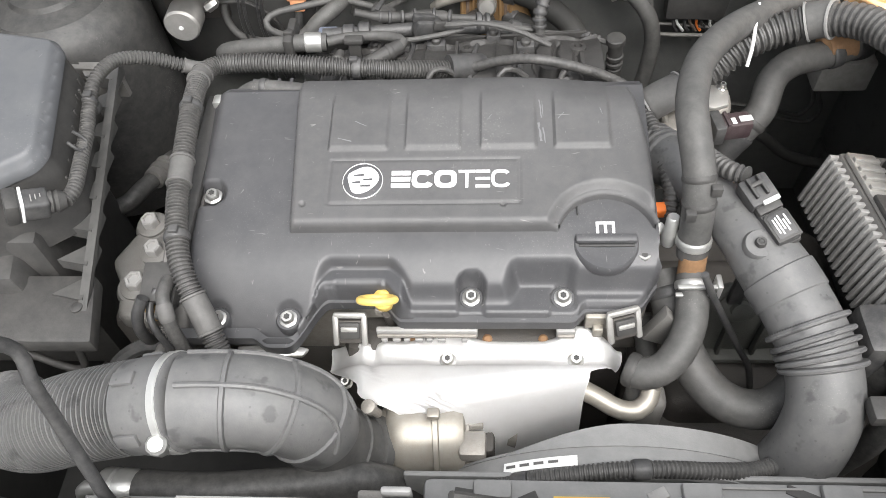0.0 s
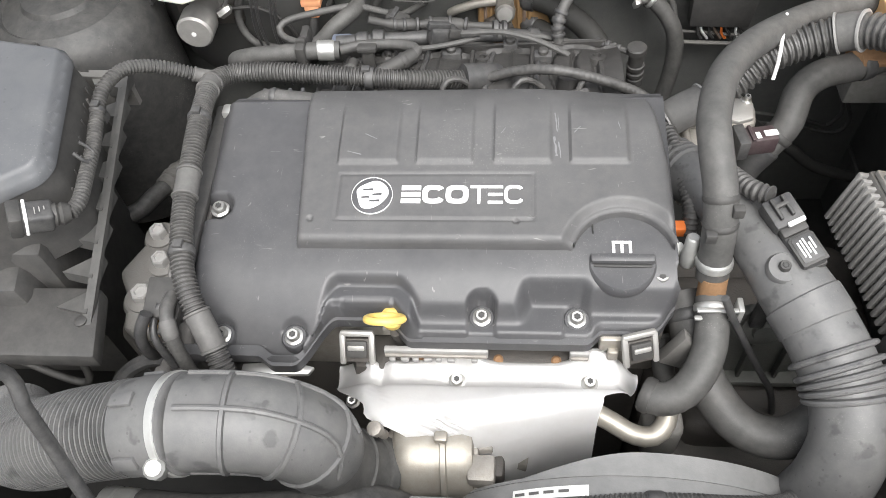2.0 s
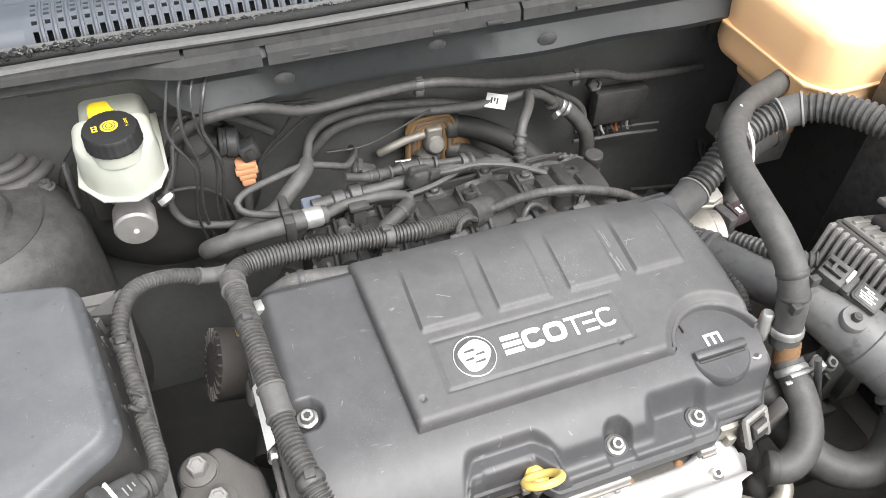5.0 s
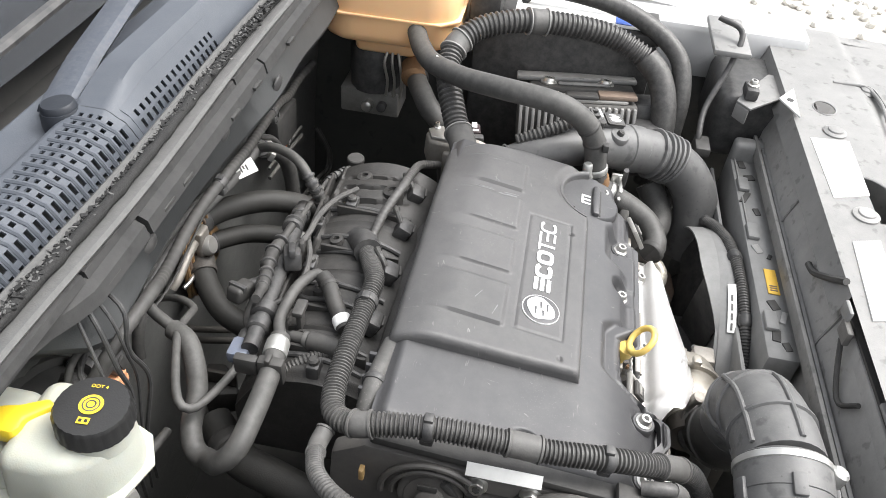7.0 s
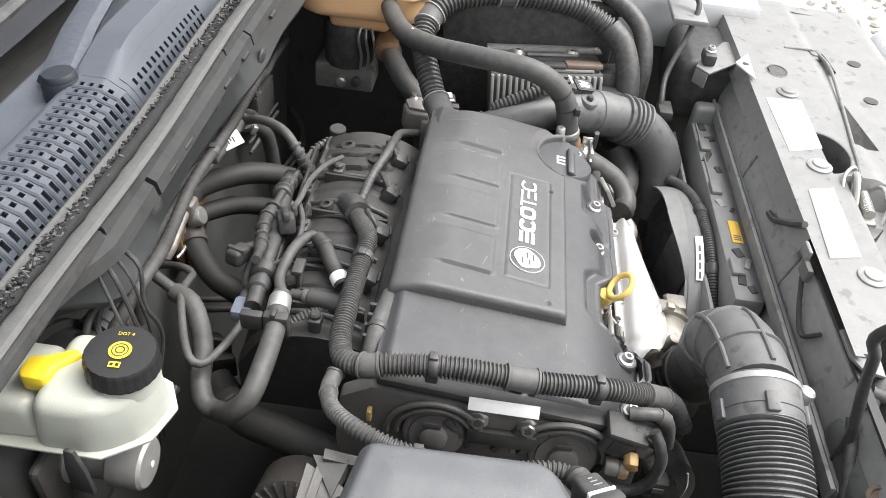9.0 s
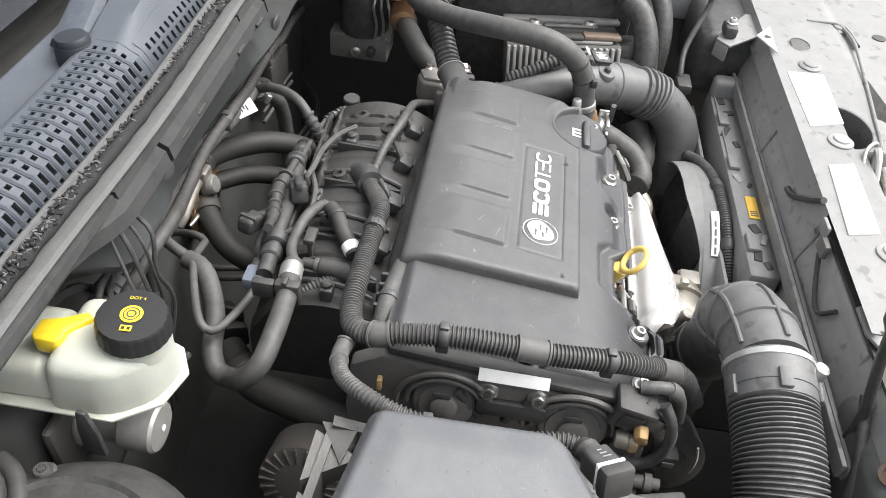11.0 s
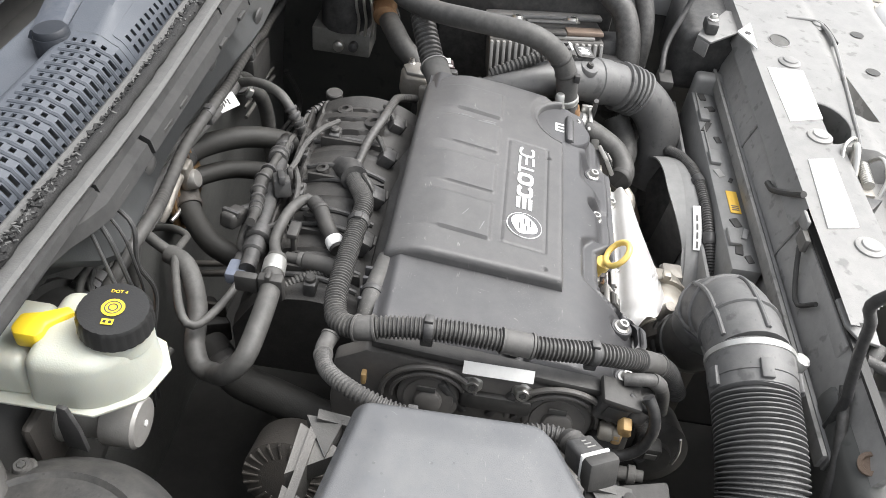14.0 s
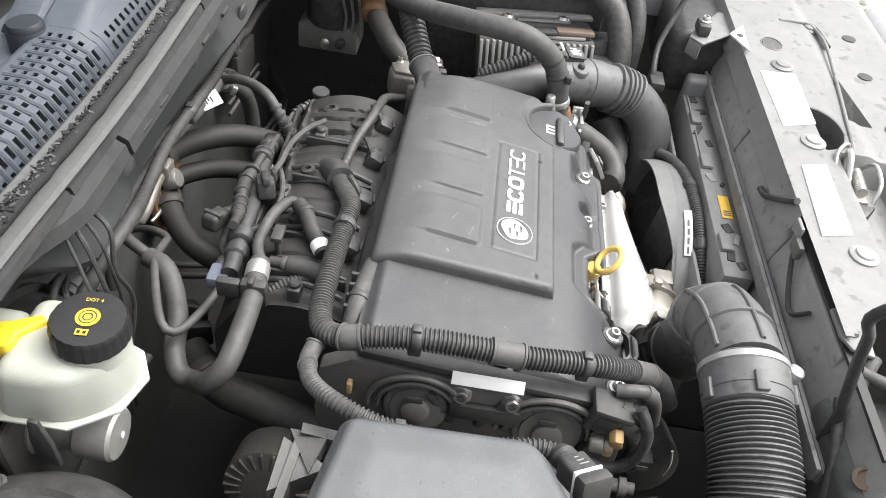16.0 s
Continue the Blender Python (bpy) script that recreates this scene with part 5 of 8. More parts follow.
part("clamp_screw", turned([(0.007, -0.012), (0.0085, -0.010), (0.0085, 0.008), (0.006, 0.011)], (-0.211, -0.3075, 0.838), (0.2, -0.3, 1), 10), WHITE_METAL, clamp)
air_hose = thing("intake_air_hose", (-0.30, -0.267, 0.70), "grey corrugated plastic air hose to the filter box", "air hose")
part("bellows", ribbed([(-0.245, -0.267, 0.8215)] + HOSE[1:], 0.0400, 0.0046, 0.15, 40), ELBOW, air_hose)
part("collar", band(HOSE, 0.10, 0.17, 0.0402, 36), ELBOW, air_hose)
for a in range(5):
    c, d = along(HOSE, 0.135)
    m = Matrix.Translation(c) @ d.to_track_quat("Z", "Y").to_matrix().to_4x4() @ Matrix.Rotation(a * 1.256 + 0.4, 4, "Z")
    part("collar_tab", block((0.039, -0.006, -0.012), (0.0440, 0.006, 0.008), 0.0015, m), ELBOW, air_hose)

# slack rubber pipe in front of the elbow
solo("bonnet_stay", tube([(-0.330, -0.46, 1.14), (-0.285, -0.345, 1.05), (-0.261, -0.300, 0.984), (-0.255, -0.311, 0.950), (-0.254, -0.319, 0.915), (-0.251, -0.328, 0.888), (-0.246, -0.339, 0.857), (-0.243, -0.346, 0.838), (-0.243, -0.349, 0.800), (-0.247, -0.344, 0.745), (-0.252, -0.344, 0.690)], 0.0050), STAY, "thin black stay rising beside the air hose to the bonnet", "bonnet stay")
solo("intercooler_hose", tube([(-0.26, -0.31, 0.745), (-0.19, -0.315, 0.755), (-0.12, -0.305, 0.745), (-0.06, -0.29, 0.72), (-0.02, -0.285, 0.66)], 0.017), CONDUIT, "black reinforced rubber hose under the intake elbow", "hose")
hc = thing("steel_hose_end", (-0.28, -0.31, 0.72), "crimped light steel hose end", "hose end")
part("ferrule", turned([(0.017, 0), (0.018, 0.003), (0.018, 0.012), (0.016, 0.014), (0.018, 0.016), (0.018, 0.03), (0.015, 0.034)], (-0.295, -0.308, 0.742), (1, -0.1, 0.1), 20), WHITE_METAL, hc)
part("bent_pipe", tube([(-0.29, -0.308, 0.742), (-0.315, -0.308, 0.738), (-0.32, -0.312, 0.72), (-0.305, -0.318, 0.70)], 0.007), WHITE_METAL, hc)
# ---------------------------------------------------------------- harness round the engine
material_tie = material("pale_tape_edge", (0.24, 0.236, 0.228), 0.6, dust=0.2)


def loom_thing(name, path, r, label, bands=(), clips=(), pitch=0.0038, mat=None, depth=0.20):
    xs = [sum(p[i] for p in path) / len(path) for i in range(3)]
    ob = thing(name, (xs[0], xs[1], min(p[2] for p in path)), label, "wiring harness")
    part("conduit", ribbed(path, r, pitch, depth, 16), mat or CONDUIT, ob)
    for f0, f1 in bands:
        b = part("tape_band", band(path, f0, f1, r * 1.07, 20), TAPE, ob, "grey tape wrap")
        for f in (f0, f1):
            c, d = along(path, f)
            part("cable_tie", turned([(r * 1.10, -0.0012), (r * 1.17, -0.001), (r * 1.17, 0.001), (r * 1.10, 0.0012)], c, d, 20), material_tie if r > 0.011 else TAPE, b)
    for f in clips:
        c, d = along(path, f)
        k = part("clip", band(path, f - 0.005, f + 0.007, r * 1.14, 16), PLASTIC, ob)
        part("clip_foot", block((-0.006, -0.006, -r - 0.008), (0.006, 0.006, -r + 0.002), 0.002, Matrix.Translation(c)), PLASTIC, k)
        part("clip_latch", block((-0.004, -0.004, r * 0.9), (0.005, 0.004, r * 1.35), 0.001, Matrix.Translation(c)), PLASTIC, k)
    return ob


FRONT = [(-0.192, -0.222, 0.745), (-0.199, -0.200, 0.785), (-0.211, -0.178, 0.808), (-0.227, -0.153, 0.828), (-0.238, -0.128, 0.842), (-0.246, -0.094, 0.850), (-0.252, -0.058, 0.8545), (-0.255, -0.018, 0.860), (-0.259, 0.034, 0.866), (-0.263, 0.080, 0.864), (-0.265, 0.106, 0.859), (-0.255, 0.127, 0.853), (-0.228, 0.136, 0.849), (-0.188, 0.138, 0.846), (-0.149, 0.139, 0.841), (-0.103, 0.139, 0.836), (-0.063, 0.140, 0.832), (-0.019, 0.156, 0.817), (0.014, 0.169, 0.805)]


def share(path, y):
    """Share of the way at which a line first comes to a place in y."""
    line, _ = spline(path, 0.004)
    return next(i for i, p in enumerate(line) if p.y >= y) / (len(line) - 1)


loom_thing("engine_harness", FRONT, 0.0108, "thick black corrugated wiring harness round the valve cover", bands=((share(FRONT, -0.186), share(FRONT, -0.160)), (share(FRONT, -0.050), share(FRONT, -0.026)), (share(FRONT, 0.090), share(FRONT, 0.108))), clips=(share(FRONT, -0.112), share(FRONT, 0.045), 0.82))
solo("harness_boot", tube([(0.0, 0.163, 0.812), (0.02, 0.172, 0.806), (0.035, 0.185, 0.795)], 0.0165), PLASTIC, "black rubber boot on the end of the harness", "boot")
SIDE = [(-0.268, 0.132, 0.846), (-0.286, 0.134, 0.846), (-0.322, 0.123, 0.869), (-0.349, 0.100, 0.886), (-0.362, 0.068, 0.886), (-0.362, 0.036, 0.876), (-0.358, 0.005, 0.869), (-0.354, -0.030, 0.866), (-0.349, -0.062, 0.866), (-0.352, -0.080, 0.867)]
loom_thing("sensor_cable", SIDE, 0.0075, "thin corrugated black sensor cable over the filter box", bands=((0.0, 0.10),), clips=(0.56,), pitch=0.004)
loom_thing("branch_harness", [(-0.262, -0.165, 0.79), (-0.258, -0.175, 0.77), (-0.250, -0.185, 0.74), (-0.245, -0.19, 0.70)], 0.009, "short corrugated branch of the wiring harness", pitch=0.004)

# ---------------------------------------------------------------- timing end
TAPE_BLACK = material("dusted_cap_plastic", (0.105, 0.100, 0.095), 0.50, dust=0.5, dust_color=(0.19, 0.18, 0.165), scale=30)
timing = thing("timing_cover", (-0.255, -0.02, 0.45), "dusty black timing cover with two round cam caps", "timing cover")
tc = prism([(0.135, 0.0), (0.13, 0.07), (0.10, 0.09), (-0.13, 0.07), (-0.165, 0.04), (-0.17, -0.05), (-0.13, -0.35), (0.10, -0.35)], -0.010, 0.008, 0.004, m=Matrix.Translation((-0.252, 0.0, 0.735)) @ Matrix(((0, 0, 1, 0), (1, 0, 0, 0), (0, 1, 0, 0), (0, 0, 0, 1))))
part("plate", tc, TAPE_BLACK, timing)
part("top_edge", block((-0.262, -0.17, 0.822), (-0.245, 0.10, 0.832), 0.003, Matrix.Translation((0, 0, 0.78)) @ Matrix.Rotation(0.10, 4, "X") @ Matrix.Translation((0, 0, -0.782))), DUSTY, timing)
for y, z, r in ((0.0365, 0.773, 0.0245), (-0.090, 0.767, 0.0270)):
    c = part("cam_cap", turned([(r + 0.006, -0.008), (r + 0.006, 0.004), (r + 0.003, 0.006), (r, 0.006), (r * 0.98, 0.008), (r * 0.56, 0.0085), (r * 0.54, 0.013), (r * 0.46, 0.0145), (0.001, 0.0145)], (-0.262, y, z), (-1, 0, 0.25), 36), TAPE_BLACK, timing)
    part("cap_slot", block((-0.001, -0.009, -0.003), (0.001, 0.009, 0.003), 0.0006, Matrix.Translation((-0.2712, y + 0.003, z + r * 0.78)) @ Matrix.Rotation(0.25, 4, "Y")), DARK, c)
    part("rim_ring", turned([(r + 0.0085, -0.008), (r + 0.0085, 0.001), (r + 0.0055, 0.002)], (-0.262, y, z), (-1, 0, 0.12), 36), IRON, c)
for y, z, r in ((0.0365, 0.773, 0.0245), (-0.090, 0.767, 0.0270)):
    for grow, tube_r in ((0.012, 0.0022), (0.022, 0.0030)):
        hood = [V(-0.266, y + (r + grow) * math.cos(a), z + (r + grow) * math.sin(a)) for a in (-0.1 + 3.3 * k / 20 for k in range(21))]
        part("hood_rib", sweep(hood, tube_r, 8), TAPE_BLACK, timing)
part("centre_web", block((-0.270, -0.062, 0.770), (-0.262, 0.006, 0.792), 0.003), DUSTY, timing)
for y, z in ((-0.003, 0.801), (-0.051, 0.800)):
    screw(timing, (-0.262, y, z), (-1, 0, 0.3), 0.0062)
for y in (0.015, -0.035, -0.06):
    part("strut", block((-0.268, y - 0.004, 0.755), (-0.258, y + 0.004, 0.80), 0.002, Matrix.Translation((0, y, 0.78)) @ Matrix.Rotation(0.5 if y < 0 else -0.6, 4, "X") @ Matrix.Translation((0, -y, -0.78))), PLASTIC, timing)
part("label", block((-0.033, -0.0005, -0.006), (0.033, 0.0005, 0.006), 0.0002, pose(-0.266, -0.0245, 0.828, -40, 0, -90)), PAPER, timing, "white paper strip label")

TAN = material("tan_plastic", (0.46, 0.30, 0.13), 0.5, dust=0.4, dust_color=(0.2, 0.15, 0.09), scale=60)
vvt = thing("cam_sensor", (-0.27, -0.14, 0.74), "black cam sensor with a broken tan connector and cable loop", "sensor")
sm = Matrix.Translation((-0.262, -0.137, 0.806)) @ Matrix.Rotation(0.25, 4, "X")
part("body", block((-0.012, -0.016, -0.018), (0.012, 0.016, 0.014), 0.004, sm, segments=3), PLASTIC, vvt)
part("visor", block((-0.016, -0.020, 0.010), (0.014, 0.020, 0.018), 0.003, sm), DUSTY, vvt)
part("recess", block((-0.0135, -0.010, -0.010), (-0.0115, 0.010, 0.006), 0.001, sm), DARK, vvt)
part("sleeve", turned([(0.008, 0), (0.0095, 0.002), (0.0095, 0.012), (0.008, 0.013), (0.0085, 0.015), (0.0085, 0.020)], (-0.272, -0.130, 0.772), (-0.1, -1, 0.05), 18), WARM_CAST, vvt)
part("connector", prism([(-0.006, -0.012), (0.005, -0.014), (0.008, -0.004), (0.003, 0.002), (0.008, 0.010), (0.001, 0.018), (-0.007, 0.013), (-0.004, 0.002)], -0.006, 0.007, 0.0025, m=Matrix.Translation((-0.276, -0.152, 0.786)) @ Matrix.Rotation(1.2, 4, "Y") @ Matrix.Rotation(1.3, 4, "Z")), TAN, vvt, "broken tan connector")
part("connector_ear", block((-0.282, -0.152, 0.764), (-0.270, -0.142, 0.778), 0.003), TAN, vvt, "broken tan connector")
part("base_boss", turned([(0.016, -0.02), (0.016, 0.004), (0.012, 0.008), (0.005, 0.009)], (-0.270, -0.140, 0.748), (-0.8, -0.2, 0.4), 20), MANIFOLD, vvt)
part("cable", tube([(-0.268, -0.163, 0.828), (-0.276, -0.172, 0.814), (-0.280, -0.176, 0.795), (-0.282, -0.173, 0.770), (-0.283, -0.162, 0.754), (-0.282, -0.148, 0.748), (-0.276, -0.134, 0.750)], 0.0056, 12), STAY, vvt)
TAPED = [(-0.250, -0.142, 0.826), (-0.250, -0.158, 0.829), (-0.247, -0.170, 0.826), (-0.243, -0.182, 0.812), (-0.238, -0.190, 0.790), (-0.234, -0.196, 0.765)]
part("taped_lead", tube(TAPED, 0.0065, 12), CONDUIT, vvt, "taped grey lead")
part("tape_band", band(TAPED, 0.3, 0.46, 0.0076, 14), TAPE, vvt)
part("lead", tube([(-0.262, -0.148, 0.820), (-0.268, -0.160, 0.812), (-0.266, -0.175, 0.800), (-0.256, -0.185, 0.770)], 0.0036, 10), STAY, vvt)
part("lower_stud", turned([(0.007, 0), (0.007, 0.010), (0.0095, 0.011), (0.0095, 0.018), (0.006, 0.019), (0.006, 0.026)], (-0.286, -0.158, 0.726), (-0.1, -1, 0.1), 12), MOUNT, vvt)
hp = thing("coolant_pump", (-0.235, -0.20, 0.62), "black plastic pump housing deep beside the timing cover", "pump")
part("drum", turned([(0.040, -0.03), (0.040, 0.010), (0.036, 0.014), (0.020, 0.016), (0.018, 0.022), (0.006, 0.023)], (-0.225, -0.205, 0.690), (-1, -0.1, 0.3), 32), DUSTY, hp)
part("rim_wire", tube([(-0.248, -0.222, 0.742), (-0.250, -0.226, 0.722), (-0.250, -0.225, 0.700)], 0.0014, 6), STEEL, hp)
part("block", block((-0.262, -0.205, 0.716), (-0.244, -0.180, 0.736), 0.004), DUSTY, hp)
part("label", block((-0.2635, -0.200, 0.722), (-0.2622, -0.188, 0.730), 0.0003), MOUNT, hp)

# engine mount
mount = thing("engine_mount", (-0.32, -0.06, 0.60), "grey cast engine mount with large bolts", "engine mount")
part("bracket", prism([(-0.372, -0.052), (-0.345, 0.008), (-0.315, 0.020), (-0.280, -0.02), (-0.270, -0.100), (-0.300, -0.128), (-0.345, -0.125), (-0.352, -0.085)], 0.706, 0.734, 0.008, segments=3), MOUNT, mount)
part("boss", turned([(0.026, -0.05), (0.025, -0.004), (0.022, 0.0)], (-0.330, -0.087, 0.735), (0, -0.05, 1), 28), MOUNT, mount)
part("boss", turned([(0.022, -0.05), (0.021, -0.004), (0.018, 0.0)], (-0.336, -0.005, 0.735), (0, -0.05, 1), 28), MOUNT, mount)
part("foot", block((-0.36, -0.12, 0.55), (-0.28, 0.0, 0.714), 0.01), IRON, mount)
for x, y, r in ((-0.330, -0.087, 0.0095), (-0.336, -0.005, 0.0085), (-0.322, -0.043, 0.0085)):
    part("washer", turned([(r * 2.0, 0), (r * 2.0, 0.003), (r * 1.8, 0.004)], (x, y, 0.735), (0, -0.05, 1), 24), MOUNT, mount)
    part("bolt", turned([(r * 1.15, 0), (r * 1.15, 0.010), (r * 1.0, 0.012), (r * 0.7, 0.012), (r * 0.6, 0.010)], (x, y, 0.738), (0, -0.05, 1), 6), FIN_ALLOY, mount, smooth=20)
part("arch", tube([(-0.362, -0.19, 0.66), (-0.345, -0.165, 0.70), (-0.315, -0.150, 0.715), (-0.275, -0.150, 0.718)], 0.008, 8), PLASTIC, mount)
part("arm", block((-0.30, -0.165, 0.66), (-0.25, -0.12, 0.72), 0.008), PLASTIC, mount)

alt = thing("alternator", (-0.27, 0.17, 0.58), "finned alternator deep beside the engine", "alternator")
part("housing", turned([(0.038, 0), (0.042, 0.006), (0.044, 0.05), (0.034, 0.053), (0.02, 0.054)], (-0.262, 0.172, 0.640), (-1, 0, 0.35), 32), IRON, alt)
for k in range(22):
    a = 2 * math.pi * k / 22
    q = Matrix.Translation((-0.262, 0.172, 0.640)) @ V(-1, 0, 0.35).to_track_quat("Z", "Y").to_matrix().to_4x4() @ Matrix.Rotation(a, 4, "Z")
    part("fin", block((0.026, -0.0012, 0.044), (0.0430, 0.0012, 0.0545), 0.0005, q), IRON, alt)

# ---------------------------------------------------------------- air filter box
airbox = thing("air_filter_box", (-0.48, -0.02, 0.55), "black air filter box with a smooth slate lid", "air filter box")


GUSSET = material("dusty_gusset_plastic", (0.060, 0.059, 0.057), 0.6, dust=0.5, dust_color=(0.13, 0.125, 0.115), scale=30)


def lid_inside(x, y):
    """How far inside the lid's outline a place lies, with rounded corners."""
    a = -0.3703 - 0.137 * (y + 0.0547) - x
    b = ((y + 0.0547) - 0.58 * (x + 0.3703)) / 1.156
    c = 0.0811 - 0.17 * (x + 0.3889) - y
    for p, q, r in ((a, b, 0.012), (a, c, 0.007)):
        if p < r and q < r:
            return r - math.hypot(r - p, r - q)
    return min(a, b, c, y + 0.130)


def lid_height(x, y):
    d = lid_inside(x, y)
    z = 0.9125 + 0.175 * (y + 0.05)
    return z - 0.010 * (1 - ease(-0.004, 0.007, d)) ** 2 - 0.003 * (1 - ease(0.0, 0.03, d))


lid_skin = field(-0.60, -0.352, -0.136, 0.128, 0.0022, lid_height, lambda x, y: lid_inside(x, y) > -0.004, edge=lambda x, y: lid_inside(x, y) + 0.004)
lid_rim = [e for e in lid_skin.edges if len(e.link_faces) == 1]
lid_low, wall_top, wall_low = {}, {}, {}
lid_wall = bmesh.new()
for e in lid_rim:
    for v in e.verts:
        if v not in lid_low:
            h = 0.0004
            g = Vector((lid_inside(v.co.x + h, v.co.y) - lid_inside(v.co.x - h, v.co.y), lid_inside(v.co.x, v.co.y + h) - lid_inside(v.co.x, v.co.y - h), 0))
            out = -g.normalized() if g.length > 0 else Vector((0, 0, 0))
            lid_low[v] = lid_skin.verts.new(v.co + out * 0.001 - Vector((0, 0, 0.009)))
            wall_top[v] = lid_wall.verts.new(v.co - out * 0.001 - Vector((0, 0, 0.008)))
            wall_low[v] = lid_wall.verts.new((v.co.x + out.x * 0.008, v.co.y + out.y * 0.008, 0.820 + 0.25 * v.co.y))
for e in lid_rim:
    a, b = e.verts
    lid_skin.faces.new((a, b, lid_low[b], lid_low[a]))
    lid_wall.faces.new((wall_top[a], wall_top[b], wall_low[b], wall_low[a]))
part("lid", lid_skin, LID, airbox, smooth=60)
part("lid_wall", lid_wall, DUSTY, airbox, "dusty black side wall under the lid", smooth=60)
for y in (0.052, -0.012):
    x = -0.3695 - 0.137 * (y + 0.0547)
    z = 0.866 + 0.25 * (y - 0.05)
    frame_bm = block((x + 0.004, y - 0.009, z - 0.010), (x + 0.007, y - 0.006, z + 0.012), 0.0006)
    join(frame_bm, block((x + 0.004, y + 0.006, z - 0.007), (x + 0.007, y + 0.009, z + 0.015), 0.0006), block((x + 0.004, y - 0.006, z - 0.010), (x + 0.008, y + 0.006, z - 0.006), 0.0006))
    part("lid_clip", frame_bm, GUSSET, airbox)
for k in range(7):
    y = 0.070 - 0.019 * k
    x = -0.3690 - 0.137 * (y + 0.0547)
    part("wall_rib", block((x - 0.004, y - 0.0015, 0.830 + 0.25 * y), (x + 0.006, y + 0.0015, 0.872 + 0.22 * y), 0.001), DUSTY, airbox)
SLANT = Matrix(((1, -0.248, 0, -0.034), (0, 1, 0, 0), (0, 0, 1, 0), (0, 0, 0, 1)))


def slanted(bm):
    """The filter box stands askew in plan."""
    bmesh.ops.transform(bm, matrix=SLANT, verts=bm.verts)
    return bm


RAIL_A, RAIL_B = V(-0.364, 0.120, 0.0), V(-0.345, -0.168, 0.0)


def plate(p, q, z0, z1, thick, skew=0.0):
    """An upright plate between two places in plan."""
    d = (q - p).normalized()
    n = V(-d.y, d.x, 0) * thick / 2
    bm = bmesh.new()
    low = [bm.verts.new((a.x, a.y, z0 + k)) for a, k in ((p - n, skew), (q - n, 0), (q + n, 0), (p + n, skew))]
    top = [bm.verts.new((a.x, a.y, z1 + k)) for a, k in ((p - n, skew), (q - n, 0), (q + n, 0), (p + n, skew))]
    bm.faces.new(low[::-1])
    bm.faces.new(top)
    for k in range(4):
        bm.faces.new((low[k], low[(k + 1) % 4], top[(k + 1) % 4], top[k]))
    return bm


part("outer_rail", plate(RAIL_A, RAIL_B, 0.780, 0.786, 0.009, 0.080), GUSSET, airbox, smooth=0)
part("rear_rail", plate(RAIL_A, V(-0.60, 0.136, 0), 0.82, 0.860, 0.007), MOUNT, airbox, "dusty rear edge of the box", smooth=0)
part("body", slanted(block((-0.60, -0.100, 0.58), (-0.385, 0.110, 0.828), 0.010)), DUSTY, airbox)
for k in range(8):
    a = RAIL_A.lerp(RAIL_B, (k + 0.25) / 8.3)
    inner = V(a.x - 0.034, a.y - 0.004, 0)
    z = 0.861 - 0.0095 * k
    g = bmesh.new()
    ring = [(a.x, a.y + 0.018), (a.x, a.y - 0.012), (inner.x, inner.y)]
    low = [g.verts.new((x, y, z - 0.016)) for x, y in ring]
    top = [g.verts.new((x, y, z if m < 2 else z - 0.002)) for m, (x, y) in enumerate(ring)]
    g.faces.new(low)
    g.faces.new(top[::-1])
    for m in range(3):
        g.faces.new((low[m], low[(m + 1) % 3], top[(m + 1) % 3], top[m]))
    part("gusset", g, GUSSET, airbox, smooth=0)
for k in range(2):
    x = -0.405 - 0.055 * k
    g = bmesh.new()
    ring = [(x + 0.036, 0.133), (x - 0.010, 0.134), (x + 0.016, 0.094)]
    low = [g.verts.new((x, y, 0.835)) for x, y in ring]
    top = [g.verts.new((x, y, 0.857)) for x, y in ring]
    g.faces.new(low)
    g.faces.new(top[::-1])
    for m in range(3):
        g.faces.new((low[m], low[(m + 1) % 3], top[(m + 1) % 3], top[m]))
    part("gusset", g, MOUNT, airbox, smooth=0)
part("front_shelf", slanted(block((-0.56, -0.188, 0.768), (-0.339, -0.110, 0.790), 0.005)), DUSTY, airbox)
part("pin", turned([(0.006, 0), (0.006, 0.004), (0.004, 0.005)], (-0.352, -0.150, 0.788), (0, 0, 1), 14), DUSTY, airbox)
part("front_step", slanted(block((-0.56, -0.137, 0.756), (-0.402, -0.070, 0.812), 0.012, taper=0.15)), DUSTY, airbox)
part("spring_clip", tube([(-0.362, -0.02, 0.885), (-0.353, -0.02, 0.872), (-0.353, -0.005, 0.872), (-0.362, -0.005, 0.885)], 0.0018), PLASTIC, airbox)
part("corner_rib", tube([(-0.433, -0.167, 0.74), (-0.393, -0.172, 0.71), (-0.373, -0.172, 0.71), (-0.368, -0.167, 0.74)], 0.004), DUSTY, airbox)
maf = thing("air_sensor_plug", (-0.40, -0.10, 0.87), "black sensor plug with a white print on the filter box", "connector")
lid_way = V(0.80, 0.46, -0.34).normalized()
lid_up = (V(-0.25, -0.25, 1) - lid_way * lid_way.dot(V(-0.25, -0.25, 1))).normalized()
m = Matrix.Translation((-0.370, -0.090, 0.877)) @ Matrix((lid_way, lid_up.cross(lid_way), lid_up)).transposed().to_4x4()
part("body", block((-0.024, -0.012, -0.012), (0.010, 0.012, 0.010), 0.004, m, segments=3), PLASTIC, maf)
part("collar", block((-0.028, -0.0135, -0.0135), (-0.016, 0.0135, 0.0125), 0.003, m), DUSTY, maf)
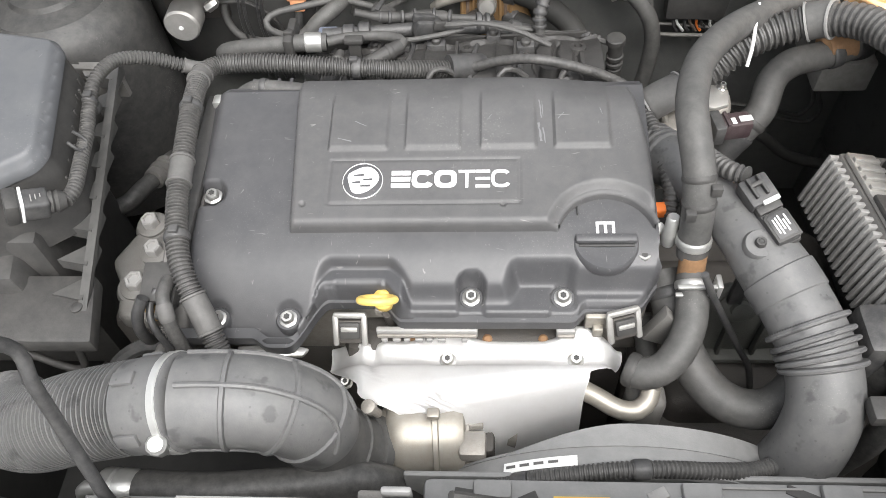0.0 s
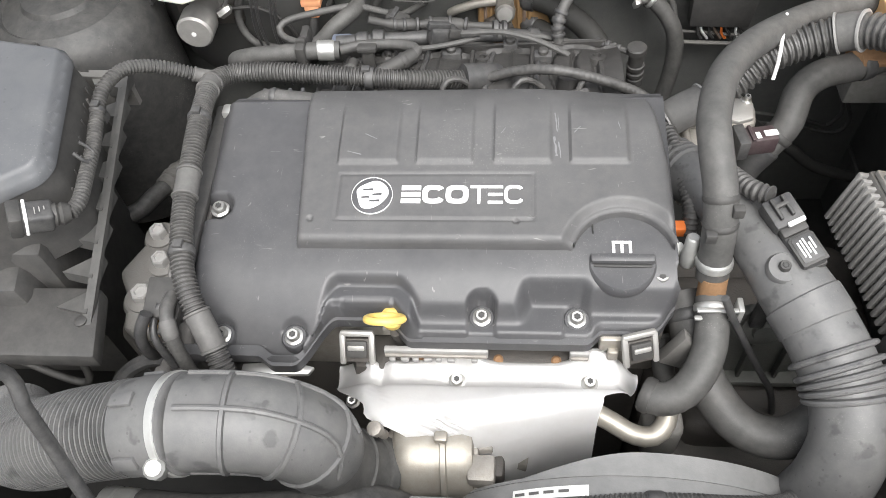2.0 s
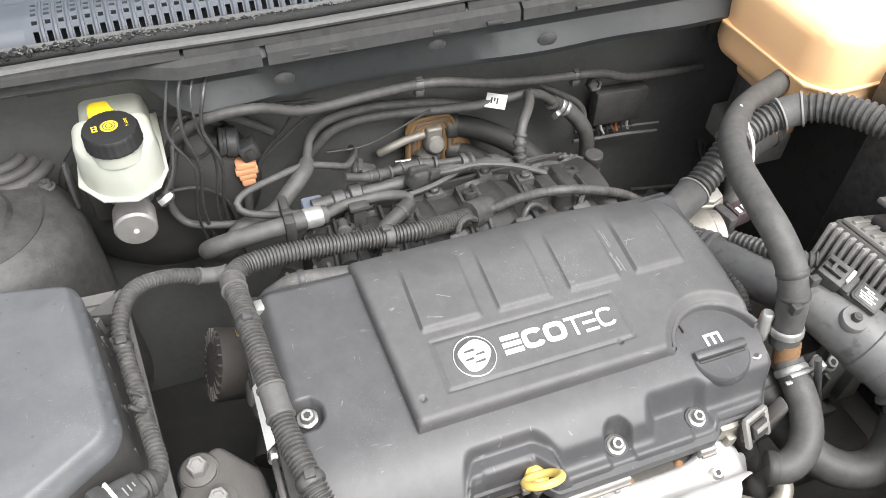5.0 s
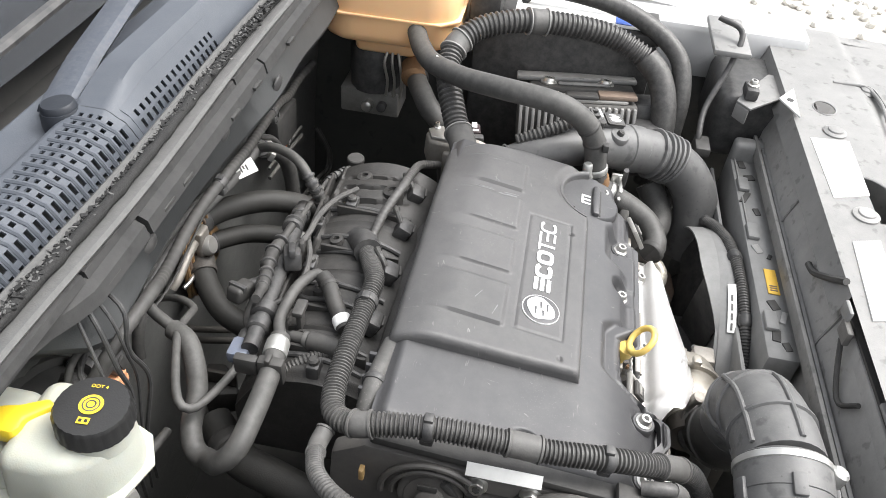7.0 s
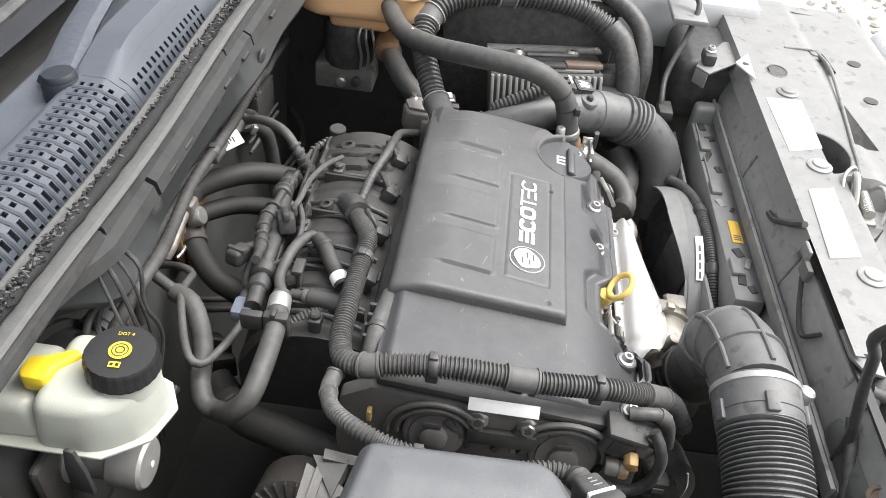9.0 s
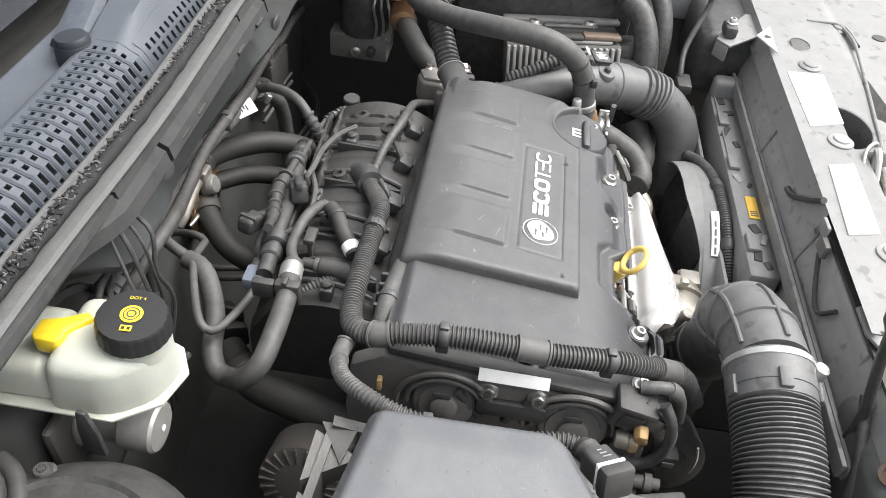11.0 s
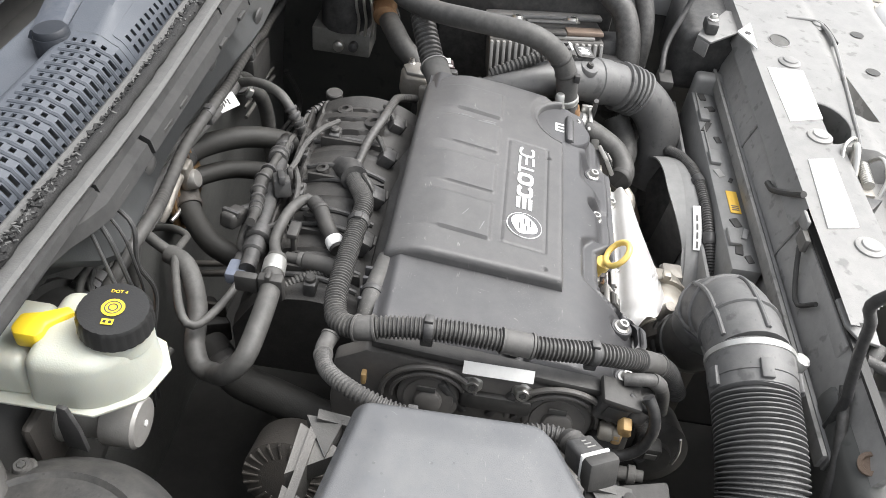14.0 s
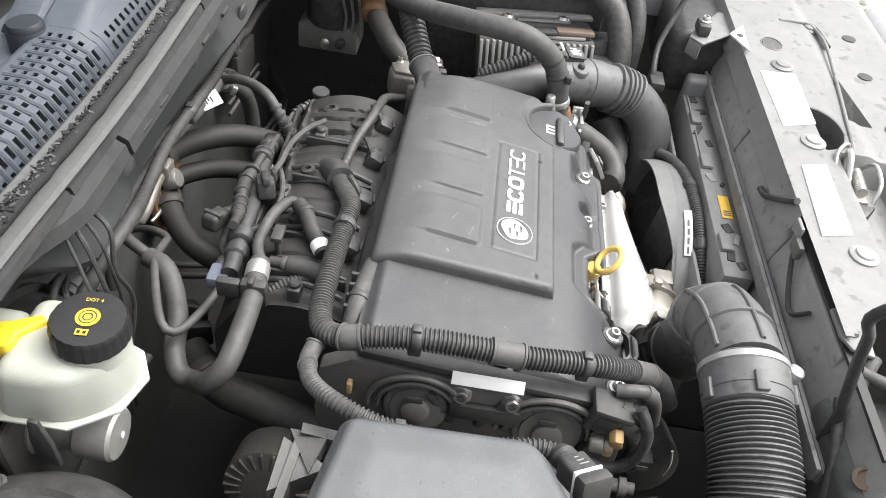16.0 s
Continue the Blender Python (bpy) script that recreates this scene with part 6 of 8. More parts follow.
part("neck", turned([(0.010, 0), (0.011, 0.004), (0.009, 0.006), (0.011, 0.009), (0.008, 0.016)], m @ Vector((0.008, 0, -0.001)), m.to_3x3() @ Vector((1, 0, 0)), 16), DUSTY, maf)
part("frame_ring", block((-0.0150, -0.0125, -0.012), (-0.0120, 0.0125, 0.0115), 0.001, m), WHITE, maf, "white locking frame")
for k in range(3):
    part("print_bar", block((-0.006 + 0.004 * k, -0.006 + 0.002 * k, 0.010), (-0.0051 + 0.004 * k, 0.002, 0.0106), 0, m), ECU_METAL, maf, "white printed mark")

# ---------------------------------------------------------------- brake reservoir and strut tower
res = thing("brake_fluid_reservoir", (-0.36, 0.31, 0.82), "milky white brake fluid reservoir with a black screw cap", "reservoir")
part("bottle", prism([(-0.392, 0.345), (-0.306, 0.345), (-0.304, 0.290), (-0.315, 0.267), (-0.338, 0.253), (-0.369, 0.262), (-0.391, 0.292)], 0.852, 0.910, 0.014, 0.90, segments=5), MILKY, res)
part("rear_chamber", prism([(-0.388, 0.46), (-0.310, 0.46), (-0.310, 0.338), (-0.386, 0.338)], 0.856, 0.896, 0.010, 0.86, segments=4), MILKY, res)
part("base_seam", prism([(-0.394, 0.46), (-0.305, 0.46), (-0.302, 0.290), (-0.313, 0.263), (-0.338, 0.249), (-0.371, 0.258), (-0.394, 0.290)], 0.857, 0.860, 0.001), MILKY, res)
part("neck", turned([(0.026, 0), (0.026, 0.02)], (-0.344, 0.282, 0.898), (0, 0, 1)), MILKY, res)
CAP_BLACK = material("black_cap_plastic", (0.014, 0.014, 0.014), 0.42, spread=0.1, dust=0.12, dust_color=(0.06, 0.058, 0.055), scale=60)
cap_b = part("screw_cap", turned([(0.0265, 0.001), (0.0284, 0.0025), (0.0284, 0.0045), (0.0280, 0.005), (0.0278, 0.017), (0.0258, 0.0205), (0.001, 0.021)], (-0.344, 0.282, 0.912), (0, -0.05, 1), 120, lambda k: 1.0 if k % 5 < 3 else 0.987), CAP_BLACK, res, "black ribbed cap with yellow print")
mb = Matrix.Translation((-0.344, 0.2810, 0.9332)) @ Matrix.Rotation(radians(3), 4, "X") @ Matrix.Rotation(radians(-84), 4, "Z") @ Matrix.Diagonal((0.82, 0.82, 1, 1))


def print_ring(r0, r1, mat, parent, m, label):
    bm = bmesh.new()
    rows = [[bm.verts.new(m @ Vector((r * math.cos(a), r * math.sin(a), 0.0004))) for r in (r0, r1)] for a in (2 * math.pi * k / 28 for k in range(28))]
    for k in range(28):
        a, b = rows[k], rows[(k + 1) % 28]
        bm.faces.new((a[0], b[0], b[1], a[1]))
    return part("print_ring", bm, mat, parent, label)


print_ring(0.0001, 0.0105, YELLOW, cap_b, mb, "yellow printed disc")
print_ring(0.0032, 0.0046, PLASTIC, cap_b, mb @ Matrix.Translation((0, 0, 0.0004)), "dark printed ring")
print_ring(0.0066, 0.0078, PLASTIC, cap_b, mb @ Matrix.Translation((0, 0, 0.0004)), "dark printed ring")
word = bpy.data.curves.new("dot_print", "FONT")
word.body, word.size, word.align_x = "DOT 4", 0.0052, "CENTER"
tmp = bpy.data.objects.new("dot_print", word)
scene.collection.objects.link(tmp)
bpy.context.view_layer.update()
wb = bmesh.new()
wb.from_mesh(tmp.to_mesh())
bpy.data.objects.remove(tmp)
bmesh.ops.transform(wb, matrix=mb @ Matrix.Translation((0, 0.0180, 0.0005)), verts=wb.verts)
part("print_word", wb, YELLOW, cap_b, "yellow printed fluid grade")
mark = part("print_mark", block((-0.0052, -0.0205, 0.0002), (0.0052, -0.0140, 0.0006), 0, mb), YELLOW, cap_b, "yellow printed mark")
for mx in (-0.0025, 0.0025):
    part("mark_hole", block((mx - 0.0014, -0.0190, 0.0006), (mx + 0.0014, -0.0158, 0.0009), 0, mb), CAP_BLACK, mark)
strap = part("filler_strap", prism([(-0.368, 0.334), (-0.368, 0.352), (-0.362, 0.357), (-0.347, 0.356), (-0.343, 0.342), (-0.333, 0.324), (-0.339, 0.317), (-0.354, 0.332), (-0.362, 0.331)], 0.898, 0.915, 0.003), YELLOW, res, "yellow plastic strainer tab")
mc = thing("brake_master_cylinder", (-0.353, 0.33, 0.75), "grey cast brake master cylinder with steel pipes", "master cylinder")
part("barrel", turned([(0.006, -0.001), (0.021, 0.0), (0.0235, 0.003), (0.0235, 0.030), (0.019, 0.033), (0.019, 0.06), (0.026, 0.065), (0.026, 0.12)], (-0.353, 0.278, 0.793), (0, 1, 0)), ECU_METAL, mc)
part("end_dot", turned([(0.003, 0), (0.003, 0.001)], (-0.353, 0.2765, 0.793), (0, -1, 0), 10), WHITE, mc)
part("flange", block((-0.400, 0.345, 0.755), (-0.310, 0.356, 0.83), 0.006), IRON, mc)
part("pipe_nut", turned([(0.007, 0), (0.007, 0.014), (0.004, 0.018)], (-0.322, 0.305, 0.802), (1, 0.1, 0.6), 6), STEEL, mc)
part("brake_pipe", tube([(-0.315, 0.306, 0.812), (-0.300, 0.315, 0.835), (-0.290, 0.33, 0.868), (-0.27, 0.345, 0.875), (-0.20, 0.36, 0.868), (-0.12, 0.37, 0.855)], 0.0028, 8), PLASTIC, mc)
part("brake_pipe", tube([(-0.32, 0.335, 0.79), (-0.28, 0.338, 0.785), (-0.25, 0.345, 0.75), (-0.24, 0.36, 0.68)], 0.0028, 8), DUSTY, mc)
solo("reservoir_bracket", prism([(-0.010, -0.03), (0.010, -0.03), (0.009, 0.0), (0.004, 0.026), (-0.004, 0.026), (-0.009, 0.0)], -0.002, 0.002, 0.001, m=pose(-0.402, 0.306, 0.854, 90, 0, 82)), STAY, "upright black steel tab beside the reservoir", "bracket")

TOWER = material("dusty_tower_paint", (0.030, 0.030, 0.030), 0.55, dust=0.6, dust_color=(0.115, 0.110, 0.100), scale=30, rough_var=0.2, spots=0.4, bump=0.12, specks=0.5)
bay_hose = thing("wing_drain_hose", (-0.44, 0.13, 0.60), "dull grey hose low beside the filter box", "hose")
part("hose", tube([(-0.480, 0.085, 0.620), (-0.455, 0.100, 0.636), (-0.435, 0.112, 0.640), (-0.424, 0.135, 0.640), (-0.411, 0.163, 0.636), (-0.408, 0.21, 0.62), (-0.41, 0.25, 0.58)], 0.0115, 14), CONDUIT, bay_hose)
for f, r in ((0.50, 0.0150), (0.56, 0.0165), (0.62, 0.0150)):
    c, d = along([(-0.480, 0.085, 0.620), (-0.455, 0.100, 0.636), (-0.435, 0.112, 0.640), (-0.424, 0.135, 0.640), (-0.411, 0.163, 0.636), (-0.408, 0.21, 0.62), (-0.41, 0.25, 0.58)], f)
    part("fitting", turned([(r * 0.8, -0.007), (r, -0.005), (r, 0.005), (r * 0.8, 0.007)], c, d, 14), MOUNT, bay_hose)
strut = thing("strut_tower", (-0.50, 0.30, 0.60), "dusty black suspension tower with a domed strut mount", "strut tower")
part("tower", turned([(0.118, -0.30), (0.113, -0.05), (0.108, -0.020), (0.096, -0.004), (0.080, 0.006), (0.076, 0.003), (0.050, 0.010), (0.046, 0.016), (0.020, 0.020), (0.001, 0.020)], (-0.512, 0.288, 0.836), (0, 0, 1), 64), TOWER, strut)
for k, r in enumerate((0.052, 0.038, 0.024)):
    arc = [V(-0.478 + r * math.cos(a), 0.385 + r * math.sin(a), 0.838 + 0.004 * k) for a in (math.pi + 0.2 + 2.6 * q / 16 for q in range(17))]
    part("rubber_fold", sweep(arc, 0.0075, 10), DUSTY, strut)
for k in range(3):
    a = 0.5 + k * 2.09
    screw(strut, (-0.512 + 0.090 * math.cos(a), 0.288 + 0.090 * math.sin(a), 0.834), (0, 0, 1), 0.006, mat=DUSTY)
# ---------------------------------------------------------------- intake manifold and fuel rail
intake = thing("intake_manifold", (0.0, 0.19, 0.62), "dusty brown-black plastic intake manifold with banded runners", "intake manifold")


def manifold_height(x, y):
    """Top of the moulded manifold: a rounded back with runner swells, cross grooves and a seam."""
    z = 0.803 - 5.0 * (y - 0.175) ** 2 - 0.9 * max(0.0, y - 0.235) + 0.05 * x
    z += 0.006 * abs(math.sin(math.pi * (x + 0.154) / 0.078)) ** 0.7 - 0.004
    for q in (0.098, 0.124, 0.148):
        d = abs(x - q - 0.9 * (y - 0.19) ** 2 * 6)
        z -= 0.007 * (1 - ease(0.0018, 0.0045, d)) * ease(0.135, 0.150, y) * (1 - ease(0.222, 0.230, y))
    for q in (-0.115, -0.03, 0.055):
        z += 0.0035 * (1 - ease(0.0015, 0.003, abs(x - q))) * ease(0.130, 0.140, y)
    z += 0.008 * (1 - ease(0.003, 0.0055, abs(y - 0.232 - 0.06 * x)))
    z -= 0.010 * (1 - ease(-0.178, -0.165, x))
    return z


part("moulding", field(-0.178, 0.178, 0.108, 0.262, 0.0025, manifold_height, floor=0.66), MANIFOLD, intake, smooth=45)
for x, y, w in ((0.118, 0.160, 0.012), (0.02, 0.205, 0.008), (-0.060, 0.200, 0.009), (-0.130, 0.20, 0.008), (0.152, 0.205, 0.010)):
    z = manifold_height(x, y)
    part("boss", turned([(w * 1.3, -0.02), (w * 1.1, 0.002), (w, 0.008), (w * 0.5, 0.009), (w * 0.45, 0.005)], (x, y, z - 0.002), (0, 0.2, 1), 18), MANIFOLD, intake)
for x in (-0.145, -0.090, 0.005, 0.075):
    part("web", prism([(x - 0.002, 0.128), (x + 0.002, 0.128), (x + 0.005, 0.222), (x + 0.001, 0.222)], 0.77, manifold_height(x, 0.175) + 0.0045, 0.001), MANIFOLD, intake)
part("side_web", prism([(-0.165, 0.238), (0.165, 0.250), (0.165, 0.254), (-0.165, 0.243)], 0.74, 0.792, 0.001), MANIFOLD, intake)
for k, x in enumerate((-0.100, -0.022, 0.056, 0.128)):
    pm = Matrix.Translation((x, 0.134, 0.806)) @ Matrix.Rotation(0.5, 4, "X") @ Matrix.Rotation(0.15 * (k % 2), 4, "Z")
    inj = part("injector_plug", block((-0.011, -0.009, -0.012), (0.011, 0.009, 0.010), 0.003, pm), PLASTIC, intake)
    part("plug_clip", block((-0.007, -0.011, 0.000), (0.007, -0.008, 0.012), 0.001, pm), DUSTY, inj)
    part("plug_lead", tube([pm @ Vector((0, 0.006, 0.006)), pm @ Vector((0.006, 0.016, 0.012)), pm @ Vector((0.020, 0.020, 0.006)), pm @ Vector((0.034, 0.014, -0.004))], 0.0035, 8), CONDUIT, inj)
part("flange", block((-0.16, 0.100, 0.735), (0.16, 0.122, 0.79), 0.004), MANIFOLD, intake)
for q in (-0.150, -0.128, -0.072, -0.050, 0.006, 0.028, 0.084):
    rib = [V(q + 0.10 * (y - 0.19), y, manifold_height(q, y) + 0.001) for y in (0.130 + 0.012 * k for k in range(10))]
    part("runner_band", sweep(rib, 0.0034, 8), PLASTIC, intake, "black moulded band")
for q, y, w in ((-0.095, 0.232, 0.010), (-0.018, 0.226, 0.012), (0.052, 0.238, 0.009), (0.090, 0.206, 0.011), (-0.165, 0.176, 0.009)):
    part("sensor_block", block((q - w, y - 0.007, 0.775), (q + w, y + 0.007, manifold_height(q, y) + 0.010), 0.003), PLASTIC, intake)
    part("sensor_cap", turned([(0.006, 0), (0.006, 0.004), (0.004, 0.006)], (q, y, manifold_height(q, y) + 0.0095), (0, 0.1, 1), 14), DUSTY, intake)
part("support_post", block((-0.122, 0.203, 0.785), (-0.107, 0.209, 0.822), 0.002), DUSTY, intake)
part("support_head", block((-0.126, 0.200, 0.819), (-0.103, 0.212, 0.826), 0.002), DUSTY, intake)
rail = thing("fuel_rail", (-0.02, 0.255, 0.78), "black fuel rail with injector plugs and clips", "fuel rail")
RAIL = [(-0.16, 0.245, 0.80), (-0.06, 0.252, 0.80), (0.03, 0.262, 0.795), (0.105, 0.275, 0.775)]
part("pipe", tube(RAIL, 0.009), PLASTIC, rail)
for f, r in ((0.12, 0.012), (0.20, 0.014), (0.90, 0.012)):
    c, d = along(RAIL, f)
    part("collar", turned([(r * 0.8, -0.008), (r, -0.006), (r, 0.006), (r * 0.8, 0.008)], c, d, 14), PLASTIC, rail)
part("valve_disc", turned([(0.004, -0.010), (0.011, -0.009), (0.0125, -0.004), (0.0085, -0.001), (0.0085, 0.001), (0.0125, 0.003), (0.0125, 0.007), (0.004, 0.010)], (0.038, 0.266, 0.798), (0.8, 0.1, -0.2), 24), PLASTIC, rail)
conn = thing("fuel_connector", (-0.04, 0.265, 0.78), "cluster of dusty black fuel line connectors", "connector")
NOZ = [(0.030, 0.264, 0.805), (0.0, 0.266, 0.806), (-0.030, 0.268, 0.808), (-0.062, 0.262, 0.812), (-0.092, 0.256, 0.818), (-0.118, 0.252, 0.828)]
part("nozzle", sweep(spline(NOZ, 0.004)[0], lambda f, i: 0.0050 + 0.0032 * (ease(0.20, 0.26, f) - ease(0.50, 0.58, f)) + 0.002 * (ease(0.60, 0.63, f) - ease(0.80, 0.86, f)), 18), DUSTY, conn)
for f, r in ((0.22, 0.0098), (0.36, 0.0102), (0.50, 0.0098), (0.62, 0.0084), (0.72, 0.0082), (0.80, 0.0076)):
    c, d = along(NOZ, f)
    part("ring", turned([(r * 0.85, -0.0022), (r, -0.0014), (r, 0.0014), (r * 0.85, 0.0022)], c, d, 18), PLASTIC, conn)
cm = Matrix.Translation((-0.030, 0.243, 0.812)) @ Matrix.Rotation(0.35, 4, "Z") @ Matrix.Rotation(0.3, 4, "Y")
part("latch_body", block((-0.016, -0.010, -0.012), (0.018, 0.010, 0.010), 0.004, cm), PLASTIC, conn)
part("latch_wing", block((-0.020, -0.004, 0.006), (0.008, 0.004, 0.016), 0.002, cm), PLASTIC, conn)
part("latch_wing", block((0.004, -0.014, 0.002), (0.020, -0.008, 0.014), 0.002, cm), DUSTY, conn)
cm = Matrix.Translation((-0.085, 0.281, 0.803)) @ Matrix.Rotation(-0.3, 4, "Z") @ Matrix.Rotation(0.25, 4, "Y")
part("plug", block((-0.018, -0.010, -0.010), (0.012, 0.010, 0.009), 0.005, cm, segments=3), DUSTY, conn)
part("plug_neck", turned([(0.006, 0), (0.007, 0.004), (0.006, 0.018)], cm @ Vector((0.010, 0, 0)), cm.to_3x3() @ Vector((1, -0.3, 0.1)), 14), PLASTIC, conn)
part("plug_rib", block((-0.012, -0.0105, 0.004), (-0.006, 0.0105, 0.0115), 0.001, cm), PLASTIC, conn)


def hose_thing(name, path, r, label, mat=None, clamps=(), category="hose", seg=16):
    xs = [sum(p[i] for p in path) / len(path) for i in range(3)]
    ob = thing(name, (xs[0], xs[1], min(p[2] for p in path)), label, category)
    part("hose", tube(path, r, seg), mat or RUBBER, ob)
    for f, w, cm, cr in clamps:
        part("clamp", band(path, f, f + w, r * cr, 24), cm, ob, "hose clamp")
    return ob


# vacuum hose with the silver sleeve
VAC = [(-0.150, 0.2155, 0.813), (-0.172, 0.213, 0.815), (-0.2017, 0.2085, 0.816), (-0.247, 0.208, 0.813), (-0.278, 0.213, 0.803), (-0.281, 0.232, 0.780), (-0.264, 0.250, 0.755), (-0.256, 0.267, 0.751), (-0.239, 0.278, 0.762), (-0.200, 0.288, 0.764), (-0.176, 0.299, 0.782), (-0.156, 0.315, 0.790), (-0.146, 0.335, 0.790)]
hose_thing("vacuum_hose", VAC, 0.0106, "thick black rubber vacuum hose in a deep loop", clamps=((0.02, 0.055, WHITE_METAL, 1.14),))
solo("hose_clip", join(block((-0.199, 0.196, 0.800), (-0.187, 0.222, 0.830), 0.003), block((-0.198, 0.222, 0.806), (-0.188, 0.246, 0.828), 0.003), block((-0.199, 0.208, 0.826), (-0.187, 0.214, 0.834), 0.002)), DUSTY, "grey double pipe clip on the vacuum hose", "clip")
purge = hose_thing("purge_pipe", [(-0.150, 0.2155, 0.813), (-0.1225, 0.225, 0.812), (-0.0812, 0.2225, 0.8145), (-0.0595, 0.211, 0.8180), (-0.0560, 0.203, 0.8180), (-0.064, 0.193, 0.816)], 0.0062, "bent black plastic pipe with a white end ring")
PEND = [(-0.059, 0.198, 0.818), (-0.070, 0.188, 0.818), (-0.086, 0.179, 0.815), (-0.102, 0.168, 0.811), (-0.118, 0.157, 0.807)]
part("elbow", tube(PEND, 0.0090), DUSTY, purge)
part("collar", band(PEND, 0.18, 0.26, 0.0102), DUSTY, purge)
part("white_ring", band(PEND, 0.80, 0.97, 0.0102), WHITE, purge, "white plastic end ring")
plugm = thing("knock_sensor_plug", (-0.138, 0.180, 0.77), "dusty grey sensor plug lying on the manifold", "plug")
PLG = [(-0.134, 0.210, 0.800), (-0.136, 0.190, 0.801), (-0.139, 0.168, 0.801), (-0.142, 0.145, 0.798)]
part("plug", sweep(spline(PLG, 0.004)[0], lambda f, i: 0.0062 + 0.0040 * ease(0.25, 0.32, f), 14), DUSTY, plugm)
part("ring", band(PLG, 0.22, 0.34, 0.0085), TAPE, plugm)
part("branch", ribbed([(-0.165, 0.205, 0.784), (-0.156, 0.192, 0.790), (-0.147, 0.176, 0.794), (-0.142, 0.158, 0.797)], 0.0068, 0.004, 0.15), CONDUIT, plugm)
bplug = thing("blue_plug", (-0.157, 0.257, 0.77), "faded blue-grey plug under the fuel pipe", "plug")
part("shell", block((-0.170, 0.246, 0.782), (-0.144, 0.268, 0.798), 0.004), BLUE_GREY, bplug)
part("neck", turned([(0.007, 0), (0.008, 0.003), (0.007, 0.016)], (-0.146, 0.258, 0.790), (1, 0.2, -0.2), 14), PLASTIC, bplug)
low = thing("lower_bracket", (-0.04, 0.345, 0.56), "grimy brown cast bracket deep behind the manifold", "bracket")
part("plate", prism([(-0.035, 0.372), (-0.088, 0.352), (-0.074, 0.308), (-0.030, 0.345)], 0.56, 0.600, 0.006), MANIFOLD, low)
part("rib", block((-0.066, 0.318, 0.60), (-0.060, 0.362, 0.622), 0.002), IRON, low)
for bx, by in ((0.0, 0.0), (-0.018, -0.007)):
    part("bar", tube([(bx - 0.003, by + 0.410, 0.620), (bx + 0.006, by + 0.366, 0.620), (bx + 0.020, by + 0.315, 0.618)], 0.0048, 10), IRON, low)
hose_thing("manifold_lead", [(-0.02, 0.245, 0.812), (0.005, 0.236, 0.818), (0.04, 0.232, 0.822), (0.08, 0.222, 0.818), (0.12, 0.208, 0.806)], 0.0036, "thin black lead over the manifold", category="wire", seg=8)
hose_thing("manifold_lead", [(-0.10, 0.246, 0.802), (-0.085, 0.228, 0.806), (-0.055, 0.222, 0.808), (-0.02, 0.226, 0.81), (0.015, 0.240, 0.808)], 0.0032, "thin black lead beside the fuel connectors", category="wire", seg=8)
hose_thing("fuel_pipe", [(-0.070, 0.415, 0.735), (-0.072, 0.385, 0.752), (-0.0787, 0.363, 0.762), (-0.088, 0.346, 0.768), (-0.0974, 0.336, 0.771), (-0.111, 0.333, 0.778), (-0.1256, 0.331, 0.7845), (-0.1526, 0.3255, 0.795), (-0.1925, 0.309, 0.799), (-0.2273, 0.292, 0.8015), (-0.2405, 0.281, 0.797), (-0.2315, 0.2705, 0.789), (-0.192, 0.257, 0.787), (-0.155, 0.250, 0.790), (-0.133, 0.256, 0.790), (-0.108, 0.270, 0.780), (-0.092, 0.272, 0.784), (-0.075, 0.266, 0.800)], 0.0045, "thin bent black fuel pipe looping over the manifold", category="pipe", seg=10)
hose_thing("servo_pipe", [(-0.147, 0.330, 0.790), (-0.133, 0.366, 0.805), (-0.104, 0.384, 0.812), (-0.051, 0.388, 0.815), (0.0, 0.389, 0.810), (0.040, 0.388, 0.804), (0.078, 0.386, 0.794), (0.10, 0.392, 0.782)], 0.0062, "black servo pipe running along the firewall", category="pipe", seg=12)
hose_thing("booster_pipe", [(-0.319, 0.350, 0.817), (-0.307, 0.350, 0.828), (-0.294, 0.350, 0.853), (-0.282, 0.350, 0.873), (-0.269, 0.350, 0.880), (-0.217, 0.352, 0.872), (-0.161, 0.352, 0.860), (-0.12, 0.356, 0.852)], 0.0034, "thin black pipe bent over the brake booster", category="pipe", seg=10)
hose_thing("booster_pipe", [(-0.234, 0.370, 0.859), (-0.218, 0.375, 0.847), (-0.197, 0.380, 0.829), (-0.177, 0.385, 0.810)], 0.0058, "short thick grey pipe behind the harness", category="pipe", seg=12)
for wr, wpath in ((0.0022, [(-0.147, 0.370, 0.847), (-0.163, 0.380, 0.812), (-0.187, 0.388, 0.779), (-0.220, 0.388, 0.727)]), (0.0026, [(-0.134, 0.370, 0.833), (-0.167, 0.380, 0.797), (-0.193, 0.388, 0.767), (-0.21, 0.388, 0.73)]), (0.0016, [(0.03, 0.372, 0.806), (-0.02, 0.380, 0.775), (-0.06, 0.385, 0.757), (-0.11, 0.388, 0.757)])):
    hose_thing("firewall_wire", wpath, wr, "thin black wire hanging at the firewall", category="wire", seg=8)
hose_thing("clutch_line", [(-0.285, 0.372, 0.845), (-0.294, 0.356, 0.830), (-0.304, 0.346, 0.808), (-0.314, 0.339, 0.777), (-0.312, 0.334, 0.757), (-0.299, 0.328, 0.740), (-0.271, 0.318, 0.738), (-0.23, 0.31, 0.735)], 0.0052, "bent black pipe beside the brake booster", category="pipe", seg=10)
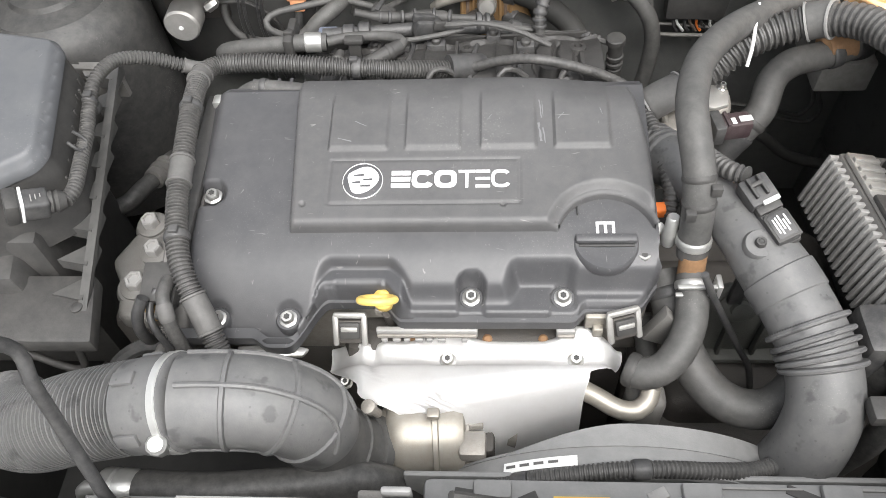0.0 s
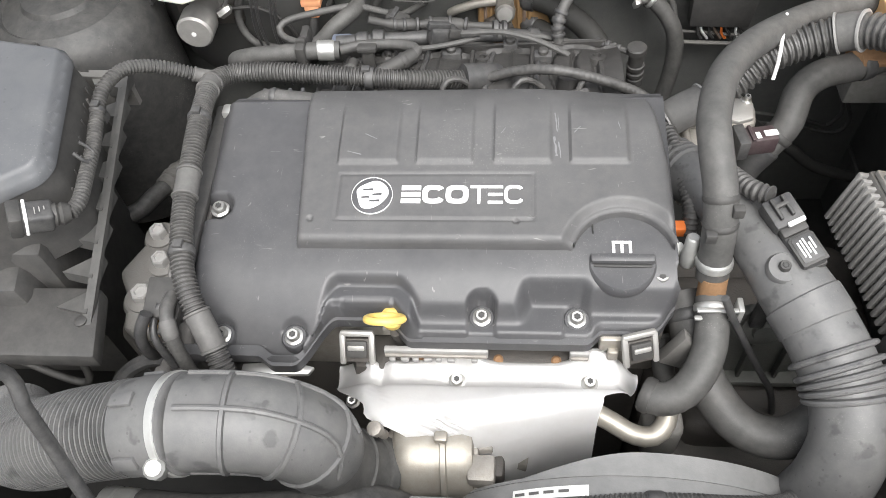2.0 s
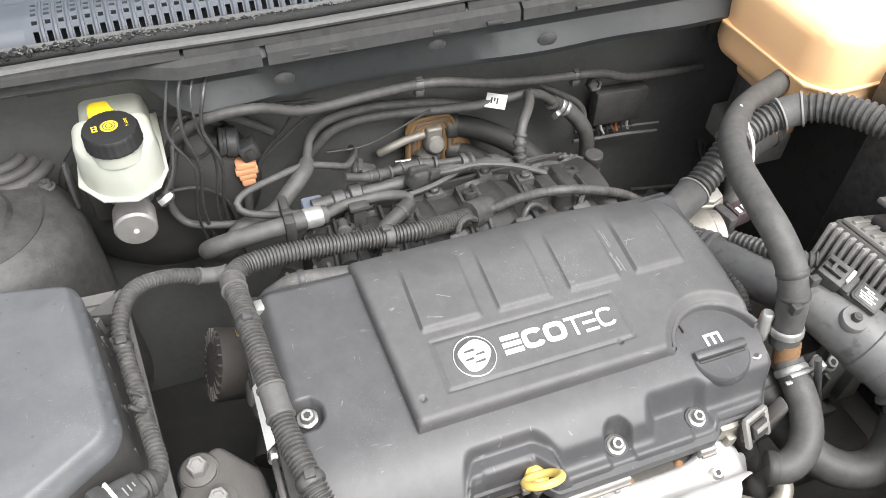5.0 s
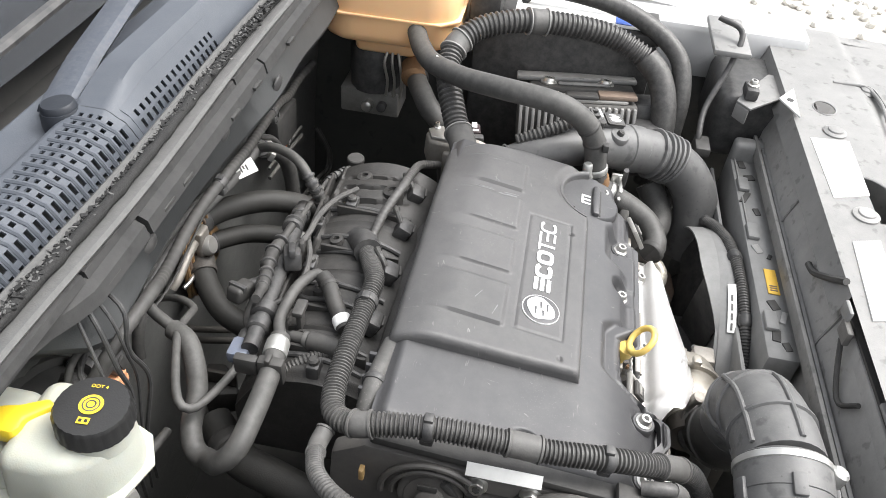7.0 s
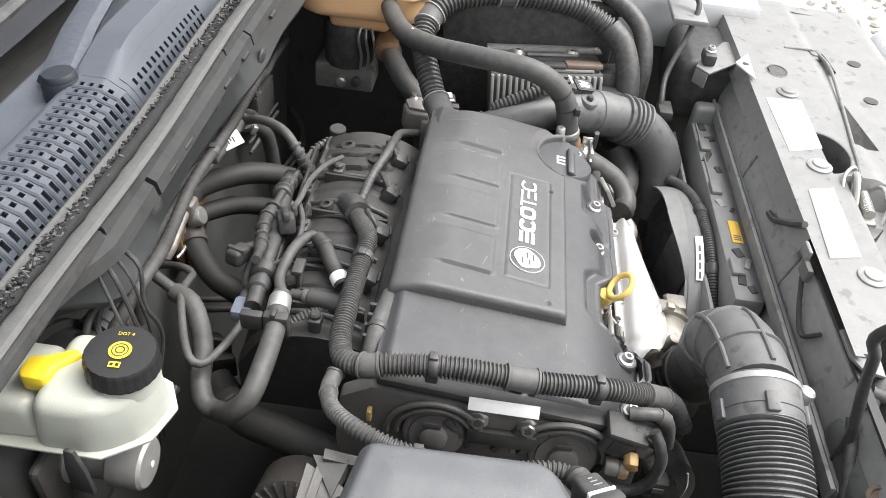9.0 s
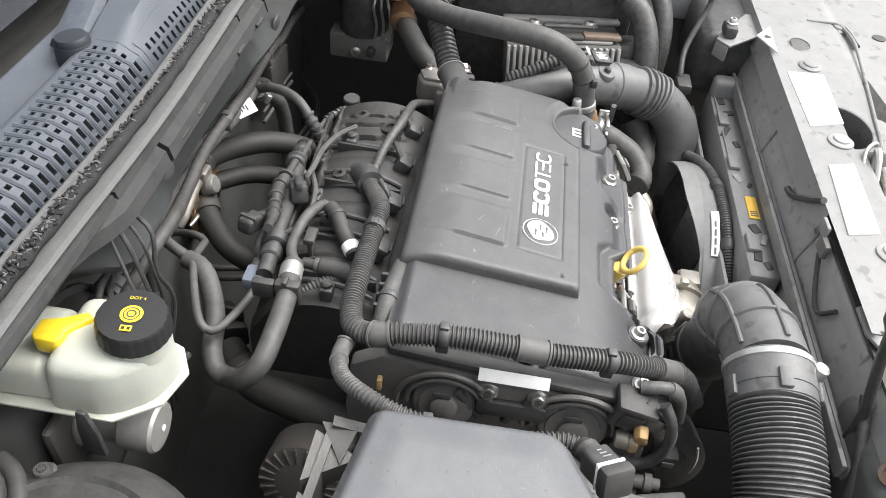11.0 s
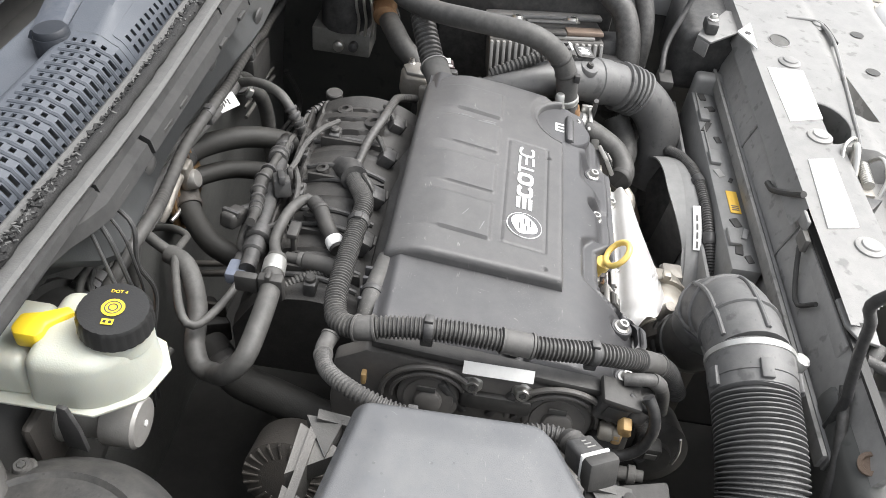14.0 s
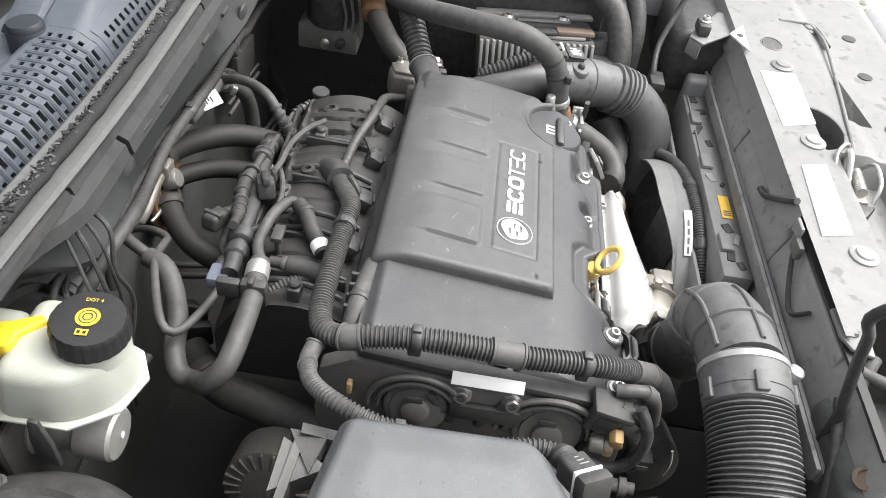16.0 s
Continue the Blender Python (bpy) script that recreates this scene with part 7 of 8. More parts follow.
# breather hose between cover and harness
hose_thing("breather_hose", [(-0.235, 0.108, 0.822), (-0.21, 0.106, 0.838), (-0.185, 0.104, 0.838), (-0.150, 0.100, 0.836)], 0.0095, "short grey ribbed breather hose", clamps=((0.4, 0.08, PLASTIC, 1.15),))
solo("crank_clip", block((-0.252, 0.075, 0.80), (-0.236, 0.090, 0.846), 0.003), WHITE_METAL, "small bright steel clip on the cover's corner", "clip")

# heater hoses on the firewall
hose_thing("heater_hose", [(0.062, 0.412, 0.742), (0.088, 0.405, 0.742), (0.12, 0.382, 0.740), (0.155, 0.345, 0.732), (0.175, 0.30, 0.718), (0.185, 0.26, 0.695)], 0.0155, "thick black heater hose from the firewall", mat=HEATER, clamps=((0.03, 0.09, PLASTIC, 1.18),))
hose_thing("heater_hose", [(0.065, 0.412, 0.705), (0.09, 0.395, 0.702), (0.12, 0.36, 0.698), (0.135, 0.31, 0.69), (0.15, 0.27, 0.67)], 0.0130, "thick black heater hose below another", mat=HEATER, clamps=((0.05, 0.10, PLASTIC, 1.2),))
hose_thing("heater_hose", [(0.045, 0.40, 0.712), (0.012, 0.378, 0.700), (-0.02, 0.345, 0.690), (-0.03, 0.315, 0.68), (-0.025, 0.285, 0.65), (-0.02, 0.26, 0.60)], 0.0150, "black heater hose bending down from the firewall", mat=HEATER, clamps=((0.0, 0.13, IRON, 1.22),))
hose_thing("bypass_hose", [(0.160, 0.353, 0.816), (0.183, 0.360, 0.805), (0.205, 0.368, 0.786), (0.222, 0.3755, 0.770)], 0.0068, "black coolant pipe ending in a hose", seg=14)
hose_thing("bypass_hose", [(0.210, 0.371, 0.780), (0.224, 0.3755, 0.769), (0.246, 0.371, 0.753), (0.265, 0.361, 0.729), (0.274, 0.356, 0.698), (0.274, 0.3525, 0.654), (0.268, 0.350, 0.612), (0.255, 0.345, 0.57)], 0.0112, "bent black coolant hose with a bright clip", clamps=((0.02, 0.055, PLASTIC, 1.10), (0.08, 0.030, WHITE_METAL, 1.20), (0.13, 0.020, WHITE_METAL, 1.16)))
solo("clip_ear", block((-0.004, -0.004, -0.004), (0.004, 0.004, 0.010), 0.0015, pose(0.214, 0.360, 0.762, 30, 0, 20)), WHITE_METAL, "bright ear of the spring clip on the hose", "clip")
hose_thing("ribbed_lead", [(0.165, 0.360, 0.828), (0.191, 0.372, 0.810), (0.227, 0.372, 0.787), (0.256, 0.372, 0.766), (0.266, 0.365, 0.745), (0.27, 0.36, 0.70)], 0.0042, "thin wrapped lead running along the coolant hose", mat=CONDUIT, category="wire", seg=10)
STALK = [(0.160, 0.353, 0.815), (0.153, 0.333, 0.825), (0.143, 0.313, 0.8300), (0.130, 0.294, 0.8320), (0.1185, 0.279, 0.8290), (0.109, 0.2635, 0.811), (0.1095, 0.253, 0.788), (0.111, 0.243, 0.758)]
stalk = hose_thing("servo_line", STALK, 0.0064, "dark plastic vacuum line with a ribbed stalk connector")
for f in (0.60, 0.65, 0.70, 0.75):
    part("stalk_rib", band(STALK, f, f + 0.026, 0.0088, 18), PLASTIC, stalk)
part("stalk_socket", band(STALK, 0.82, 0.99, 0.0105, 18), DUSTY, stalk)
part("stalk_foot", block((0.096, 0.228, 0.735), (0.126, 0.252, 0.757), 0.004), PLASTIC, stalk)
stalkcap = thing("vent_valve", (0.200, 0.2316, 0.74), "black ribbed vent valve with a round cap", "valve")
part("stem", turned([(0.0100, 0), (0.0100, 0.010), (0.0085, 0.011), (0.0085, 0.014), (0.0108, 0.015), (0.0108, 0.019), (0.0085, 0.020), (0.0085, 0.024), (0.0108, 0.025), (0.0108, 0.029), (0.0090, 0.030), (0.0090, 0.048)], (0.203, 0.2316, 0.742), (-0.05, 0, 1), 20), DUSTY, stalkcap)
part("cap", turned([(0.0100, 0), (0.0118, 0.0015), (0.0118, 0.008), (0.0105, 0.0095), (0.001, 0.0100)], (0.2005, 0.2316, 0.788), (-0.05, 0, 1), 20), DUSTY, stalkcap)
VENT = [(0.193, 0.235, 0.786), (0.175, 0.246, 0.786), (0.156, 0.257, 0.785), (0.125, 0.262, 0.782), (0.085, 0.264, 0.790), (0.045, 0.262, 0.797)]
vent = hose_thing("vent_line", VENT, 0.0036, "thin black line to the vent valve", category="pipe", seg=8)
for k in range(5):
    part("rib", band(VENT, 0.08 + 0.045 * k, 0.10 + 0.045 * k, 0.0056, 14), PLASTIC, vent)
loom_thing("manifold_harness", [(0.03, 0.165, 0.812), (0.06, 0.158, 0.826), (0.10, 0.145, 0.838), (0.15, 0.142, 0.826), (0.195, 0.140, 0.806), (0.225, 0.120, 0.79)], 0.0058, "thin taped harness behind the engine cover", pitch=0.006, depth=0.05)
loom_thing("firewall_harness", [(-0.300, 0.345, 0.840), (-0.282, 0.328, 0.872), (-0.250, 0.315, 0.897), (-0.197, 0.312, 0.900), (-0.139, 0.330, 0.872), (-0.055, 0.338, 0.871), (0.018, 0.332, 0.876), (0.103, 0.345, 0.850), (0.180, 0.356, 0.832), (0.271, 0.364, 0.818), (0.33, 0.372, 0.795), (0.40, 0.38, 0.783), (0.46, 0.375, 0.785)], 0.0066, "long taped wiring harness along the firewall", pitch=0.012, depth=0.07, mat=DUSTY, clips=(0.42, 0.72))
hose_thing("cooling_line", [(-0.145, 0.383, 0.73), (-0.139, 0.385, 0.748), (-0.129, 0.385, 0.765), (-0.106, 0.386, 0.788), (-0.086, 0.386, 0.798), (-0.051, 0.385, 0.802), (0.002, 0.383, 0.800), (0.055, 0.377, 0.798), (0.092, 0.368, 0.801), (0.117, 0.361, 0.807), (0.142, 0.356, 0.813), (0.165, 0.353, 0.815)], 0.0068, "dark line along the firewall with a white tag", category="pipe", seg=12)
tag = thing("pipe_tag", (0.117, 0.358, 0.80), "white paper tag with printed marks wrapped on the pipe", "tag")
tagm = Matrix.Translation((0.1165, 0.3555, 0.8115)) @ V(-0.45, -0.45, 0.77).to_track_quat("Z", "X").to_matrix().to_4x4() @ Matrix.Rotation(radians(98), 4, "Z")
part("sheet", block((-0.014, -0.010, -0.001), (0.014, 0.010, 0.001), 0.0005, tagm), PAPER, tag)
for k in range(3):
    part("print_bar", block((-0.003 + 0.004 * k, -0.004, 0.0010), (-0.0010 + 0.004 * k, 0.004 - 0.003 * (k % 2), 0.0014), 0, tagm), DARK, tag)
solo("harness_nut", turned([(0.0115, -0.012), (0.0115, -0.002), (0.0095, 0.0), (0.006, 0.0), (0.0055, -0.004)], (0.279, 0.372, 0.793), (-0.1, -0.85, 0.5), 6), DUSTY, "dusty hexagonal clip holding the harness to the firewall", "clip", smooth=20)

# bright fuel tube and sensor in front of the brown shield
silver = thing("steel_coolant_tube", (0.0, 0.39, 0.70), "bright steel tube with a two-lobed fitting", "steel tube")
part("tube", tube([(-0.034, 0.398, 0.728), (-0.024, 0.393, 0.7372), (0.005, 0.394, 0.7455), (0.036, 0.396, 0.7475)], 0.0062, 14), CASTING, silver)
part("thin_tube", tube([(-0.012, 0.396, 0.708), (0.0, 0.393, 0.709), (0.028, 0.394, 0.707)], 0.0030, 10), STEEL, silver)
fm = pose(0.0425, 0.395, 0.724, 90, 0, 0)
part("fitting", prism([(-0.0125, 0.020), (-0.0120, 0.038), (0.0120, 0.038), (0.0125, 0.020), (0.0150, 0.012), (0.0130, 0.001), (0.0090, -0.006), (0.0115, -0.020), (0.0100, -0.034), (-0.0100, -0.034), (-0.0115, -0.020), (-0.0090, -0.006), (-0.0130, 0.001), (-0.0150, 0.012)], 0.0, 0.010, 0.003, 0.95, fm, 3), CASTING, silver, "dull cast fitting")
part("boss", turned([(0.0132, -0.004), (0.0132, 0.006), (0.0105, 0.0095), (0.001, 0.0105)], (0.0425, 0.386, 0.735), (0, -0.9, 0.3), 22), ECU_METAL, silver)
shieldb = thing("bulkhead_shield", (0.04, 0.41, 0.66), "tan rusted metal plate with pressed ribs on the firewall", "heat shield")
part("plate", prism([(0.004, 0.672), (0.004, 0.755), (0.010, 0.772), (0.050, 0.777), (0.068, 0.770), (0.078, 0.735), (0.100, 0.722), (0.110, 0.695), (0.095, 0.672), (0.05, 0.662)], -0.4035, -0.398, 0.002, m=pose(0, 0, 0, 90)), TAN_STEEL, shieldb)
for k, (hx, hz) in enumerate(((0.034, 0.054), (0.027, 0.046), (0.019, 0.037))):
    loop = [V(0.042 + hx * math.copysign(abs(math.cos(a)) ** 0.5, math.cos(a)), 0.3975, 0.719 + hz * math.copysign(abs(math.sin(a)) ** 0.5, math.sin(a))) for a in (2 * math.pi * i / 40 for i in range(41))]
    part("rib", sweep(loop, 0.0026, 8), TAN_STEEL if k != 1 else BROWN_IRON, shieldb)
solo("rag_tab", prism([(-0.008, -0.02), (0.006, -0.022), (0.009, 0.0), (0.002, 0.022), (-0.004, 0.012)], -0.001, 0.001, 0.0004, m=pose(0.060, 0.262, 0.762, 60, 0, 10)), PAPER, "torn white paper tag on a cable", "tag")
oconn = thing("vacuum_sensor", (-0.25, 0.375, 0.74), "black elbow sensor with a faded orange plug", "sensor")
part("elbow", turned([(0.010, -0.026), (0.012, -0.018), (0.0155, -0.014), (0.0165, -0.002), (0.0165, 0.010), (0.013, 0.015), (0.0095, 0.020), (0.0095, 0.030)], (-0.268, 0.375, 0.822), (1, 0, -0.15), 22), DUSTY, oconn)
part("elbow_face", turned([(0.0165, 0), (0.0165, 0.012), (0.0135, 0.015), (0.012, 0.0155), (0.0115, 0.0135), (0.001, 0.0135)], (-0.268, 0.370, 0.824), (0, -0.85, 0.5), 22), DUSTY, oconn)
part("sensor", turned([(0.010, -0.003), (0.0185, -0.001), (0.0190, 0.003), (0.0175, 0.004), (0.0175, 0.007), (0.0190, 0.008), (0.0190, 0.019), (0.0165, 0.022), (0.004, 0.0225)], (-0.242, 0.374, 0.818), (1, -0.05, -0.12), 28), PLASTIC, oconn)
part("down_pipe", ribbed([(-0.266, 0.374, 0.810), (-0.263, 0.377, 0.785), (-0.259, 0.379, 0.765), (-0.252, 0.380, 0.735), (-0.243, 0.38, 0.71)], 0.0066, 0.006, 0.06), CONDUIT, oconn)
qm = pose(-0.209, 0.366, 0.806, 0, -18, 0)
part("plug", block((-0.013, -0.010, -0.013), (0.010, 0.010, 0.011), 0.003, qm), PLASTIC, oconn, "glossy black plug")
part("plug_latch", block((-0.006, -0.013, -0.010), (0.004, -0.009, 0.006), 0.001, qm), DUSTY, oconn)
for z0, z1, w in ((0.781, 0.790, 0.0125), (0.772, 0.782, 0.0140), (0.764, 0.773, 0.0105), (0.755, 0.765, 0.0085)):
    part("orange_ring", block((-0.2175 - w, 0.356, z0), (-0.2175 + w, 0.374, z1), 0.002), PEACH, oconn, "faded orange plug shell")
part("cable", tube([(-0.218, 0.365, 0.757), (-0.222, 0.358, 0.735), (-0.226, 0.35, 0.70)], 0.006, 10), PLASTIC, oconn)
booster = thing("brake_booster", (-0.32, 0.38, 0.62), "black round brake booster behind the master cylinder", "brake booster")
part("shell", turned([(0.118, 0.06), (0.115, 0.03), (0.10, 0.012), (0.06, 0.0), (0.03, -0.002)], (-0.32, 0.352, 0.74), (0.0, 1, 0), 40), DARK, booster)
part("rim", turned([(0.118, 0), (0.123, 0.003), (0.123, 0.010), (0.118, 0.013)], (-0.32, 0.395, 0.74), (0, 1, 0), 40), DARK, booster)
bundle = thing("fender_wire_bundle", (-0.29, 0.30, 0.85), "bundle of black wires rising beside the reservoir", "wiring")
for k in range(4):
    x = -0.286 + 0.012 * k
    part("wire", tube([(x + 0.01, 0.33, 0.955 - 0.004 * k), (x, 0.318 - 0.004 * k, 0.93), (x - 0.008 + 0.004 * (k % 3), 0.305, 0.89), (x + 0.010 - 0.006 * (k % 2), 0.302 + 0.004 * (k % 3), 0.84), (x - 0.004 * (k % 2), 0.315, 0.76), (x + 0.01, 0.33, 0.66)], 0.0016 + 0.0006 * (k % 2), 8), STAY, bundle)
LOWP = [(-0.16, 0.30, 0.66), (-0.20, 0.255, 0.66), (-0.215, 0.21, 0.66), (-0.235, 0.145, 0.66), (-0.25, 0.09, 0.655), (-0.27, 0.03, 0.65)]
hose_thing("lower_coolant_hose", LOWP, 0.020, "dark coolant hose low beside the engine", mat=HEATER, clamps=((0.10, 0.05, DUSTY, 1.08), (0.80, 0.05, DUSTY, 1.08)))
solo("bracket_tan", block((-0.274, 0.097, 0.788), (-0.266, 0.102, 0.803), 0.0015), TAN, "small tan plastic clip on the timing cover", "clip")

# ---------------------------------------------------------------- hoses at the gearbox end
COOL = [(0.450, 0.205, 0.885), (0.415, 0.193, 0.881), (0.378, 0.179, 0.881), (0.336, 0.156, 0.884), (0.286, 0.109, 0.896), (0.249, 0.052, 0.909), (0.231, -0.004, 0.913), (0.229, -0.037, 0.906), (0.233, -0.065, 0.886), (0.236, -0.081, 0.860), (0.238, -0.090, 0.823), (0.239, -0.096, 0.800)]
cool = hose_thing("upper_coolant_hose", COOL, 0.0148, "thick grey-black coolant hose from the tank in a wide bend", clamps=((0.005, 0.030, PLASTIC, 1.14), (0.822, 0.010, DUSTY, 1.06), (0.872, 0.010, DUSTY, 1.06), (0.958, 0.020, WHITE_METAL, 1.12)))
for f, lx in ((0.827, 0.012), (0.877, -0.010)):
    c, d = along(COOL, f)
    part("clamp_latch", block((lx - 0.005, -0.019, -0.005), (lx + 0.005, -0.011, 0.006), 0.0015, Matrix.Translation(c)), DUSTY, cool)
part("worm_screw", turned([(0.007, 0), (0.008, 0.003), (0.008, 0.016), (0.0065, 0.02), (0.0065, 0.034), (0.005, 0.036)], (0.218, -0.082, 0.800), (0.02, 0.1, 1), 10), WHITE_METAL, cool, "bright worm screw")
part("cable_tie", tube([(0.325, 0.150, 0.900), (0.318, 0.125, 0.895), (0.312, 0.100, 0.885), (0.308, 0.088, 0.870)], 0.0018, 6), PAPER, cool, "white cable tie")
part("tank_clip", block((0.428, 0.188, 0.893), (0.444, 0.206, 0.912), 0.002), WHITE_METAL, cool)
neck = thing("water_outlet", (0.24, -0.10, 0.74), "rusty pipe neck between two hose clamps", "pipe neck")
part("neck", turned([(0.013, 0), (0.0125, 0.03)], (0.240, -0.108, 0.776), (-0.02, 0.3, 1), 20), RUST, neck)
LOWH = [(0.241, -0.108, 0.783), (0.240, -0.128, 0.774), (0.236, -0.152, 0.764), (0.225, -0.174, 0.755), (0.210, -0.187, 0.744), (0.192, -0.190, 0.738), (0.178, -0.183, 0.736)]
lowh = hose_thing("lower_bypass_hose", LOWH, 0.0155, "black rubber hose bending under the water outlet", clamps=((0.06, 0.05, WHITE_METAL, 1.10), (0.93, 0.07, DUSTY, 1.10)))
for za, zb in ((0.781, 0.784), (0.794, 0.797)):
    part("clamp_tang", block((0.222, -0.1325, za), (0.262, -0.128, zb), 0.001), WHITE_METAL, lowh)
part("clamp_tang", block((0.258, -0.133, 0.779), (0.263, -0.118, 0.799), 0.001), WHITE_METAL, lowh)
part("clamp_tang", block((0.238, -0.134, 0.772), (0.247, -0.130, 0.786), 0.0015), WHITE_METAL, lowh)
hose_thing("return_hose", [(0.205, -0.100, 0.70), (0.208, -0.118, 0.690), (0.212, -0.140, 0.675), (0.215, -0.15, 0.64)], 0.011, "black hose behind the bypass hose", clamps=((0.05, 0.14, DUSTY, 1.12),))
UH = [(0.222, -0.085, 0.752), (0.227, -0.108, 0.744), (0.232, -0.130, 0.730), (0.242, -0.156, 0.712), (0.260, -0.184, 0.700), (0.282, -0.202, 0.697), (0.308, -0.208, 0.702), (0.330, -0.200, 0.716), (0.345, -0.185, 0.735)]
hose_thing("intercooler_u_hose", UH, 0.0195, "wide dark rubber hose in a U under the charge pipe", clamps=((0.07, 0.05, PLASTIC, 1.07),), seg=22)
CH = [(0.215, 0.045, 0.800), (0.240, 0.0, 0.815), (0.262, -0.045, 0.824), (0.284, -0.085, 0.824), (0.301, -0.118, 0.817), (0.316, -0.148, 0.808), (0.328, -0.178, 0.798), (0.337, -0.208, 0.784), (0.338, -0.236, 0.762), (0.330, -0.256, 0.730), (0.322, -0.262, 0.69), (0.318, -0.26, 0.64)]
charge = thing("charge_air_pipe", (0.30, -0.15, 0.66), "wide grey plastic charge air pipe with bellows rings", "air pipe")
part("pipe", sweep(spline(CH, 0.006)[0], lambda f, i: 0.026 + 0.006 * ease(0.25, 0.45, f), 26), ELBOW, charge)
for k in range(5):
    c, d = along(CH, 0.560 + 0.020 * k)
    part("bellows_ring", turned([(0.031, -0.0035), (0.0365, -0.002), (0.0375, 0.0), (0.0365, 0.002), (0.031, 0.0035)], c, d, 32), ELBOW, charge)
part("cuff", band(CH, 0.44, 0.50, 0.0335, 32), ELBOW, charge)
for k in range(4):
    c, d = along(CH, 0.012 + 0.018 * k)
    part("bellows_ring", turned([(0.0255, -0.0030), (0.0292, -0.0012), (0.0292, 0.0012), (0.0255, 0.0030)], c, d, 32), ELBOW, charge)
mapm = Matrix.Translation((0.301, -0.102, 0.857)) @ Matrix.Rotation(radians(25), 4, "Z") @ Matrix.Rotation(radians(12), 4, "X") @ Matrix.Rotation(radians(-14), 4, "Y")
sens = thing("pressure_sensor", (0.30, -0.10, 0.84), "black pressure sensor with white print on the charge pipe", "sensor")
part("body", block((-0.0115, -0.020, -0.014), (0.0115, 0.020, 0.001), 0.003, mapm), PLASTIC, sens)
part("head_rim", prism([(-0.0115, -0.0195), (0.0115, -0.0195), (0.0115, 0.0060), (0.0085, 0.0090), (-0.0085, 0.0090), (-0.0115, 0.0060)], 0.0008, 0.0042, 0.0012, m=mapm), DUSTY, sens)
part("head_plate", prism([(-0.0092, -0.0170), (0.0092, -0.0170), (0.0092, 0.0045), (0.0070, 0.0066), (-0.0070, 0.0066), (-0.0092, 0.0045)], 0.0040, 0.0048, 0.0004, m=mapm), PLASTIC, sens)
for k, (y0, y1) in enumerate(((-0.012, 0.002), (-0.014, 0.003), (-0.010, 0.004), (-0.013, -0.001), (-0.008, 0.003))):
    part("print_bar", block((-0.0062 + 0.0028 * k, y0, 0.0048), (-0.0048 + 0.0028 * k, y1, 0.0052), 0, mapm), WHITE, sens, "white printed bar")
part("shoulder", block((-0.0125, -0.0215, -0.018), (0.0125, 0.012, -0.006), 0.003, mapm), DUSTY, sens)
part("foot", turned([(0.0145, -0.012), (0.0145, -0.003), (0.0125, 0.0), (0.006, 0.0)], tuple(mapm @ Vector((-0.022, -0.010, -0.003))), tuple(mapm.to_3x3() @ Vector((0, 0, 1))), 26), ELBOW, sens)
part("foot_web", block((-0.022, -0.020, -0.016), (-0.008, 0.002, -0.007), 0.002, mapm), ELBOW, sens)
screw(sens, tuple(mapm @ Vector((-0.022, -0.010, -0.006))), tuple(mapm.to_3x3() @ Vector((0, 0, 1))), 0.0042, mat=DUSTY)
plug = part("plug", block((-0.0135, 0.018, -0.012), (0.0135, 0.046, 0.007), 0.003, mapm), PLASTIC, sens)
part("plug_step", block((-0.0115, 0.010, -0.010), (0.0115, 0.019, 0.004), 0.002, mapm), DUSTY, plug)
part("lock_tab", block((-0.004, 0.0165, 0.0040), (0.0115, 0.0205, 0.0085), 0.001, mapm), PAPER, plug, "white locking tab")
for lx in (-0.006, 0.004):
    part("latch_bar", block((lx - 0.0015, 0.024, 0.0065), (lx + 0.0015, 0.044, 0.0120), 0.001, mapm), DUSTY, plug)
part("latch_bridge", block((-0.0075, 0.034, 0.0075), (0.0055, 0.038, 0.0125), 0.001, mapm), DUSTY, plug)
loom_thing("pressure_sensor_lead", [tuple(mapm @ Vector((0, 0.05, 0))), (0.268, -0.045, 0.862), (0.256, -0.015, 0.850), (0.245, 0.02, 0.835)], 0.009, "ribbed black lead to the pressure sensor", pitch=0.006)
BIG = [(0.205, 0.080, 0.818), (0.233, 0.092, 0.828), (0.257, 0.103, 0.833), (0.286, 0.116, 0.849), (0.312, 0.127, 0.866), (0.348, 0.135, 0.878), (0.385, 0.128, 0.895), (0.415, 0.100, 0.910), (0.435, 0.055, 0.918), (0.455, 0.005, 0.915), (0.470, -0.05, 0.908), (0.480, -0.10, 0.895), (0.470, -0.150, 0.875)]
loom_thing("main_harness", BIG, 0.0175, "wide black corrugated main harness looping past the tank", bands=((0.02, 0.10), (0.37, 0.42), (0.63, 0.68)), pitch=0.0075, depth=0.16)
hose_thing("harness_tail", [(0.470, -0.150, 0.875), (0.455, -0.175, 0.855), (0.43, -0.19, 0.82), (0.41, -0.195, 0.77), (0.40, -0.19, 0.70)], 0.019, "taped black tail of the main harness", mat=CONDUIT)
hose_thing("battery_cable", [(0.52, 0.12, 0.93), (0.535, 0.02, 0.935), (0.535, -0.08, 0.925), (0.52, -0.15, 0.905), (0.49, -0.20, 0.875), (0.455, -0.215, 0.83), (0.435, -0.215, 0.76)], 0.014, "thick black battery cable beside the main harness", mat=CONDUIT)
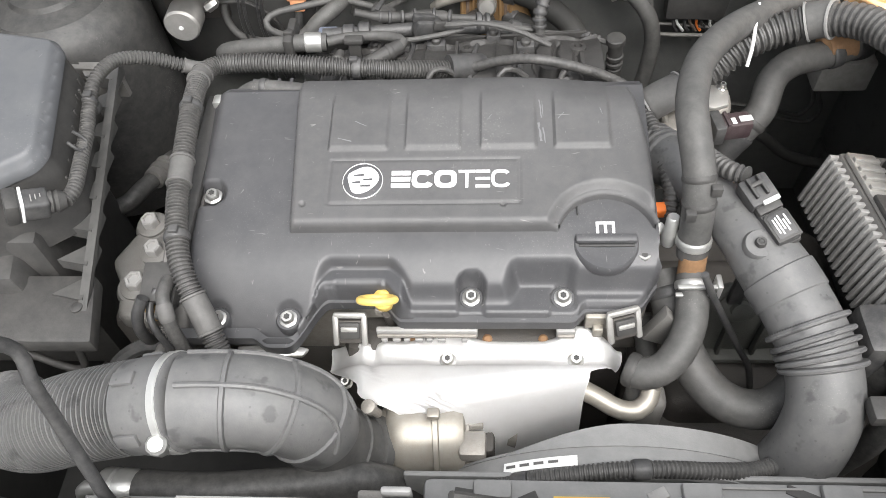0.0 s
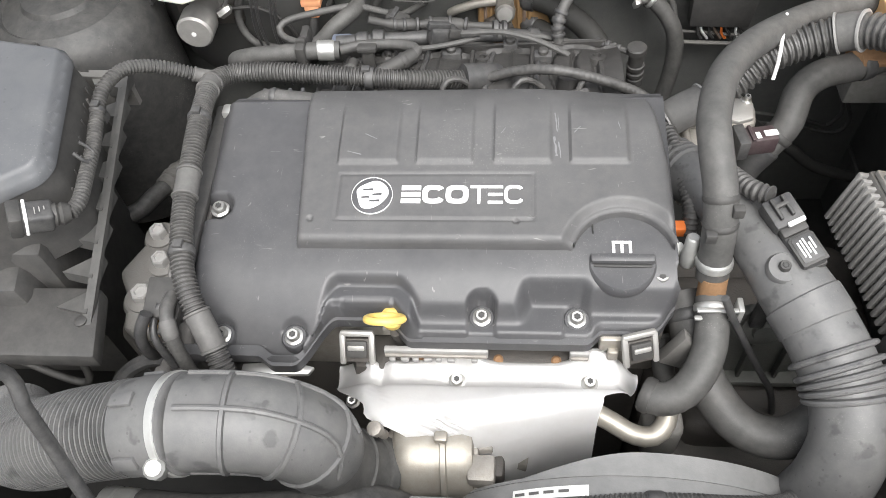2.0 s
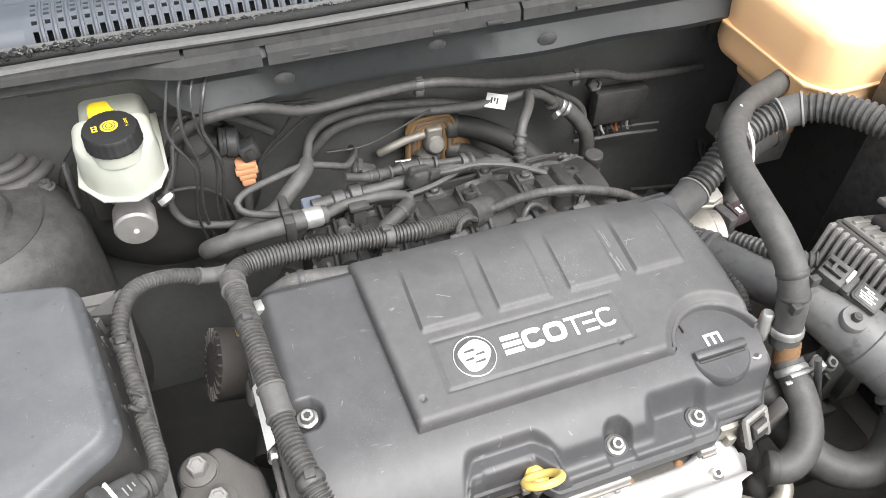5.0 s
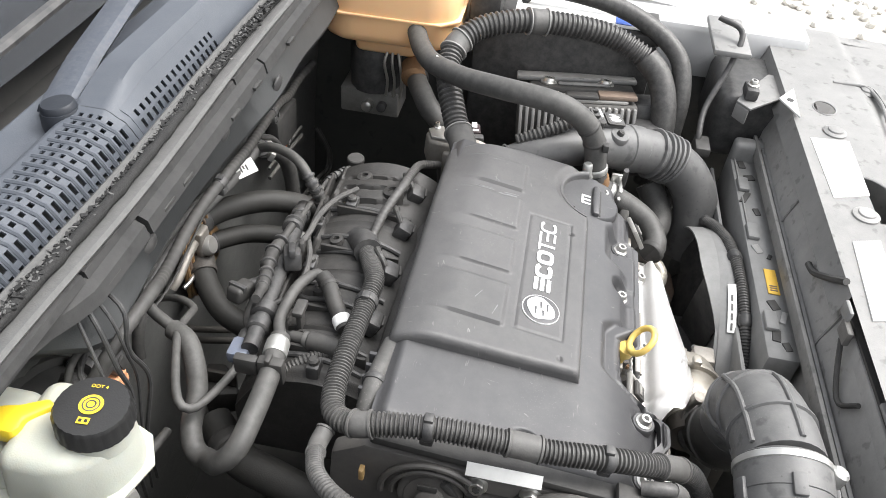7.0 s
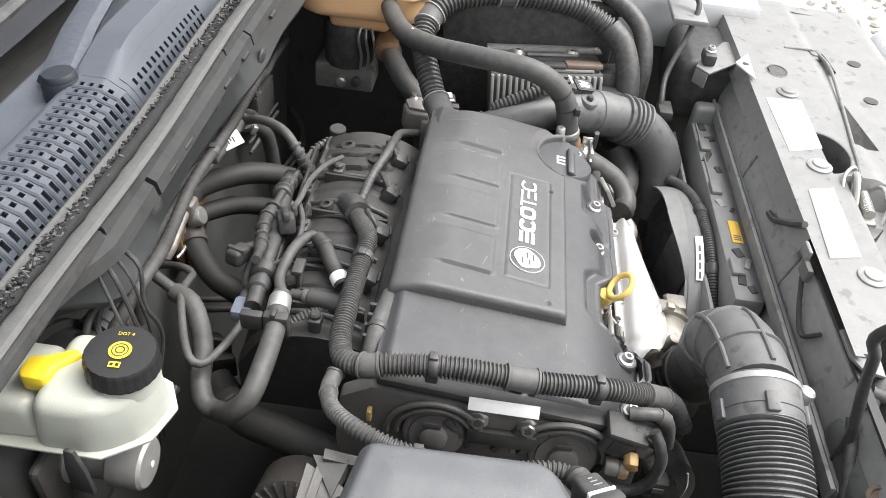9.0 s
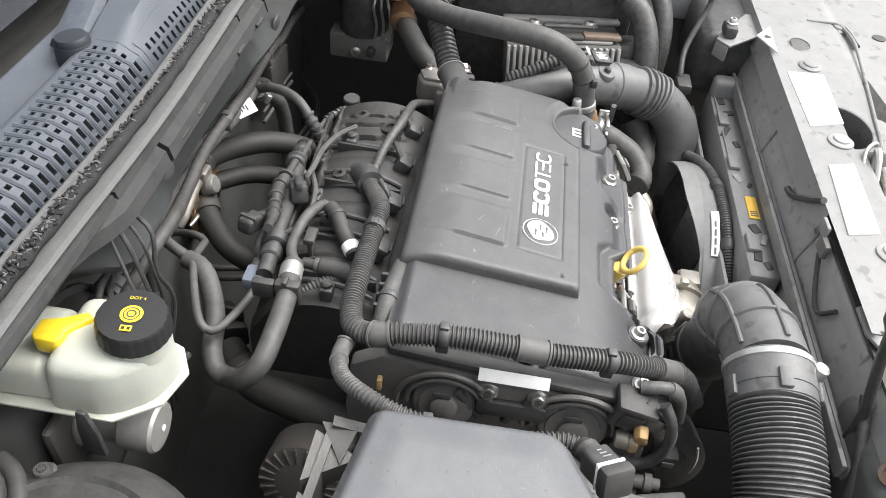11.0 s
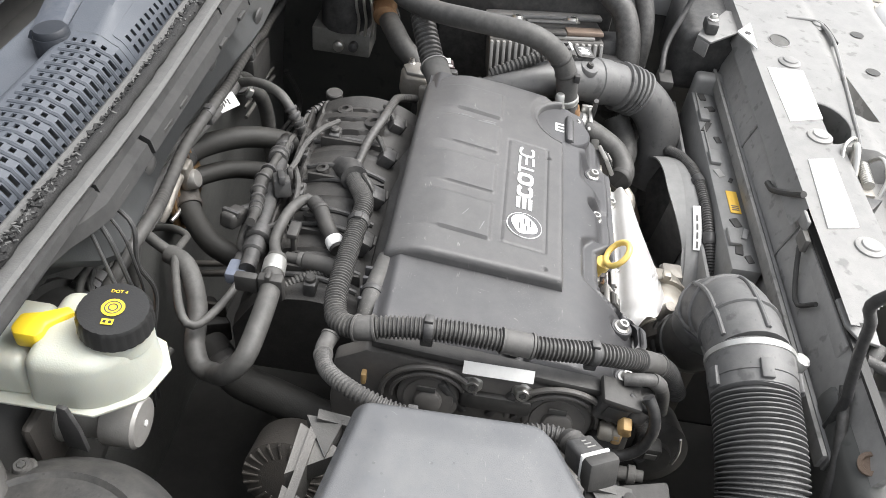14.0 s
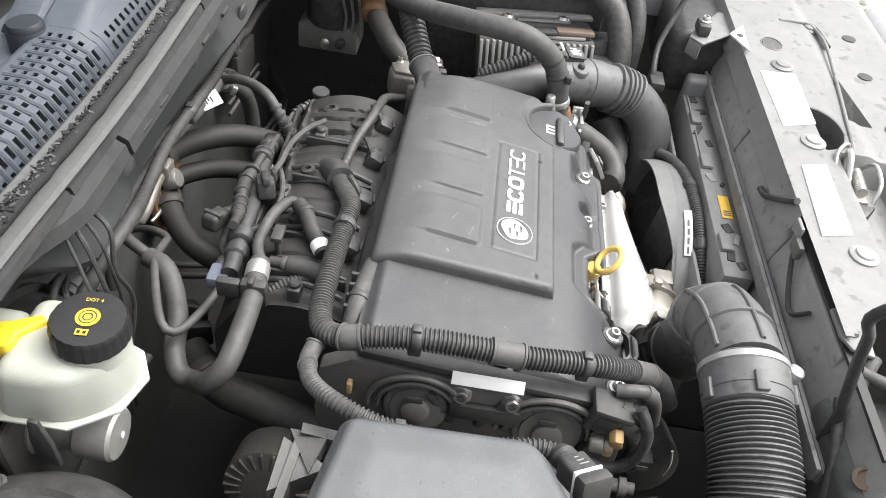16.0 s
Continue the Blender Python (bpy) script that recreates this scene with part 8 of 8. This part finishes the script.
hose_thing("tank_return_hose", [(0.470, 0.205, 0.80), (0.430, 0.192, 0.795), (0.395, 0.178, 0.798), (0.372, 0.162, 0.788), (0.360, 0.135, 0.766), (0.345, 0.125, 0.748), (0.325, 0.118, 0.72), (0.31, 0.112, 0.68)], 0.0165, "black coolant hose under the tank", clamps=((0.08, 0.06, PLASTIC, 1.15), (0.64, 0.03, DUSTY, 1.08), (0.72, 0.26, PLASTIC, 1.12)))
solo("tank_outlet", turned([(0.020, 0), (0.020, 0.03), (0.014, 0.035)], (0.465, 0.206, 0.805), (-1, -0.2, -0.2), 20), RUST, "orange outlet stub below the tank", "outlet")

throttle = thing("throttle_body", (0.27, 0.10, 0.72), "cast aluminium throttle body with a plug", "throttle body")
part("housing", turned([(0.034, -0.03), (0.036, -0.012), (0.036, 0.010), (0.031, 0.014), (0.031, 0.024)], (0.262, 0.080, 0.770), (1, -0.15, 0.1), 28), CASTING, throttle)
part("flange", block((0.232, 0.040, 0.735), (0.242, 0.118, 0.806), 0.008, segments=3), CASTING, throttle)
part("gear_case", prism([(0.274, 0.108), (0.276, 0.146), (0.304, 0.156), (0.322, 0.138), (0.318, 0.110), (0.296, 0.100)], 0.752, 0.792, 0.006, 0.92, segments=3), CASTING, throttle)
part("gear_cover", prism([(0.280, 0.112), (0.282, 0.142), (0.303, 0.150), (0.316, 0.135), (0.312, 0.112), (0.296, 0.106)], 0.791, 0.797, 0.002), ECU_METAL, throttle)
part("motor", turned([(0.018, 0), (0.018, 0.03), (0.014, 0.034)], (0.270, 0.080, 0.780), (0.3, 0, -1), 20), CASTING, throttle)
screw(throttle, (0.309, 0.138, 0.796), (0, 0, 1), 0.0032)
pm = Matrix.Translation((0.314, 0.086, 0.790)) @ Matrix.Rotation(0.15, 4, "Z")
MAROON = material("dark_maroon_plug", (0.040, 0.024, 0.027), 0.45, dust=0.25, scale=40)
part("plug", block((-0.016, -0.011, -0.012), (0.017, 0.011, 0.010), 0.003, pm), MAROON, throttle, "dark maroon plug")
part("plug_collar", block((-0.026, -0.015, -0.013), (-0.014, 0.015, 0.012), 0.002, pm), PLASTIC, throttle)
part("plug_rib", block((-0.012, -0.011, 0.009), (-0.008, 0.011, 0.0125), 0.001, pm), MAROON, throttle)
part("tab", block((0.003, -0.006, 0.0102), (0.017, 0.002, 0.0116), 0.0005, pm), PAPER, throttle, "white locking tab")
part("tab", block((-0.006, -0.008, 0.0102), (-0.001, 0.001, 0.0112), 0.0005, pm), PAPER, throttle, "white locking tab")
for k in range(3):
    part("stud", turned([(0.006, 0), (0.006, 0.012), (0.004, 0.014)], (0.222 + 0.012 * k, 0.040 - 0.02 * k, 0.785), (0, 0, 1), 8), STEEL, throttle)
loom_thing("coil_lead", [(0.212, 0.070, 0.825), (0.218, 0.040, 0.825), (0.222, 0.0, 0.822), (0.226, -0.03, 0.815), (0.224, -0.05, 0.80)], 0.0080, "ribbed black lead beside the engine cover", pitch=0.005, depth=0.14)
solo("orange_clip", block((0.208, -0.052, 0.800), (0.220, -0.040, 0.812), 0.002), ORANGE, "small bright orange locking clip", "clip")
solo("white_stub", turned([(0.006, 0), (0.006, 0.006), (0.004, 0.008)], (0.208, -0.068, 0.805), (0.6, -0.5, 0.6), 12), PAPER, "small white plug beside the cover", "plug")

# engine control module
ecu = thing("engine_control_module", (0.43, -0.05, 0.72), "dull alloy engine control module with cooling fins", "control module")
em = pose(0.456, -0.060, 0.790, -4, 14, 4)
part("case", block((-0.048, -0.090, -0.060), (0.058, 0.092, 0.012), 0.005, em), MOUNT, ecu)
part("rear_flange", block((0.020, -0.095, 0.026), (0.056, 0.096, 0.034), 0.003, em), PANEL, ecu)
for k in range(19):
    y = -0.085 + 0.0096 * k
    part("fin", block((-0.057, y - 0.0024, -0.056), (-0.044, y + 0.0024, 0.008), 0.0008, em), FIN_ALLOY, ecu)
part("top_plate", block((-0.046, -0.075, 0.012), (-0.014, 0.085, 0.018), 0.002, em), ECU_METAL, ecu)
fr = part("bracket", block((-0.010, -0.088, 0.012), (0.042, 0.075, 0.026), 0.004, em), DUSTY, ecu)
part("bracket_arm", block((-0.046, -0.088, 0.018), (-0.012, -0.030, 0.025), 0.002, em), BROWN, ecu, "faded brown bracket arm")
part("connector_row", block((-0.048, -0.030, 0.017), (-0.020, 0.020, 0.024), 0.003, em), DUSTY, ecu)
for k in range(4):
    part("case_rib", block((-0.044, 0.030 + 0.013 * k, 0.017), (-0.016, 0.036 + 0.013 * k, 0.0215), 0.001, em), ECU_METAL, ecu)
part("bracket_slot", block((0.0, -0.05, 0.026), (0.012, 0.03, 0.030), 0.002, em), PANEL, fr)
screw(ecu, tuple(em @ Vector((0.015, 0.045, 0.026))), (0.2, 0, 1), 0.008)
screw(ecu, tuple(em @ Vector((0.015, -0.045, 0.026))), (0.2, 0, 1), 0.008)
part("plug", block((-0.04, -0.125, -0.03), (0.03, -0.088, 0.012), 0.006, em), PLASTIC, ecu)
part("green_sticker", turned([(0.010, 0), (0.010, 0.001)], em @ Vector((-0.010, -0.127, -0.004)), (0.30, -0.9, 0.45), 16), GREEN, ecu)
relay = thing("relay_holder", (0.40, -0.17, 0.70), "black plastic relay holder at the control module", "relay")
part("body", block((0.375, -0.200, 0.72), (0.425, -0.148, 0.80), 0.008), PLASTIC, relay)
part("cable", tube([(0.40, -0.19, 0.79), (0.41, -0.22, 0.76), (0.405, -0.235, 0.70), (0.40, -0.23, 0.62)], 0.012), CONDUIT, relay)

# battery
batt = thing("battery", (0.56, -0.02, 0.60), "black battery box with a white and blue label", "battery")
part("case", block((0.515, -0.17, 0.62), (0.605, 0.12, 0.875), 0.006), PLASTIC, batt)
part("lid", block((0.512, -0.172, 0.875), (0.607, 0.122, 0.892), 0.004), DUSTY, batt)
part("label", block((0.525, -0.15, 0.8925), (0.60, 0.06, 0.8935), 0.0003), PAPER, batt, "white sticker")
part("label_bar", block((0.535, -0.165, 0.8938), (0.56, -0.10, 0.8944), 0), BLUE, batt, "blue printed bar")
part("handle", tube([(0.57, -0.12, 0.893), (0.57, -0.10, 0.91), (0.57, 0.02, 0.912), (0.57, 0.05, 0.893)], 0.006), PLASTIC, batt)
fuse = solo("fuse_box", block((0.50, 0.08, 0.86), (0.60, 0.13, 0.93), 0.008), PLASTIC, "black fuse box beside the tank", "fuse box")
front_loom = thing("headlamp_loom", (0.47, -0.26, 0.80), "thin black cable at the headlamp", "cable")
part("cable", tube([(0.53, -0.25, 0.93), (0.51, -0.285, 0.92), (0.475, -0.275, 0.88), (0.43, -0.25, 0.83), (0.39, -0.245, 0.80), (0.385, -0.25, 0.76)], 0.0045), PLASTIC, front_loom)
part("plug", block((0.36, -0.262, 0.785), (0.40, -0.240, 0.80), 0.003), DUSTY, front_loom)
solo("headlamp_housing", block((0.44, -0.42, 0.74), (0.60, -0.27, 0.85), 0.02, segments=3), PLASTIC, "black back of the headlamp housing", "headlamp")
solo("corner_panel", block((0.47, -0.30, 0.895), (0.60, -0.245, 0.905), 0.003), PANEL, "light grey corner of the front panel", "panel")
rh = thing("headlamp_unit", (-0.30, -0.40, 0.70), "black headlamp housing with rusty fixings", "headlamp")
part("housing", block((-0.46, -0.44, 0.66), (-0.20, -0.345, 0.82), 0.02, segments=3), WING, rh)
part("rusty_boss", turned([(0.011, -0.006), (0.011, 0.004), (0.007, 0.006), (0.006, 0.003)], (-0.300, -0.360, 0.822), (-0.3, 0.5, 1), 18), BROWN_IRON, rh, "rusty steel boss")
part("lamp_loom", tube([(-0.225, -0.352, 0.835), (-0.255, -0.350, 0.815), (-0.285, -0.347, 0.790), (-0.31, -0.344, 0.755), (-0.33, -0.343, 0.71)], 0.0055, 10), CONDUIT, rh)
part("lamp_cover", turned([(0.030, 0), (0.034, 0.003), (0.034, 0.012), (0.030, 0.015), (0.010, 0.016)], (-0.385, -0.346, 0.775), (0, 1, 0.2), 28), PLASTIC, rh)
part("pipe", tube([(-0.185, -0.388, 0.852), (-0.20, -0.378, 0.845), (-0.22, -0.368, 0.825), (-0.25, -0.36, 0.80), (-0.30, -0.355, 0.74)], 0.007), RUBBER, rh)
part("pipe", tube([(-0.20, -0.372, 0.848), (-0.21, -0.40, 0.845), (-0.22, -0.44, 0.84)], 0.006), RUBBER, rh)
screw(rh, (-0.30, -0.365, 0.795), (0, 0.3, 1), 0.005, mat=RUST)

# expansion tank and brake unit
tank = thing("expansion_tank", (0.44, 0.24, 0.85), "amber plastic coolant expansion tank", "coolant tank")
part("tank_body", prism([(0.424, 0.165), (0.420, 0.315), (0.440, 0.350), (0.57, 0.355), (0.60, 0.31), (0.60, 0.16), (0.57, 0.138), (0.450, 0.138)], 0.850, 0.966, 0.046, 0.97, segments=7), TANK, tank)
part("seam", prism([(0.422, 0.162), (0.417, 0.318), (0.436, 0.353), (0.57, 0.358), (0.603, 0.31), (0.603, 0.158), (0.57, 0.135), (0.446, 0.135)], 0.896, 0.900, 0.001), TANK, tank)
part("sump", prism([(0.445, 0.20), (0.445, 0.30), (0.54, 0.30), (0.54, 0.20)], 0.825, 0.862, 0.012, 1.04, segments=3), TANK, tank)
part("spout", turned([(0.015, 0), (0.015, 0.03), (0.012, 0.034)], (0.465, 0.208, 0.888), (-1, -0.3, 0), 20), TANK, tank)
part("cap", turned([(0.03, 0), (0.03, 0.02), (0.026, 0.024)], (0.52, 0.25, 0.955), (0, 0, 1), 24), PLASTIC, tank)
part("bracket", block((0.44, 0.352, 0.84), (0.58, 0.372, 0.90), 0.004), DARK, tank)
ABS_ALLOY = material("stained_alloy", (0.26, 0.255, 0.24), 0.55, metal=0.4, dust=0.6, dust_color=(0.12, 0.11, 0.10), scale=40)
abs_u = thing("brake_control_unit", (0.47, 0.27, 0.58), "grimy alloy brake control unit with a black motor", "brake unit")
part("alloy_block", block((0.458, 0.228, 0.706), (0.525, 0.328, 0.752), 0.004), ABS_ALLOY, abs_u)
part("motor", turned([(0.042, 0), (0.042, 0.07), (0.038, 0.078)], (0.492, 0.275, 0.750), (0, 0, 1), 32), PLASTIC, abs_u)
part("port", turned([(0.008, 0), (0.008, 0.012), (0.005, 0.014)], (0.457, 0.255, 0.728), (-1, 0, 0.1), 14), PLASTIC, abs_u)
part("port", turned([(0.009, 0), (0.009, 0.012), (0.006, 0.014)], (0.457, 0.280, 0.726), (-1, 0, 0.1), 14), STEEL, abs_u)
for k in range(3):
    part("brake_pipe", tube([(0.455, 0.225 + 0.012 * k, 0.75), (0.450, 0.222 + 0.012 * k, 0.78), (0.44, 0.225 + 0.012 * k, 0.82), (0.47, 0.24, 0.85)], 0.0024, 8), STEEL, abs_u)
hose_thing("brake_hard_line", [(0.40, 0.385, 0.548), (0.476, 0.380, 0.538), (0.503, 0.380, 0.530), (0.532, 0.380, 0.521), (0.543, 0.380, 0.536), (0.546, 0.380, 0.553), (0.536, 0.385, 0.580), (0.52, 0.395, 0.62)], 0.0034, "thin dark brake line curling up the firewall", category="pipe", seg=8)
hose_thing("brake_hard_line", [(0.40, 0.385, 0.528), (0.481, 0.380, 0.520), (0.517, 0.380, 0.512), (0.550, 0.380, 0.506), (0.562, 0.380, 0.521), (0.561, 0.380, 0.541), (0.551, 0.382, 0.562), (0.535, 0.395, 0.61)], 0.0034, "thin dark brake line curling up the firewall", category="pipe", seg=8)
hose_thing("heater_return_hose", [(0.37, 0.30, 0.62), (0.42, 0.30, 0.578), (0.456, 0.300, 0.552), (0.489, 0.300, 0.522), (0.518, 0.300, 0.506), (0.56, 0.30, 0.492)], 0.0085, "dark hose low behind the gearbox", mat=HEATER)
rbox = thing("relay_box", (0.33, 0.39, 0.70), "dull black relay box on the firewall with coloured wires", "relay box")
part("shell", prism([(0.292, 0.712), (0.290, 0.770), (0.378, 0.764), (0.372, 0.708)], -0.398, -0.376, 0.003, m=pose(0, 0, 0, 90)), DUSTY, rbox)
for k, (wx, wm) in enumerate(((0.304, PLASTIC), (0.312, PAPER), (0.320, PLASTIC), (0.330, BROWN), (0.336, ORANGE), (0.346, PLASTIC), (0.355, PAPER), (0.363, PLASTIC))):
    part("wire", tube([(wx, 0.386, 0.712), (wx + 0.002 * (-1) ** k, 0.383, 0.704), (wx + 0.004, 0.386, 0.694), (wx + 0.012, 0.390, 0.682)], 0.0020, 6), wm, rbox)
hose_thing("brake_hard_line", [(0.270, 0.388, 0.699), (0.31, 0.388, 0.695), (0.345, 0.388, 0.691), (0.42, 0.386, 0.684)], 0.0022, "thin grey steel brake line along the firewall", mat=MOUNT, category="pipe", seg=8)
hose_thing("brake_hard_line", [(0.270, 0.388, 0.681), (0.31, 0.388, 0.677), (0.36, 0.388, 0.674), (0.42, 0.386, 0.668)], 0.0030, "thin grey steel brake line along the firewall", mat=MOUNT, category="pipe", seg=8)

# pipes below the heat shield
low = thing("oil_feed_pipe", (0.16, -0.18, 0.62), "bent bare steel pipe beside the heat shield", "pipe")
part("pipe", tube([(0.138, -0.190, 0.704), (0.154, -0.196, 0.698), (0.172, -0.206, 0.695), (0.190, -0.208, 0.696), (0.202, -0.198, 0.702), (0.204, -0.184, 0.712)], 0.0098, 16), WARM_CAST, low)
part("nut", turned([(0.013, 0), (0.013, 0.012), (0.010, 0.014)], (0.204, -0.186, 0.709), (0, 0.5, 1), 6), CASTING, low)
solo("cast_bracket", block((0.185, -0.20, 0.62), (0.225, -0.165, 0.685), 0.012, segments=3), MOUNT, "grimy cast bracket at the gearbox end", "bracket")
solo("drain_plug", turned([(0.016, 0), (0.016, 0.02), (0.013, 0.022)], (0.195, -0.215, 0.63), (0, -0.4, 1), 20), MOUNT, "round steel plug below the pipe", "plug")
gb = thing("shift_linkage", (0.28, -0.06, 0.66), "dark plastic shift linkage on the gearbox", "linkage")
GEARBOX = material("oily_gearbox_casting", (0.105, 0.107, 0.098), 0.58, metal=0.2, dust=0.6, dust_color=(0.060, 0.058, 0.050), scale=55, bump=0.5, spots=0.3)
front = pose(0, 0, 0, 90)
part("panel", prism([(0.262, 0.622), (0.262, 0.725), (0.290, 0.742), (0.345, 0.738), (0.372, 0.700), (0.384, 0.630), (0.340, 0.616)], 0.086, 0.098, 0.004, m=front, segments=3), GEARBOX, gb, "oily grey cast panel")
part("ledge", block((0.262, -0.112, 0.612), (0.384, -0.086, 0.622), 0.003), GEARBOX, gb)
for rx in (0.300, 0.338):
    part("rib", block((rx - 0.002, -0.106, 0.622), (rx + 0.002, -0.096, 0.700), 0.001), GEARBOX, gb)
part("pivot", turned([(0.021, 0), (0.021, 0.006), (0.017, 0.009), (0.011, 0.009), (0.010, 0.014), (0.004, 0.015)], (0.303, -0.097, 0.716), (0, -1, 0.3), 26), GEARBOX, gb)
screw(gb, (0.327, -0.099, 0.728), (0, -0.6, 1), 0.0060, mat=FIN_ALLOY)
part("strap", block((0.284, -0.112, 0.735), (0.298, -0.104, 0.800), 0.002), PLASTIC, gb)
part("side_block", prism([(0.372, 0.64), (0.372, 0.70), (0.392, 0.70), (0.402, 0.64)], 0.080, 0.110, 0.004, m=front), GEARBOX, gb)
part("rod", tube([(0.241, -0.133, 0.820), (0.253, -0.135, 0.792), (0.269, -0.135, 0.758), (0.304, -0.135, 0.686), (0.322, -0.135, 0.649), (0.339, -0.135, 0.588), (0.341, -0.135, 0.55)], 0.0036, 10), PLASTIC, gb)
part("cast_wedge", prism([(0.196, 0.728), (0.214, 0.776), (0.224, 0.760), (0.222, 0.715)], 0.135, 0.148, 0.003, m=front), MOUNT, gb, "rough grey casting")
